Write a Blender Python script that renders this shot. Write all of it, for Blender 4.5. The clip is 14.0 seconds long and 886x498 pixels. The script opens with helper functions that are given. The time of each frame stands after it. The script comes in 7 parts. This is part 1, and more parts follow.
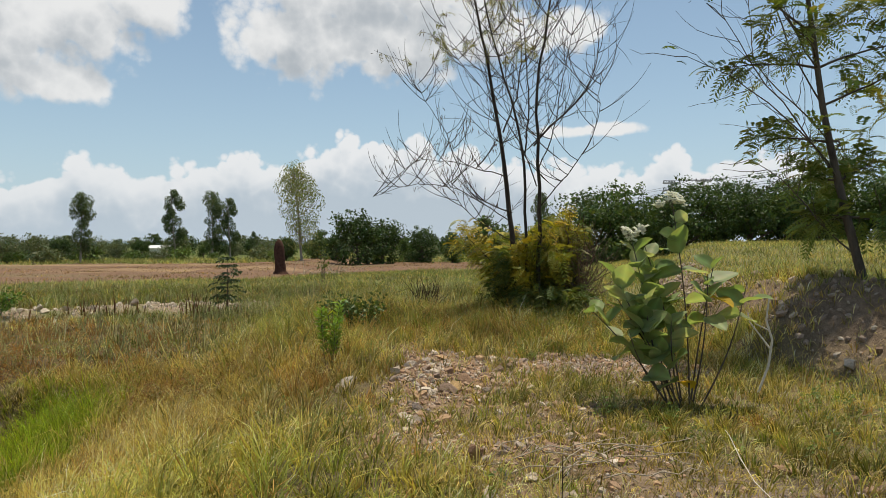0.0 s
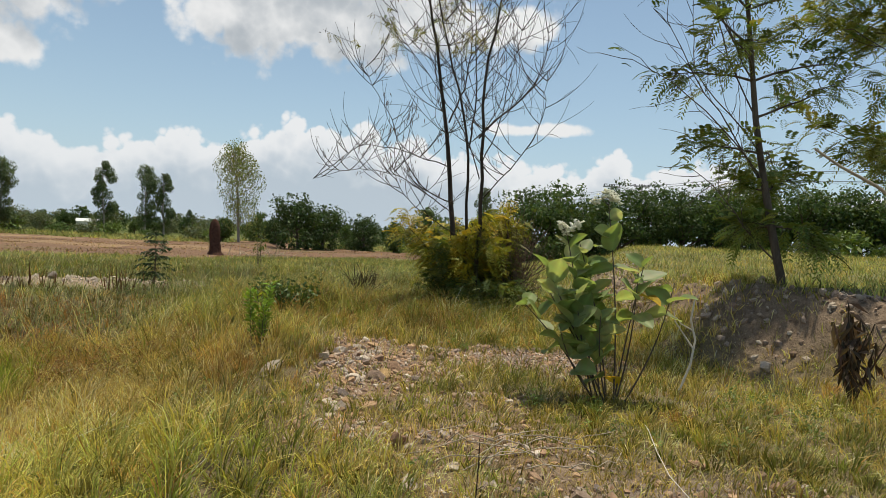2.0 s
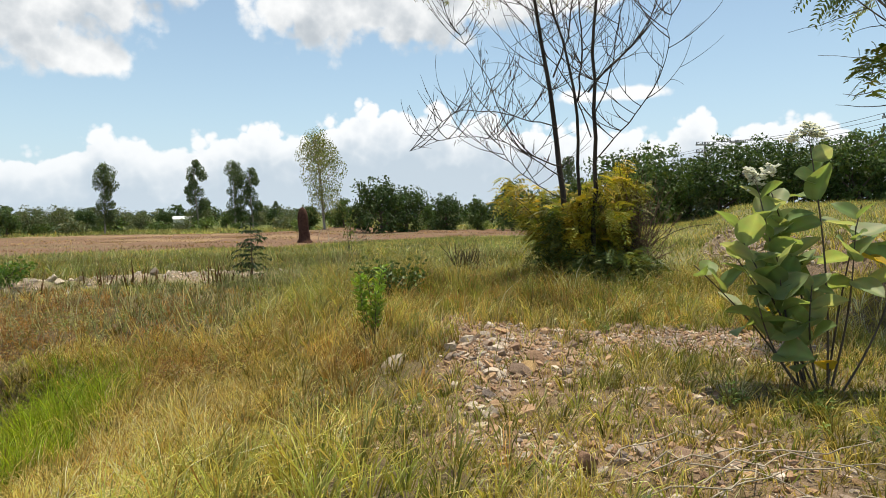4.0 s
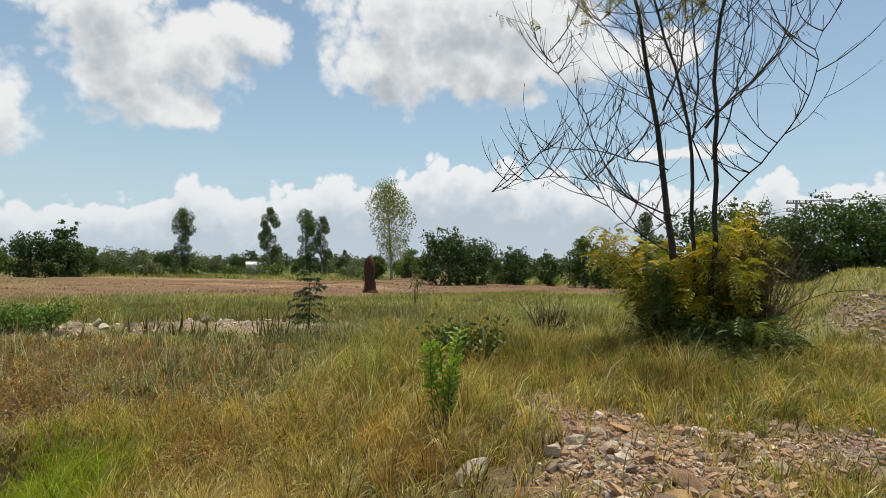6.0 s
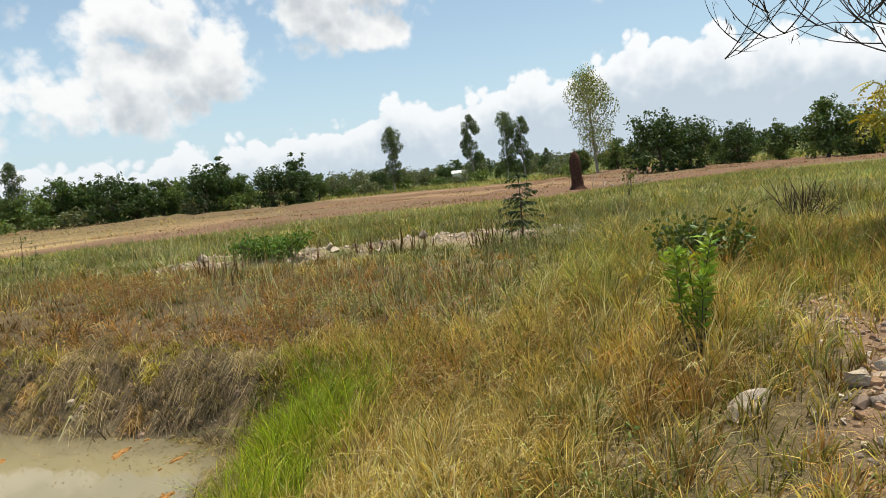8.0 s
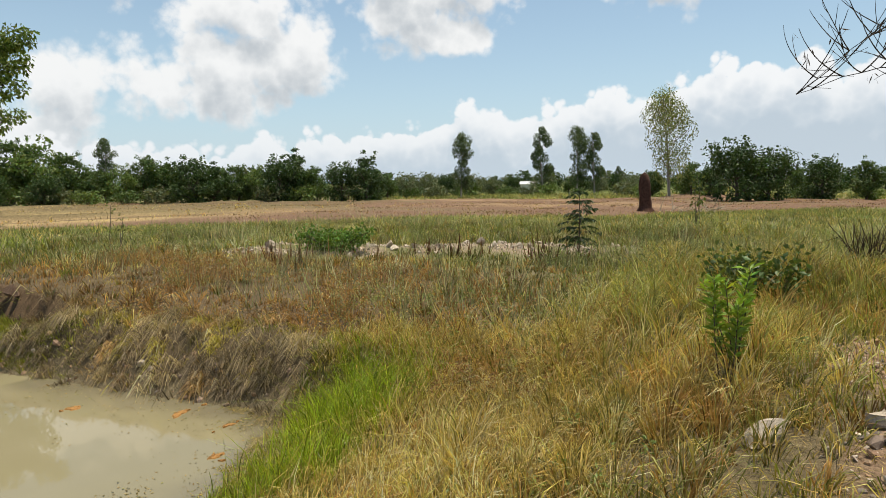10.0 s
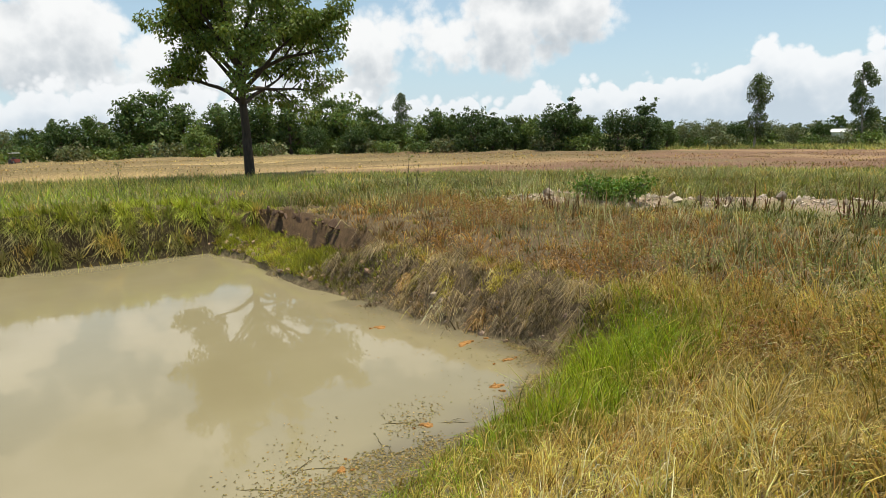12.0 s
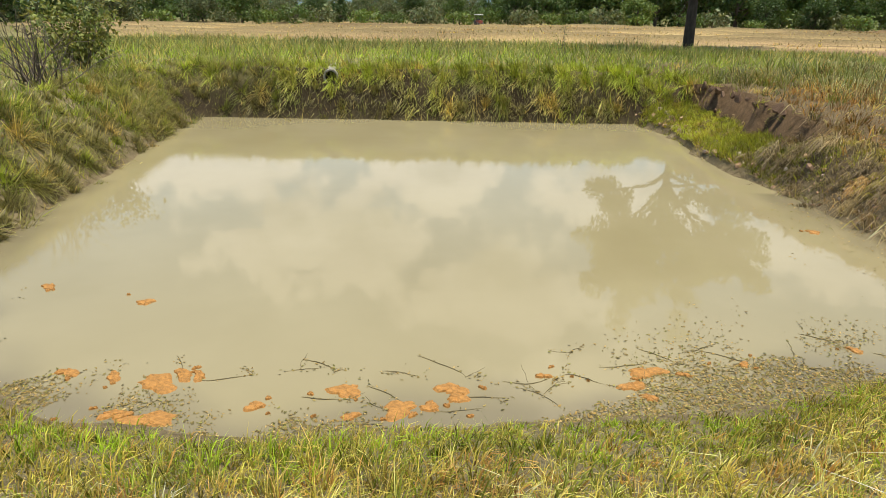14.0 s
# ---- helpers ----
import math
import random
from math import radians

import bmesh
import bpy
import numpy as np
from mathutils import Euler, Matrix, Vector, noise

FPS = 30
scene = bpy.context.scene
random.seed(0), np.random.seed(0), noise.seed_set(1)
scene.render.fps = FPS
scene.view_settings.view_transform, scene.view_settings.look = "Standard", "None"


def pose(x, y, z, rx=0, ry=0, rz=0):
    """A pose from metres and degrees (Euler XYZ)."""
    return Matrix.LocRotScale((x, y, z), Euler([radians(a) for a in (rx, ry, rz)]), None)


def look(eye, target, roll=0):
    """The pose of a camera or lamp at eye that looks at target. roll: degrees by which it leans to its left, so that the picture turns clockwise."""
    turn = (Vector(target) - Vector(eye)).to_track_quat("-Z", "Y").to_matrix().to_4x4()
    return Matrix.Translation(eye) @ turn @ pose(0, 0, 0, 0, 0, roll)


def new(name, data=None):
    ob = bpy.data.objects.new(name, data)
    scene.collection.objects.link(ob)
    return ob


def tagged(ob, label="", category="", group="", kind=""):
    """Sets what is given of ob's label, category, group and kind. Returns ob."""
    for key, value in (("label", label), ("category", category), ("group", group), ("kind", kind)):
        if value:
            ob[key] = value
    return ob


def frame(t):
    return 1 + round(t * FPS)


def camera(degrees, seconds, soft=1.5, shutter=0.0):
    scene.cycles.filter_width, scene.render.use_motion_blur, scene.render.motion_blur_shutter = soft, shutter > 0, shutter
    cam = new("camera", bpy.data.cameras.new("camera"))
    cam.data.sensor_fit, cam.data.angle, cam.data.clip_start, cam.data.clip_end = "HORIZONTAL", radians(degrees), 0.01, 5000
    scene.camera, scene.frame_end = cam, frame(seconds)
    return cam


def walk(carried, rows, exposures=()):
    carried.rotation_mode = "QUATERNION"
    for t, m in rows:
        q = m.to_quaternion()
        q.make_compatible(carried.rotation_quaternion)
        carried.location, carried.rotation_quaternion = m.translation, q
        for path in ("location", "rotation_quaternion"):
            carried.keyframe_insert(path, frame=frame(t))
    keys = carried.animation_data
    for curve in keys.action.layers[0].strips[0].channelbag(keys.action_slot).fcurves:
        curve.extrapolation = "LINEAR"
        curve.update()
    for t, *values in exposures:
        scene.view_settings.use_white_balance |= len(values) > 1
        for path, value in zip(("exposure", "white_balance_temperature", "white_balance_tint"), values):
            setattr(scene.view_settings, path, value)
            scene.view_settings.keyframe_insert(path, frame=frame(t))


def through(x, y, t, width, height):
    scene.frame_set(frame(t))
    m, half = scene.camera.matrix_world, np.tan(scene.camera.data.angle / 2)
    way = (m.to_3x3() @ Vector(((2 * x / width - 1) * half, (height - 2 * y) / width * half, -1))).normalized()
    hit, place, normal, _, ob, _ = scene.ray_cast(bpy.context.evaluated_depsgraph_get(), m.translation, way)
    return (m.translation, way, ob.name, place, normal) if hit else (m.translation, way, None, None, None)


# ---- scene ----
cam = camera(69.8, 14.0, soft=0.55)
PATH = [
    (0, (-0.138, 0.66, 1.428), (-0.128, 2.66, 1.413), 0.1),
    (0.5, (-0.158, 0.694, 1.412), (-0.128, 2.693, 1.417), 1.3),
    (1, (-0.126, 0.69, 1.381), (-0.009, 2.687, 1.366), 2.2),
    (1.5, (-0.073, 0.638, 1.406), (0.142, 2.626, 1.419), 1.6),
    (2, (-0.074, 0.748, 1.381), (0.118, 2.738, 1.345), 3.3),
    (2.5, (-0.161, 0.853, 1.359), (0.134, 2.831, 1.325), 2.9),
    (3, (-0.397, 1.088, 1.318), (-0.229, 3.056, 1.002), 0.6),
    (3.5, (-0.501, 1.386, 1.288), (-0.488, 3.383, 1.185), -0.6),
    (3.7, (-0.509, 1.535, 1.287), (-0.529, 3.531, 1.173), -0.5),
    (5.8, (-0.772, 3.209, 1.267), (-1.012, 5.194, 1.226), 0.2),
    (6, (-0.821, 3.306, 1.259), (-1.085, 5.288, 1.311), 1.3),
    (6.5, (-0.962, 3.421, 1.335), (-1.155, 5.408, 1.215), -1.7),
    (7, (-1.011, 3.795, 1.294), (-1.55, 5.707, 1.064), -5.7),
    (7.5, (-1.031, 3.982, 1.319), (-1.747, 5.833, 1.074), -5.9),
    (8, (-1.104, 3.841, 1.327), (-1.981, 5.622, 1.084), -5.5),
    (8.2, (-1.145, 3.838, 1.306), (-2.157, 5.539, 1.014), -3.2),
    (10.3, (-0.859, 3.618, 1.338), (-1.925, 5.296, 1.124), 0.2),
    (10.5, (-0.877, 3.637, 1.331), (-2.007, 5.263, 1.055), 1.0),
    (11, (-0.925, 3.649, 1.332), (-2.255, 5.118, 1.062), -1.5),
    (11.5, (-0.983, 3.654, 1.315), (-2.501, 4.918, 1.005), -2.3),
    (12, (-0.976, 3.542, 1.299), (-2.607, 4.644, 0.945), -1.0),
    (12.5, (-1.019, 3.464, 1.251), (-2.736, 4.333, 0.703), -0.0),
    (13, (-1.1, 3.381, 1.215), (-2.918, 3.903, 0.566), 0.8),
    (13.5, (-1.119, 3.371, 1.204), (-2.95, 3.606, 0.435), 1.2),
    (14, (-0.989, 3.326, 1.241), (-2.854, 3.255, 0.524), 0.6),
]
walk(cam, [(t, look(eye, target, roll)) for t, eye, target, roll in PATH],
     exposures=[(0, -0.12), (2.5, -0.06), (3, 0.16), (3.5, 0.2), (6, -0.05), (6.5, -0.2), (7, 0.02), (8, 0.15), (10.5, 0.06), (11.5, 0.15), (12.5, 0.1), (13, 0.38), (13.5, 0.42), (14, 0.36)])


# ---- sky, sun ----
world = bpy.data.worlds.new("sky")
scene.world = world
world.use_nodes = True
SUN_AZ, SUN_EL = -35.0, 77.0    # degrees: left of +y is plus


def link(tree, a, b):
    tree.links.new(a, b)


def mnode(tree, op, a, b=None, c=None, clamp=False):
    n = tree.nodes.new("ShaderNodeMath")
    n.operation, n.use_clamp = op, clamp
    for i, v in enumerate((a, b, c)):
        if v is None:
            continue
        if isinstance(v, (int, float)):
            n.inputs[i].default_value = v
        else:
            tree.links.new(v, n.inputs[i])
    return n.outputs[0]


def mixed(t, a, b, fac, blend="MIX"):
    m = t.nodes.new("ShaderNodeMix")
    m.data_type, m.blend_type = "RGBA", blend
    for key, v in (("A", a), ("B", b), ("Factor", fac)):
        if isinstance(v, (int, float)):
            m.inputs[key].default_value = v
        elif isinstance(v, tuple):
            m.inputs[key].default_value = (*v, 1)
        else:
            link(t, v, m.inputs[key])
    return m.outputs["Result"]


# the bank of cumulus along the horizon: bearing and height of its tops, in degrees
BANK = [(-36, 5.0), (-31, 5.5), (-28.6, 7.5), (-26.6, 7.9), (-23.5, 5.6), (-21.6, 6.7), (-20.1, 8.7), (-17.4, 5.7), (-15, 6.6), (-11.2, 6.4), (-7.2, 7.2), (-4.2, 8.7),
        (-0.6, 7.7), (1.7, 9.2), (5, 7.8), (8, 9.8), (11, 7.8), (14.4, 6.7), (16.9, 7.8), (20.4, 6.2), (23.5, 5.9), (25.4, 5.0), (26.6, 6.9), (28.2, 5.8), (29.9, 7.5), (32.2, 4.0),
        (34.6, 5.1), (41.6, 3.5), (44, 4.2), (51, 2.6), (62, 3.0), (76, 4.0)]
# single clouds above it: bearing, height, half width, half height, in degrees
AHEAD = [(34.5, 15.5, 5.5, 4.4), (29.5, 17.0, 5, 4), (25, 19, 4, 2.4), (37, 19.5, 6, 4), (12.5, 17.6, 6, 3.8), (4.5, 18, 8, 3.7), (-4.5, 18.2, 6, 2.6), (-11, 18.2, 3.6, 1.7), (6, 22, 14, 4),
         (32, 12.6, 4.5, 1.6), (-13.3, 9.9, 4.4, 0.6), (-30, 26, 8, 3), (25, 30, 14, 5)]
WEST = [(61.6, 7.6, 3.6, 3.9), (55.5, 7.8, 4.2, 2.9), (50.5, 9.4, 4.6, 4.4), (45, 10.3, 4.4, 3.6), (48, 14, 6, 3.2), (66, 3.5, 7, 3), (70, 8.6, 4.6, 3), (78, 6, 5, 5), (84, 7.4, 5, 4.6), (90, 6.5, 5, 3.6),
        (98, 6, 9, 3.6), (110, 6, 8, 3.5), (60, 18, 8, 3.4), (77, 16, 8, 4), (93, 14, 8, 4.5), (103, 20, 12, 5), (113, 12, 8, 4.5), (86, 25, 11, 4.5), (70, 33, 16, 5)]


def cloud_group():
    g = bpy.data.node_groups.new("cloud_field", "ShaderNodeTree")
    g.interface.new_socket("Vector", in_out="INPUT", socket_type="NodeSocketVector")
    g.interface.new_socket("Bank", in_out="OUTPUT", socket_type="NodeSocketFloat")
    g.interface.new_socket("Single", in_out="OUTPUT", socket_type="NodeSocketFloat")
    gi, go = g.nodes.new("NodeGroupInput"), g.nodes.new("NodeGroupOutput")
    sep = g.nodes.new("ShaderNodeSeparateXYZ")
    link(g, gi.outputs[0], sep.inputs[0])
    az = mnode(g, "MULTIPLY", mnode(g, "ARCTAN2", mnode(g, "MULTIPLY", sep.outputs[0], -1.0), sep.outputs[1]), 57.2958)
    el = mnode(g, "MULTIPLY", mnode(g, "ARCSINE", sep.outputs[2]), 57.2958)

    def puffs(scale):
        """Round heads packed side by side."""
        n = g.nodes.new("ShaderNodeTexVoronoi")
        n.inputs["Scale"].default_value = scale
        link(g, gi.outputs[0], n.inputs["Vector"])
        return mnode(g, "SUBTRACT", 0.36, mnode(g, "MULTIPLY", n.outputs["Distance"], n.outputs["Distance"]))

    wisp = g.nodes.new("ShaderNodeTexNoise")
    wisp.inputs["Scale"].default_value, wisp.inputs["Detail"].default_value, wisp.inputs["Roughness"].default_value = 11.0, 7.0, 0.58
    link(g, gi.outputs[0], wisp.inputs["Vector"])
    rough = mnode(g, "SUBTRACT", wisp.outputs["Fac"], 0.5)
    lumps = mnode(g, "MULTIPLY_ADD", puffs(95.0), 0.28, mnode(g, "MULTIPLY_ADD", puffs(48.0), 0.5, puffs(23.0)))
    # the bank's tops
    tops = g.nodes.new("ShaderNodeValToRGB")
    tops.color_ramp.interpolation = "B_SPLINE"
    while len(tops.color_ramp.elements) < len(BANK):
        tops.color_ramp.elements.new(0.5)
    for e, (a, h) in zip(tops.color_ramp.elements, BANK):
        e.position, e.color = (a + 36) / 112.0, (h / 12, h / 12, h / 12, 1)
    link(g, mnode(g, "MULTIPLY", mnode(g, "ADD", az, 36.0), 1 / 112.0), tops.inputs[0])
    bank = mnode(g, "SUBTRACT", mnode(g, "MULTIPLY", tops.outputs[0], 12.0), el)
    bank = mnode(g, "MULTIPLY_ADD", lumps, 2.6, mnode(g, "MULTIPLY_ADD", rough, 2.2, bank))
    link(g, bank, go.inputs[0])
    # single clouds
    best = None
    for a, e, ra, re in AHEAD + WEST:
        u = mnode(g, "MULTIPLY", mnode(g, "SUBTRACT", az, float(a)), 1.0 / ra)
        v = mnode(g, "MULTIPLY", mnode(g, "SUBTRACT", el, float(e)), 1.0 / re)
        q = mnode(g, "MULTIPLY_ADD", u, u, mnode(g, "MULTIPLY", v, v))
        best = q if best is None else mnode(g, "SMOOTH_MIN", best, q, 0.3)
    shape = mnode(g, "SUBTRACT", 1.0, mnode(g, "SQRT", mnode(g, "MAXIMUM", best, 0.0)))
    f = mnode(g, "MULTIPLY_ADD", lumps, 0.55, mnode(g, "MULTIPLY_ADD", rough, 1.9, shape))
    link(g, f, go.inputs[1])
    return g


def build_sky():
    t = world.node_tree
    t.nodes.clear()
    out, bg = t.nodes.new("ShaderNodeOutputWorld"), t.nodes.new("ShaderNodeBackground")
    link(t, bg.outputs[0], out.inputs[0])
    sky = t.nodes.new("ShaderNodeTexSky")
    sky.sky_type, sky.sun_disc = "NISHITA", False
    sky.sun_elevation, sky.sun_rotation = radians(SUN_EL), radians(-SUN_AZ)
    sky.dust_density, sky.air_density, sky.ozone_density = 0.5, 1.0, 1.0
    co = t.nodes.new("ShaderNodeTexCoord")
    group = cloud_group()

    def field(shift):
        v = t.nodes.new("ShaderNodeVectorMath")
        v.operation = "ADD"
        v.inputs[1].default_value = shift
        link(t, co.outputs["Generated"], v.inputs[0])
        n = t.nodes.new("ShaderNodeVectorMath")
        n.operation = "NORMALIZE"
        link(t, v.outputs[0], n.inputs[0])
        g = t.nodes.new("ShaderNodeGroup")
        g.node_tree = group
        link(t, n.outputs[0], g.inputs[0])
        return g

    def ease(value, lo, hi):
        n = t.nodes.new("ShaderNodeMapRange")
        n.interpolation_type = "SMOOTHSTEP"
        n.inputs[1].default_value, n.inputs[2].default_value = lo, hi
        link(t, value, n.inputs[0])
        return n.outputs[0]

    here, above, lit = field((0, 0, 0)), field((0.0, 0.0, 0.045)), field((0.012, 0.004, 0.02))
    # high clouds: bright rims, grey undersides
    high_cover = ease(here.outputs[1], -0.08, 0.42)
    high_shade = ease(above.outputs[1], 0.0, 1.3)
    high = mixed(t, (0.90, 0.90, 0.89), (0.47, 0.51, 0.545), high_shade)
    # the bank: white lumps over blue-grey depths
    bank_cover = ease(here.outputs[0], -0.1, 0.6)
    bank_shade = mnode(t, "MULTIPLY_ADD", ease(lit.outputs[0], 0.0, 3.0), 0.55, mnode(t, "MULTIPLY", ease(here.outputs[0], 1.0, 5.5), 0.5))
    bank = mixed(t, (0.92, 0.92, 0.92), (0.50, 0.575, 0.65), bank_shade)
    dim = t.nodes.new("ShaderNodeMix")
    dim.data_type, dim.blend_type = "RGBA", "MULTIPLY"
    dim.inputs["Factor"].default_value = 1.0
    dim.inputs["B"].default_value = (SKY_GAIN * 1.2, SKY_GAIN * 1.18, SKY_GAIN * 1.06, 1)
    link(t, sky.outputs[0], dim.inputs["A"])
    # pale haze low in the sky
    sep = t.nodes.new("ShaderNodeSeparateXYZ")
    link(t, co.outputs["Generated"], sep.inputs[0])
    low = mnode(t, "EXPONENT", mnode(t, "MULTIPLY", mnode(t, "ABSOLUTE", sep.outputs[2]), -4.5))
    veil = mnode(t, "EXPONENT", mnode(t, "MULTIPLY", mnode(t, "ABSOLUTE", sep.outputs[2]), -17.0))
    clear = mixed(t, dim.outputs["Result"], (0.455, 0.63, 0.775), mnode(t, "MULTIPLY", low, 0.85))
    col = mixed(t, clear, high, mnode(t, "MULTIPLY", high_cover, 0.96))
    col = mixed(t, col, bank, mnode(t, "MULTIPLY", bank_cover, 0.92))
    col = mixed(t, col, (0.56, 0.655, 0.73), mnode(t, "MULTIPLY", veil, 0.6))
    link(t, col, bg.inputs["Color"])
    bg.inputs["Strength"].default_value = 1.0


SKY_GAIN = 0.112
build_sky()
lamp = bpy.data.lights.new("sun", "SUN")
lamp.energy, lamp.angle, lamp.color = 5.0, radians(0.55), (1.0, 0.925, 0.755)
sun = new("sun", lamp)
sx, sy = -math.sin(radians(SUN_AZ)) * math.cos(radians(SUN_EL)), math.cos(radians(SUN_AZ)) * math.cos(radians(SUN_EL))
sun.matrix_world = look((sx * 60, sy * 60, 60 * math.sin(radians(SUN_EL))), (0, 0, 0))


# ---- materials ----
def material(name, rough=0.85, spec=0.3):
    m = bpy.data.materials.new(name)
    m.use_nodes = True
    b = m.node_tree.nodes["Principled BSDF"]
    b.inputs["Roughness"].default_value = rough
    b.inputs["Specular IOR Level"].default_value = spec
    return m, m.node_tree, b


def tex(t, scale, detail=6.0, rough=0.6, coord="Object", stretch=None):
    co = t.nodes.new("ShaderNodeTexCoord")
    n = t.nodes.new("ShaderNodeTexNoise")
    n.inputs["Scale"].default_value, n.inputs["Detail"].default_value, n.inputs["Roughness"].default_value = scale, detail, rough
    src = co.outputs[coord]
    if stretch:
        mp = t.nodes.new("ShaderNodeMapping")
        mp.inputs["Scale"].default_value = stretch
        link(t, src, mp.inputs[0])
        src = mp.outputs[0]
    link(t, src, n.inputs["Vector"])
    return n.outputs["Fac"]


def ramp(t, fac, *stops):
    r = t.nodes.new("ShaderNodeValToRGB")
    while len(r.color_ramp.elements) < len(stops):
        r.color_ramp.elements.new(0.5)
    for e, (p, c) in zip(r.color_ramp.elements, stops):
        e.position, e.color = p, (*c, 1)
    link(t, fac, r.inputs[0])
    return r.outputs[0]


def bump(t, b, height, strength=0.4, dist=0.02):
    n = t.nodes.new("ShaderNodeBump")
    n.inputs["Strength"].default_value, n.inputs["Distance"].default_value = strength, dist
    link(t, height, n.inputs["Height"])
    link(t, n.outputs[0], b.inputs["Normal"])


def attr(t, name):
    a = t.nodes.new("ShaderNodeAttribute")
    a.attribute_name = name
    return a.outputs["Color"]


def soil_material():
    m, t, b = material("soil", 0.95, 0.15)
    base = attr(t, "soil")
    g = ramp(t, tex(t, 9.0, 8, 0.7), (0.3, (0.55, 0.53, 0.5)), (0.7, (1.35, 1.33, 1.3)))
    f = ramp(t, tex(t, 70.0, 4, 0.7), (0.35, (0.65, 0.65, 0.65)), (0.68, (1.25, 1.25, 1.25)))
    link(t, mixed(t, mixed(t, base, g, 1.0, "MULTIPLY"), f, 1.0, "MULTIPLY"), b.inputs["Base Color"])
    bump(t, b, tex(t, 30.0, 8, 0.7), 0.8, 0.04)
    return m


def leafy_material(name, shine=0.25, glow=0.35, rough=0.55, through=(1.25, 1.15, 0.55)):
    """Leaves and blades: the tint of each one lies on its mesh; light shines through."""
    m, t, b = material(name, rough, shine)
    col = attr(t, "tint")
    link(t, col, b.inputs["Base Color"])
    tr = t.nodes.new("ShaderNodeBsdfTranslucent")
    link(t, mixed(t, col, through, 1.0, "MULTIPLY"), tr.inputs["Color"])
    mix = t.nodes.new("ShaderNodeMixShader")
    mix.inputs[0].default_value = glow
    link(t, b.outputs[0], mix.inputs[1])
    link(t, tr.outputs[0], mix.inputs[2])
    link(t, mix.outputs[0], t.nodes["Material Output"].inputs[0])
    return m


def bark_material(name, dark, light, scale=9.0):
    m, t, b = material(name, 0.9, 0.2)
    n = tex(t, scale, 8, 0.7, stretch=(1, 1, 0.25))
    link(t, ramp(t, n, (0.3, dark), (0.7, light)), b.inputs["Base Color"])
    bump(t, b, n, 0.6, 0.02)
    return m


def rock_material(name, *cols):
    m, t, b = material(name, 0.95, 0.1)
    info = t.nodes.new("ShaderNodeObjectInfo")
    geo = t.nodes.new("ShaderNodeNewGeometry")
    rnd = mnode(t, "FRACT", mnode(t, "ADD", info.outputs["Random"], geo.outputs["Random Per Island"]))
    step = 1.0 / (len(cols) - 1)
    base = ramp(t, rnd, *[(i * step, c) for i, c in enumerate(cols)])
    n = tex(t, 14.0, 8, 0.72)
    link(t, mixed(t, base, ramp(t, n, (0.3, (0.55, 0.52, 0.5)), (0.7, (1.25, 1.25, 1.25))), 1.0, "MULTIPLY"), b.inputs["Base Color"])
    bump(t, b, tex(t, 40.0, 8, 0.7), 0.5, 0.02)
    return m


def plain_material(name, a, c, scale=20.0, rough=0.8, spec=0.3):
    m, t, b = material(name, rough, spec)
    n = tex(t, scale, 6, 0.65)
    link(t, ramp(t, n, (0.3, a), (0.7, c)), b.inputs["Base Color"])
    bump(t, b, n, 0.3, 0.01)
    return m


def water_material():
    m, t, b = material("pond_water", 0.025, 0.5)
    b.inputs["IOR"].default_value = 1.4
    n = tex(t, 0.55, 4, 0.55)
    silt = ramp(t, n, (0.3, (0.238, 0.204, 0.115)), (0.7, (0.272, 0.236, 0.14)))
    # clearer over the dark mud of the shallows
    link(t, mixed(t, silt, (0.175, 0.15, 0.095), attr(t, "shoal")), b.inputs["Base Color"])
    bump(t, b, tex(t, 2.2, 3, 0.5, stretch=(1, 0.45, 1)), 0.05, 0.02)
    return m


SOIL, GRASS, LEAF = soil_material(), leafy_material("grass_blade", 0.3, 0.42, 0.5, (1.2, 1.15, 0.72)), leafy_material("leaf", 0.35, 0.32, 0.5)
WAXY = leafy_material("waxy_leaf", 0.3, 0.52, 0.5)
BARK = bark_material("grey_brown_bark", (0.05, 0.04, 0.03), (0.16, 0.13, 0.10))
STEMBARK = bark_material("dark_stem_bark", (0.028, 0.022, 0.017), (0.085, 0.066, 0.05))
PALEBARK = bark_material("pale_bark", (0.22, 0.19, 0.15), (0.42, 0.38, 0.31))
DRYWOOD = bark_material("bleached_dead_wood", (0.27, 0.22, 0.15), (0.50, 0.43, 0.32), 14.0)
BLEACHED = bark_material("sun_bleached_stick", (0.55, 0.50, 0.42), (0.75, 0.71, 0.63), 14.0)
DARKWOOD = bark_material("dark_withered_stalk", (0.025, 0.018, 0.012), (0.10, 0.07, 0.045), 14.0)
DRYTWIG = bark_material("dry_brown_twig", (0.10, 0.065, 0.045), (0.25, 0.17, 0.115), 14.0)
ROCK = rock_material("gravel_stone", (0.25, 0.15, 0.10), (0.47, 0.31, 0.19), (0.36, 0.26, 0.19), (0.68, 0.58, 0.46), (0.27, 0.215, 0.18), (0.52, 0.34, 0.19), (0.36, 0.23, 0.15), (0.22, 0.185, 0.155))
RUBBLE = rock_material("bank_rubble", (0.20, 0.14, 0.10), (0.42, 0.32, 0.24), (0.30, 0.23, 0.18), (0.58, 0.49, 0.38), (0.26, 0.20, 0.16))
DARKROCK = rock_material("dark_grey_rock", (0.055, 0.05, 0.045), (0.12, 0.11, 0.10), (0.08, 0.075, 0.07))
OCHRE = rock_material("ochre_stone", (0.42, 0.27, 0.12), (0.52, 0.36, 0.18))
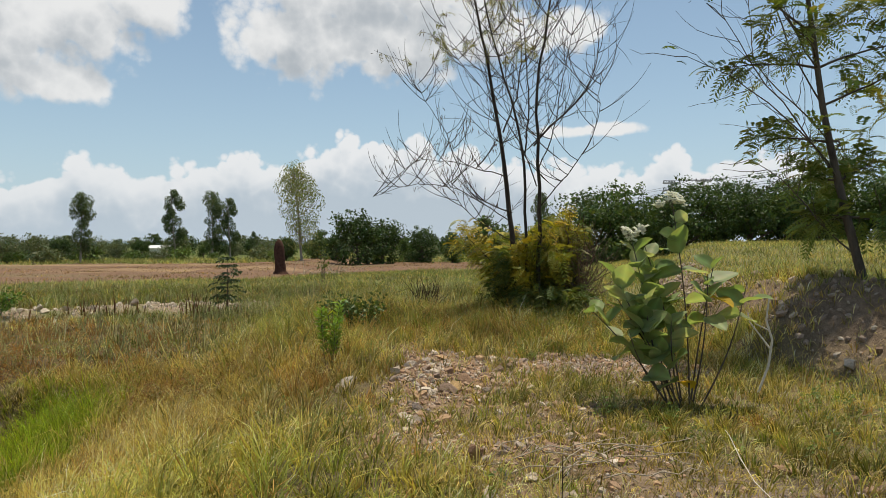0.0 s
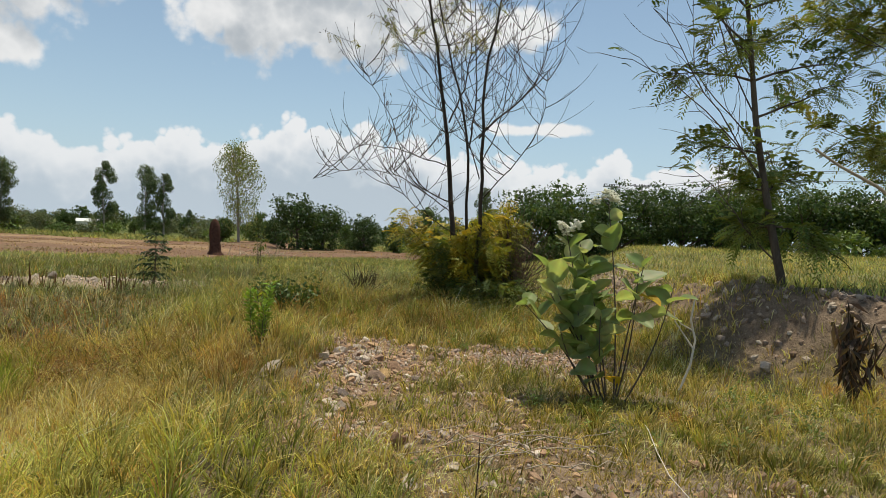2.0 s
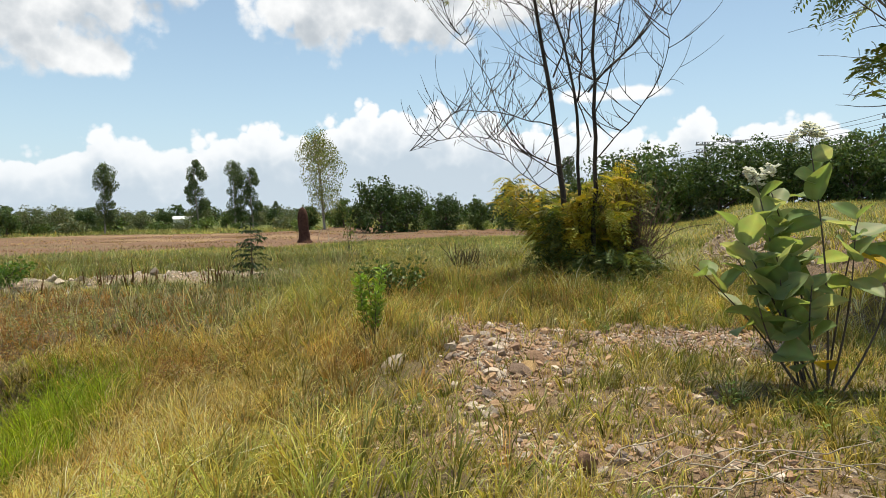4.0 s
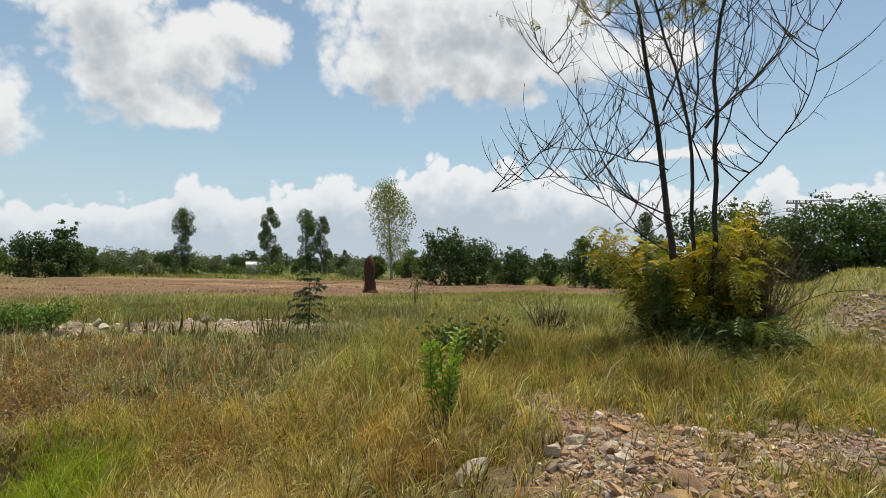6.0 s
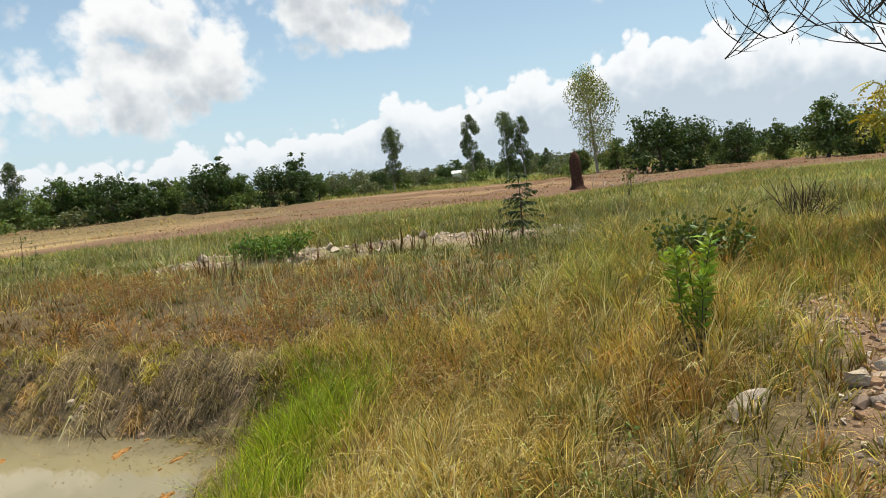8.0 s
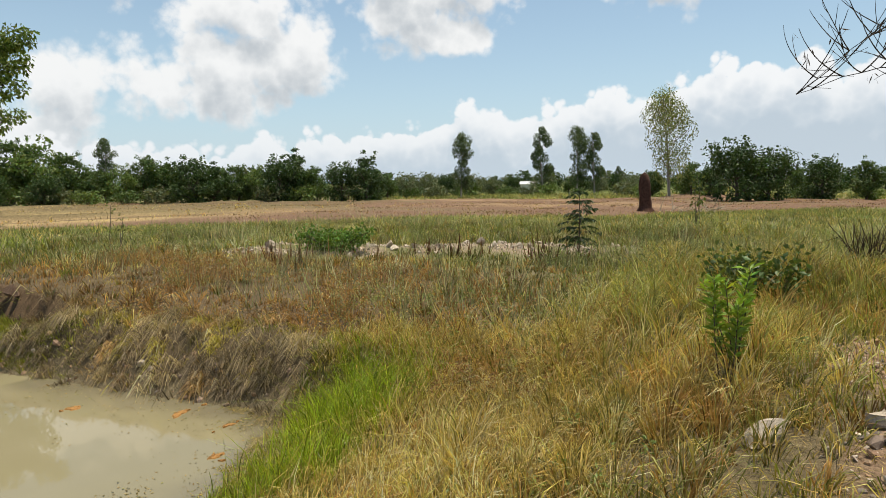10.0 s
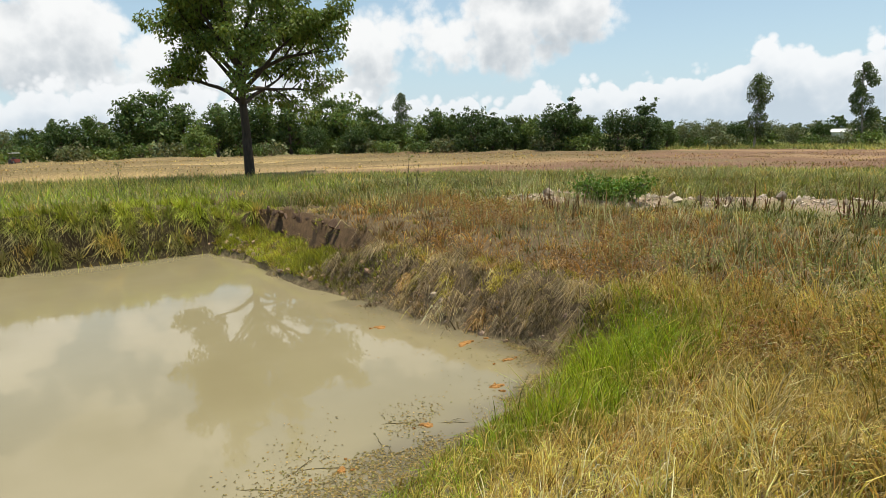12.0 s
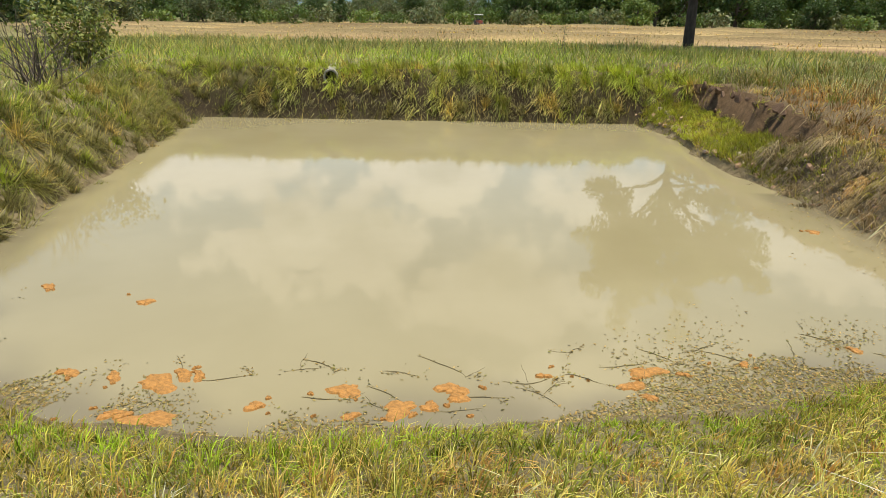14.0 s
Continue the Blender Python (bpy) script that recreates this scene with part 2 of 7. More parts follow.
PALEROCK = rock_material("pale_stone", (0.48, 0.39, 0.29), (0.60, 0.51, 0.40), (0.44, 0.36, 0.28))
EARTH = plain_material("red_termite_earth", (0.045, 0.024, 0.017), (0.11, 0.057, 0.04), 7.0, 0.95, 0.1)
WATER = water_material()
CLOD = plain_material("dark_crumbly_earth", (0.08, 0.05, 0.034), (0.20, 0.13, 0.088), 9.0, 0.95, 0.1)
POD = plain_material("dry_seed_pod", (0.07, 0.045, 0.025), (0.17, 0.11, 0.06), 12.0)
PETAL = leafy_material("cream_petal", 0.2, 0.45, 0.6, (1.0, 1.0, 0.92))
SCUM = plain_material("orange_algae", (0.18, 0.095, 0.03), (0.42, 0.205, 0.055), 45.0, 0.8)
LITTER = leafy_material("sodden_leaf_litter", 0.15, 0.1, 0.7)
SODDEN = bark_material("sodden_twig", (0.09, 0.075, 0.04), (0.20, 0.165, 0.09), 14.0)
CONCRETE = plain_material("weathered_concrete", (0.30, 0.29, 0.27), (0.46, 0.45, 0.42), 15.0, 0.9)
PLASTIC = plain_material("white_pipe_plastic", (0.18, 0.17, 0.14), (0.34, 0.32, 0.27), 10.0, 0.7)
WIRE = plain_material("dark_wire", (0.05, 0.05, 0.055), (0.09, 0.09, 0.1), 5.0, 0.6)
WHITEWALL = plain_material("white_painted_metal", (0.62, 0.62, 0.6), (0.78, 0.78, 0.76), 2.0, 0.6)
REDPAINT = plain_material("faded_red_paint", (0.20, 0.05, 0.04), (0.32, 0.10, 0.07), 4.0, 0.5)
# the hills' blue is distance haze put into their base colour
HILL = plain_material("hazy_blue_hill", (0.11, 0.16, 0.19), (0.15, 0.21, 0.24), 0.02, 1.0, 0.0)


# ---- mesh helpers ----
rng = np.random.default_rng(7)


def reseed(k):
    global rng
    rng = np.random.default_rng(k)


def mesh_np(name, verts, quads=None, tris=None, tint=None, key="tint", smooth=False):
    verts = np.asarray(verts, dtype=np.float32)
    quads = np.zeros((0, 4), int) if quads is None else np.asarray(quads, dtype=np.int32).reshape(-1, 4)
    tris = np.zeros((0, 3), int) if tris is None else np.asarray(tris, dtype=np.int32).reshape(-1, 3)
    me = bpy.data.meshes.new(name)
    nq, nt = len(quads), len(tris)
    me.vertices.add(len(verts))
    me.vertices.foreach_set("co", verts.ravel())
    me.loops.add(nq * 4 + nt * 3)
    me.loops.foreach_set("vertex_index", np.concatenate([quads.ravel(), tris.ravel()]).astype(np.int32))
    me.polygons.add(nq + nt)
    start = np.concatenate([np.arange(nq) * 4, nq * 4 + np.arange(nt) * 3]).astype(np.int32)
    me.polygons.foreach_set("loop_start", start)
    me.polygons.foreach_set("use_smooth", np.full(nq + nt, smooth, dtype=bool))
    me.update(calc_edges=True)
    if tint is not None:
        c = np.ones((len(verts), 4), dtype=np.float32)
        c[:, :3] = tint
        layer = me.color_attributes.new(key, "FLOAT_COLOR", "POINT")
        layer.data.foreach_set("color", c.ravel())
    return me


def put(name, me, mat, parent=None, label=""):
    """A mesh as one object, under its thing where one is given."""
    ob = new(name, me)
    if not me.materials:
        me.materials.append(mat)
    ob.parent = parent
    return tagged(ob, label) if label else ob


def thing(name, at, label, category, group="", turn=0.0, size=1.0):
    ob = new(name)
    ob.empty_display_size = 0.1
    ob.location, ob.rotation_euler, ob.scale = at, (0, 0, turn), (size, size, size)
    return tagged(ob, label, category, group)


class Tubes:
    """Round tapered tubes, gathered into one mesh."""

    def __init__(self):
        self.v, self.f, self.n = [], [], 0

    def add(self, pts, radii, sides=6):
        pts = np.asarray(pts, float)
        k = len(pts)
        tan = np.gradient(pts, axis=0)
        tan /= np.linalg.norm(tan, axis=1)[:, None] + 1e-9
        ref = np.array([0.31, 0.17, 0.93]) if abs(tan[0][2]) < 0.8 else np.array([0.9, 0.3, 0.1])
        a = np.cross(tan, ref)
        a /= np.linalg.norm(a, axis=1)[:, None] + 1e-9
        b = np.cross(tan, a)
        ang = np.arange(sides) * 2 * np.pi / sides
        ring = pts[:, None] + np.asarray(radii)[:, None, None] * (a[:, None] * np.cos(ang)[None, :, None] + b[:, None] * np.sin(ang)[None, :, None])
        self.v.append(ring.reshape(-1, 3))
        i, j = np.meshgrid(np.arange(k - 1), np.arange(sides), indexing="ij")
        j2 = (j + 1) % sides
        self.f.append(self.n + np.stack([i * sides + j, i * sides + j2, (i + 1) * sides + j2, (i + 1) * sides + j], -1).reshape(-1, 4))
        self.n += k * sides

    def mesh(self, name):
        return mesh_np(name, np.concatenate(self.v), np.concatenate(self.f), smooth=True)


def unit(v):
    v = np.asarray(v, float)
    return v / (np.linalg.norm(v) + 1e-9)


def stem(start, way, length, bend=(0, 0, 0), wiggle=0.08, k=7):
    """A wavering line from start that bends towards bend as it grows."""
    pts, p, d = [np.array(start, float)], np.array(start, float), unit(way)
    for _ in range(k):
        d = unit(d + np.asarray(bend) / k + rng.normal(0, wiggle, 3))
        p = p + d * length / k
        pts.append(p)
    return np.array(pts)


def taper(r0, r1, k):
    return np.linspace(r0, r1, k)


def leaf_mesh(name, pos, way, length, width, tint, droop=0.15, face=None):
    """Pointed leaves, each two folded triangles pairs: base, left, tip, right."""
    n = len(pos)
    way = way / (np.linalg.norm(way, axis=1)[:, None] + 1e-9)
    side = np.cross(way, rng.normal(0, 1, (n, 3)) if face is None else face)
    side /= np.linalg.norm(side, axis=1)[:, None] + 1e-9
    nor = np.cross(way, side)
    L, W = np.asarray(length).reshape(-1, 1) * np.ones((n, 1)), np.asarray(width).reshape(-1, 1) * np.ones((n, 1))
    mid = pos + way * L * 0.45 + nor * W * 0.18
    v = np.stack([pos, mid - side * W * 0.5, pos + way * L - np.array([0, 0, 1]) * L * droop, mid + side * W * 0.5], 1).reshape(-1, 3)
    i = np.arange(n) * 4
    return mesh_np(name, v, np.stack([i, i + 1, i + 2, i + 3], 1), tint=np.repeat(tint, 4, axis=0))


def shades(n, base, spread=0.25, warm=0.0):
    """n tints round a colour."""
    k = rng.normal(1, spread, (n, 1)).clip(0.45, 1.7)
    c = np.array(base)[None, :] * k
    c[:, 0] *= rng.normal(1 + warm, 0.12, n).clip(0.6, 1.6)
    return c.clip(0.004, 0.8)


def waves(x, y, s=1.0, seed=0):
    """Smooth wandering values, about -1 to 1."""
    r = np.random.default_rng(100 + seed)
    out = 0
    for k in range(6):
        a, f, p = r.uniform(0, 2 * np.pi), s * r.uniform(0.5, 2.2), r.uniform(0, 6.28)
        out = out + np.sin((x * np.cos(a) + y * np.sin(a)) * f + p + 1.3 * np.sin((x * np.sin(a) - y * np.cos(a)) * f * 0.7 + p))
    return out / 3.2


# ---- the lie of the land ----
WATER_Z = -1.1
BUNDS = (-33.0, -38.5, -45.0, -52.0, -60.0)
POND = np.array([(-14.85, -2.6), (-14.85, 6.9), (-13.6, 7.2), (-11.2, 7.25), (-8.1, 7.8), (-5.9, 8.2), (-5.35, 8.05), (-5.05, 7.1), (-4.75, 6.0),
                 (-4.35, 4.9), (-4.15, 3.6), (-3.9, 1.9), (-4.05, 0.9), (-4.7, -0.5), (-6.2, -1.4), (-8.0, -1.7), (-11.6, -2.2)])


def pond_distance(x, y):
    """Metres from the water's edge; minus inside."""
    best = np.full(x.shape, 1e9)
    inside = np.zeros(x.shape, bool)
    for a, b in zip(POND, np.roll(POND, -1, axis=0)):
        e = b - a
        t = (((x - a[0]) * e[0] + (y - a[1]) * e[1]) / (e @ e)).clip(0, 1)
        best = np.minimum(best, np.hypot(x - a[0] - t * e[0], y - a[1] - t * e[1]))
        cross = (a[1] > y) != (b[1] > y)
        with np.errstate(divide="ignore", invalid="ignore"):
            inside ^= cross & (x < (b[0] - a[0]) * (y - a[1]) / (b[1] - a[1] + 1e-12) + a[0])
    return np.where(inside, -best, best)


def smooth(a, b, x):
    t = ((x - a) / (b - a)).clip(0, 1)
    return t * t * (3 - 2 * t)


def mound_side(x, y):
    """How far a place lies behind the crest of the rubble bank on the east; minus before it."""
    crest = np.interp(y, [0, 6.5, 9, 14, 22, 40], [9.5, 6.6, 4.9, 5.1, 8.0, 16.0])
    return x - crest


def strip_across(x, y):
    """Metres north of the line along which the stony strip runs through the meadow."""
    return y - np.interp(x, [-12, -10.8, -8.4, -7, -5.5, -3.5], [12.4, 12.8, 13.6, 14.9, 15.8, 16.4]) - 0.3 + 0.15 * waves(x, y, 1.5, 14)


def land(x, y):
    x, y = np.asarray(x, float), np.asarray(y, float)
    d = pond_distance(x, y) + 0.04 * waves(x, y, 1.6, 1) + 0.03 * waves(x, y, 6, 2)
    far = np.hypot(x, y)
    z = -0.04 - 0.06 * smooth(6, 14, far) - 0.01 * (far - 20).clip(0, 60) + 0.035 * waves(x, y, 0.5, 3) * smooth(2, 8, far) + 0.018 * waves(x, y, 2.6, 4)
    z = z + 0.05 * waves(x, y, 0.12, 5) * smooth(20, 50, far)
    # a low heap of stones at the gravel's west end
    z = z + 0.09 * np.exp(-(((x + 0.2) / 0.7) ** 2 + ((y - 8.1) / 0.9) ** 2))
    # the low stony ridge in the meadow
    z = z + 0.11 * smooth(1.5, 0.1, np.abs(strip_across(x, y))) * smooth(-12.3, -11, x) * smooth(-3.2, -5.0, x)
    # a swell under the yellow bush
    z = z + 0.26 * np.exp(-(((x - 1.9) / 2.0) ** 2 + ((y - 13.0) / 1.9) ** 2))
    # low bunds across the stubble field
    for bx in BUNDS:
        z = z + 0.24 * np.exp(-((x - bx - 0.08 * y - 0.5 * waves(x, y, 0.15, 17)) / 0.55) ** 2) * smooth(-29, -31, x) * smooth(55, 45, y)
    # the rubble bank and the raised ground behind it
    m = mound_side(x, y) + 0.25 * waves(x, y, 1.2, 6)
    high = np.interp(y, [-5, 5, 9, 14, 22, 60], [0.5, 0.78, 1.1, 0.8, 0.5, 0.55])
    z = z + high * smooth(-1.5, 0.35, m) + 0.05 * waves(x, y, 4.5, 7) * smooth(-1.6, -0.8, m) * (1 - smooth(0, 0.8, m))
    # the ground climbs towards the hedge in the north-east
    bearing = np.degrees(np.arctan2(-(x + 0.9), y - 3.4))
    z = z + 1.25 * smooth(10, 34, np.hypot(x + 0.9, y - 3.4)) * smooth(-9, -29, bearing) * smooth(-115, -90, bearing)
    # pond banks: gentle on this side, steep on the others
    east = np.interp(y, [-2, -0.5, 0.9, 1.9, 3.6, 4.9, 6.0, 7.1, 8.1], [-8, -4.7, -4.05, -3.9, -4.15, -4.35, -4.75, -5.05, -5.4])
    north = np.interp(x, [-14.85, -11.2, -8.1, -5.9], [7.0, 7.25, 7.8, 8.2])
    parts = [(x - east).clip(0.01), (y - north).clip(0), (-14.85 - x).clip(0), (-1.9 - y).clip(0)]
    total = sum(parts) + 1e-6
    gentle = np.interp(y, [4.2, 7.0], [2.7, 4.6])
    width = (gentle * parts[0] + 1.55 * parts[1] + 0.75 * parts[2] + 1.3 * parts[3]) / total
    rise = (d / width.clip(0.4)).clip(0, 1)
    rise = rise ** 0.85 * (1.06 - 0.06 * rise)
    # the north side: a steep scarp, then a long gentle slope up to the meadow
    steep = parts[1] / total
    rise = rise * (1 - steep) + steep * (0.56 * smooth(0.02, 0.6, d) + 0.44 * (d / 4.2).clip(0, 1))
    z = np.where(d > 0, WATER_Z + (z - WATER_Z) * rise, WATER_Z - 0.4 * (-d).clip(0, 1.2))
    z = z + 0.09 * waves(x, y, 3.2, 18) * smooth(0.2, 0.7, d) * smooth(2.2, 1.2, d) * (y > 7.2)
    # a low undercut cliff along it
    cliff = np.exp(-(((x + 12.5) / 2.5) ** 6)) * smooth(6.9, 7.2, y)
    shelf = WATER_Z + 0.12 + 0.42 * d.clip(0, 1) + 0.04 * waves(x, y, 3, 8)
    step = smooth(0.84, 0.9, d + 0.10 * waves(x, y, 4, 9))
    top = np.maximum(z, -0.16 + 0.04 * waves(x, y, 2, 19))
    return np.where(d > 0, z * (1 - cliff) + cliff * (shelf * (1 - step) + top * step), z)


def zone_masks(x, y):
    d = pond_distance(x, y)
    far = np.hypot(x, y)
    w = waves(x, y, 0.35, 11)
    edge = np.interp(x, [-60, -29, -27, -24, -16, -9, -2, 8], [-40, -14, 5, 17, 25, 30.5, 43, 50])
    inward = np.minimum(y - edge, 60) + 1.2 * w
    field = smooth(-0.5, 1.5, inward) * (x < 12)
    heap = 1.15 - np.hypot((x + 0.1) / 0.95, (y - 7.2) / 2.3)
    heap = np.maximum(heap, 1.0 - np.hypot((x + 0.55 + 0.16 * (y - 8.8)) / 0.42, (y - 8.9) / 1.6))
    flat = 1.1 - np.hypot((x - 1.5) / 1.9, (y - 8.3) / 1.15)
    gravel = (np.maximum(heap, flat) + 0.25 * waves(x, y, 1.5, 12) + 0.2 * waves(x, y, 4.2, 16)).clip(0, 1)
    near = (1.15 - np.hypot((x - 1.5) / 1.8, (y - 3.5) / 1.4) + 0.25 * waves(x, y, 1.9, 13)).clip(0, 1)
    path = 0.6 * smooth(0.0, 0.6, 1.15 - np.hypot((x - 0.6) / 0.95, (y - 5.3) / 1.5) + 0.35 * waves(x, y, 2.3, 37))
    gravel = np.maximum(np.maximum(smooth(0.05, 0.6, gravel), path), 0.85 * smooth(0.1, 0.6, near))
    m = mound_side(x, y)
    rubble = smooth(-0.95, -0.45, m + 0.25 * waves(x, y, 1.7, 61)) * (1 - smooth(0.1, 0.7, m)) * smooth(5.0, 7.0, y) * (1 - smooth(19, 24, y))
    return d, far, field, gravel, m, rubble


def pale_strip(x, y):
    """The stony strip of bare pale soil across the meadow."""
    return smooth(1.3, 0.6, np.abs(strip_across(x, y))) * smooth(-12, -11, x) * smooth(-3.5, -5.5, x) * smooth(-1.1, -0.2, waves(x, y, 0.9, 15))


def ground_axis(lo, hi, step, limit):
    core = np.arange(lo, hi + step / 2, step)
    out, s = [], step
    while sum(out) < limit:
        s *= 1.13
        out.append(s)
    tail = np.cumsum(out)
    return np.concatenate([lo - tail[::-1], core, hi + tail])


def build_ground():
    xs, ys = ground_axis(-17, 9, 0.17, 2600), ground_axis(-4, 18, 0.17, 2600)
    xs = np.unique(np.concatenate([xs[xs < -66], np.arange(-66, -17, 0.42), xs[xs > -17.05]]))
    ys = np.unique(np.concatenate([ys[ys < 18.05], np.arange(18.4, 72, 0.8), ys[ys > 72]]))
    X, Y = np.meshgrid(xs, ys, indexing="ij")
    Z = land(X, Y)
    d, far, field, gravel, m, rubble = zone_masks(X, Y)
    Z = Z + field * 0.05 * waves(X, Y, 0.9, 21)
    nx, ny = X.shape
    c = np.ones((nx, ny, 3)) * np.array((0.20, 0.158, 0.09))
    w = waves(X, Y, 0.8, 22)[..., None]
    c = c * (1 + 0.18 * w)

    def lay(col, mask):
        nonlocal c
        c = c * (1 - mask[..., None]) + np.array(col) * mask[..., None]

    lay((0.205, 0.20, 0.085), smooth(11, 17, far) * 0.85)
    lay((0.13, 0.15, 0.04), smooth(80, 120, far))
    # ploughed field: red earth ahead, straw stubble to the west
    stubble = smooth(-24, -29, X) * smooth(40, 20, Y)
    lay((0.21, 0.128, 0.082), field * (1 - smooth(72, 80, far)))
    lay((0.43, 0.32, 0.155), field * stubble * (1 - smooth(72, 80, far)))
    bands = 0.5 + 0.5 * np.sin(0.9 * X + 0.25 * Y + 1.5 * waves(X, Y, 0.1, 23))
    lay((0.30, 0.21, 0.12), field * stubble * bands * 0.6 * (1 - smooth(72, 80, far)))
    # trodden furrows: brown streaks in the straw, tan edges in the red earth
    streak = smooth(0.15, 0.75, waves(X, Y * 0.13, 0.95, 28)) * (0.5 + 0.5 * smooth(-0.5, 0.5, waves(X, Y, 0.25, 29)))
    lay((0.16, 0.105, 0.06), field * stubble * streak * 0.9 * (1 - smooth(72, 80, far)))
    ridge = smooth(0.35, 0.8, waves(X * 0.15 + 0.2 * Y, Y, 0.5, 30))
    lay((0.36, 0.25, 0.14), field * (1 - stubble) * ridge * 0.7 * (1 - smooth(72, 80, far)))
    lay((0.20, 0.18, 0.09), field * (1 - stubble) * smooth(0.2, 0.8, waves(X * 0.2, Y, 0.4, 31)) * 0.4 * (1 - smooth(72, 80, far)))
    lay((0.36, 0.27, 0.20), pale_strip(X, Y) * 0.9 * smooth(-0.7, 0.2, waves(X, Y, 2.4, 32)))
    grey = smooth(0.9, 1.8, X + 0.3 * waves(X, Y, 1.1, 26))
    lay((0.30, 0.20, 0.13), gravel * 0.95)
    lay((0.27, 0.225, 0.195), gravel * grey * 0.8)
    lay((0.26, 0.19, 0.135), rubble * 0.9)
    lay((0.23, 0.20, 0.12), smooth(2.6, 0.6, d) * (d > 0) * 0.8)
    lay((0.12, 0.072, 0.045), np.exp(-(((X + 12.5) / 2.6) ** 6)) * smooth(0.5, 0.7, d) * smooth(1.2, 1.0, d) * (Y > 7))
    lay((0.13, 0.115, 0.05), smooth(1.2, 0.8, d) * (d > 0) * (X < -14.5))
    # shade of the far bank's hollows, put into the soil as near-black patches
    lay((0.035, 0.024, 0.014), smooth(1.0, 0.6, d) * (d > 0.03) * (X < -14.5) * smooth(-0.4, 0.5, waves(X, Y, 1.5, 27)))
    lay((0.13, 0.088, 0.05), smooth(5.0, 3.0, d) * (d > 0.15) * (Y > 7.3) * (X < -4.6) * 0.75)
    for bx in BUNDS:
        lay((0.16, 0.13, 0.065), np.exp(-((X - bx - 0.08 * Y - 0.5 * waves(X, Y, 0.15, 17)) / 0.7) ** 2) * smooth(-29, -31, X) * smooth(55, 45, Y) * 0.8)
    lay((0.19, 0.15, 0.09), smooth(0.3, 0.05, d) * 0.8 * (X > -14.4))
    # the hollows' shade carried down to the waterline in the soil colour
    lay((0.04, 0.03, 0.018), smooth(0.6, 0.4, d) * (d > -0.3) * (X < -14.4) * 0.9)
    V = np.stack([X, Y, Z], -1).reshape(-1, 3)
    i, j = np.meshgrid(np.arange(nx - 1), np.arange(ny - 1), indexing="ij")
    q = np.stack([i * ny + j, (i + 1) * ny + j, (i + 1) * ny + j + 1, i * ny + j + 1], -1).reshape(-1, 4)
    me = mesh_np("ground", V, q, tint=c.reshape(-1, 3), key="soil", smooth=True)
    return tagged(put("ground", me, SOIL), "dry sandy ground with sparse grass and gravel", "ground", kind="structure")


build_ground()
wx, wy = np.meshgrid(np.arange(-15.7, -3.1, 0.1), np.arange(-3.6, 8.9, 0.1), indexing="ij")
shoal = smooth(-0.55, -0.05, pond_distance(wx, wy) + 0.18 * waves(wx, wy, 1.4, 24) + 0.1 * waves(wx, wy, 5, 25)) * (wx > -9.5)
wi, wj = np.meshgrid(np.arange(wx.shape[0] - 1), np.arange(wx.shape[1] - 1), indexing="ij")
wn = wx.shape[1]
water_me = mesh_np("water", np.stack([wx, wy, np.full(wx.shape, WATER_Z)], -1).reshape(-1, 3), np.stack([wi * wn + wj, (wi + 1) * wn + wj, (wi + 1) * wn + wj + 1, wi * wn + wj + 1], -1).reshape(-1, 4),
                   tint=np.repeat(shoal.reshape(-1, 1), 3, axis=1), key="shoal")
tagged(put("water", water_me, WATER), "still muddy khaki pond water reflecting sky", "pond water", kind="structure")


def spot(x, y, sink=0.0):
    return (x, y, float(land(np.array([x]), np.array([y]))[0]) - sink)


def polar(az, dist, sink=0.0):
    """A place by its bearing (left of +y) and distance from the bank where the walk ends."""
    a = radians(az)
    return spot(-0.9 - math.sin(a) * dist, 3.4 + math.cos(a) * dist, sink)


# ---- grass ----
def blade_mesh(name, P, h, w, lean, az, tint, curl=0.5, fine=True, low=0.12):
    n = len(P)
    out = np.stack([np.cos(az), np.sin(az), np.zeros(n)], 1)
    side = np.stack([-np.sin(az + 0.9), np.cos(az + 0.9), np.zeros(n)], 1)
    up = np.array([0, 0, 1.0])
    h, w, lean = h[:, None], w[:, None], lean[:, None]
    m = P + up * h * 0.55 * np.sqrt((1 - 0.3 * lean ** 2).clip(0.1)) + out * h * lean * 0.3
    t = P + up * h * (1 - curl * lean ** 2).clip(low) + out * h * lean * 0.9
    if not fine:
        v = np.stack([P - side * w * 0.5, P + side * w * 0.5, t], 1).reshape(-1, 3)
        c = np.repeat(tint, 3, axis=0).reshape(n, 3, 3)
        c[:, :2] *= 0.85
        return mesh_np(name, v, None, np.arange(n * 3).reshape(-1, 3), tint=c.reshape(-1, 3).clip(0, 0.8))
    v = np.stack([P - side * w * 0.5, P + side * w * 0.5, m + side * w * 0.38, m - side * w * 0.38, t], 1).reshape(-1, 3)
    i = np.arange(n) * 5
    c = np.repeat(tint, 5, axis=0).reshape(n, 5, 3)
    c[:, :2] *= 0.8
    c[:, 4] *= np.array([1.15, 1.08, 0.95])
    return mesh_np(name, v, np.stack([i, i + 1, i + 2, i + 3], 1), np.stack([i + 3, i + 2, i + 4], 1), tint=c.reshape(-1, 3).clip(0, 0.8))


def scatter(n, box, density):
    """About n places in the box, thinned by density(x, y), gathered in tufts."""
    x, y = rng.uniform(box[0], box[1], n), rng.uniform(box[2], box[3], n)
    keep = rng.uniform(0, 1, n) < density(x, y)
    return x[keep], y[keep]


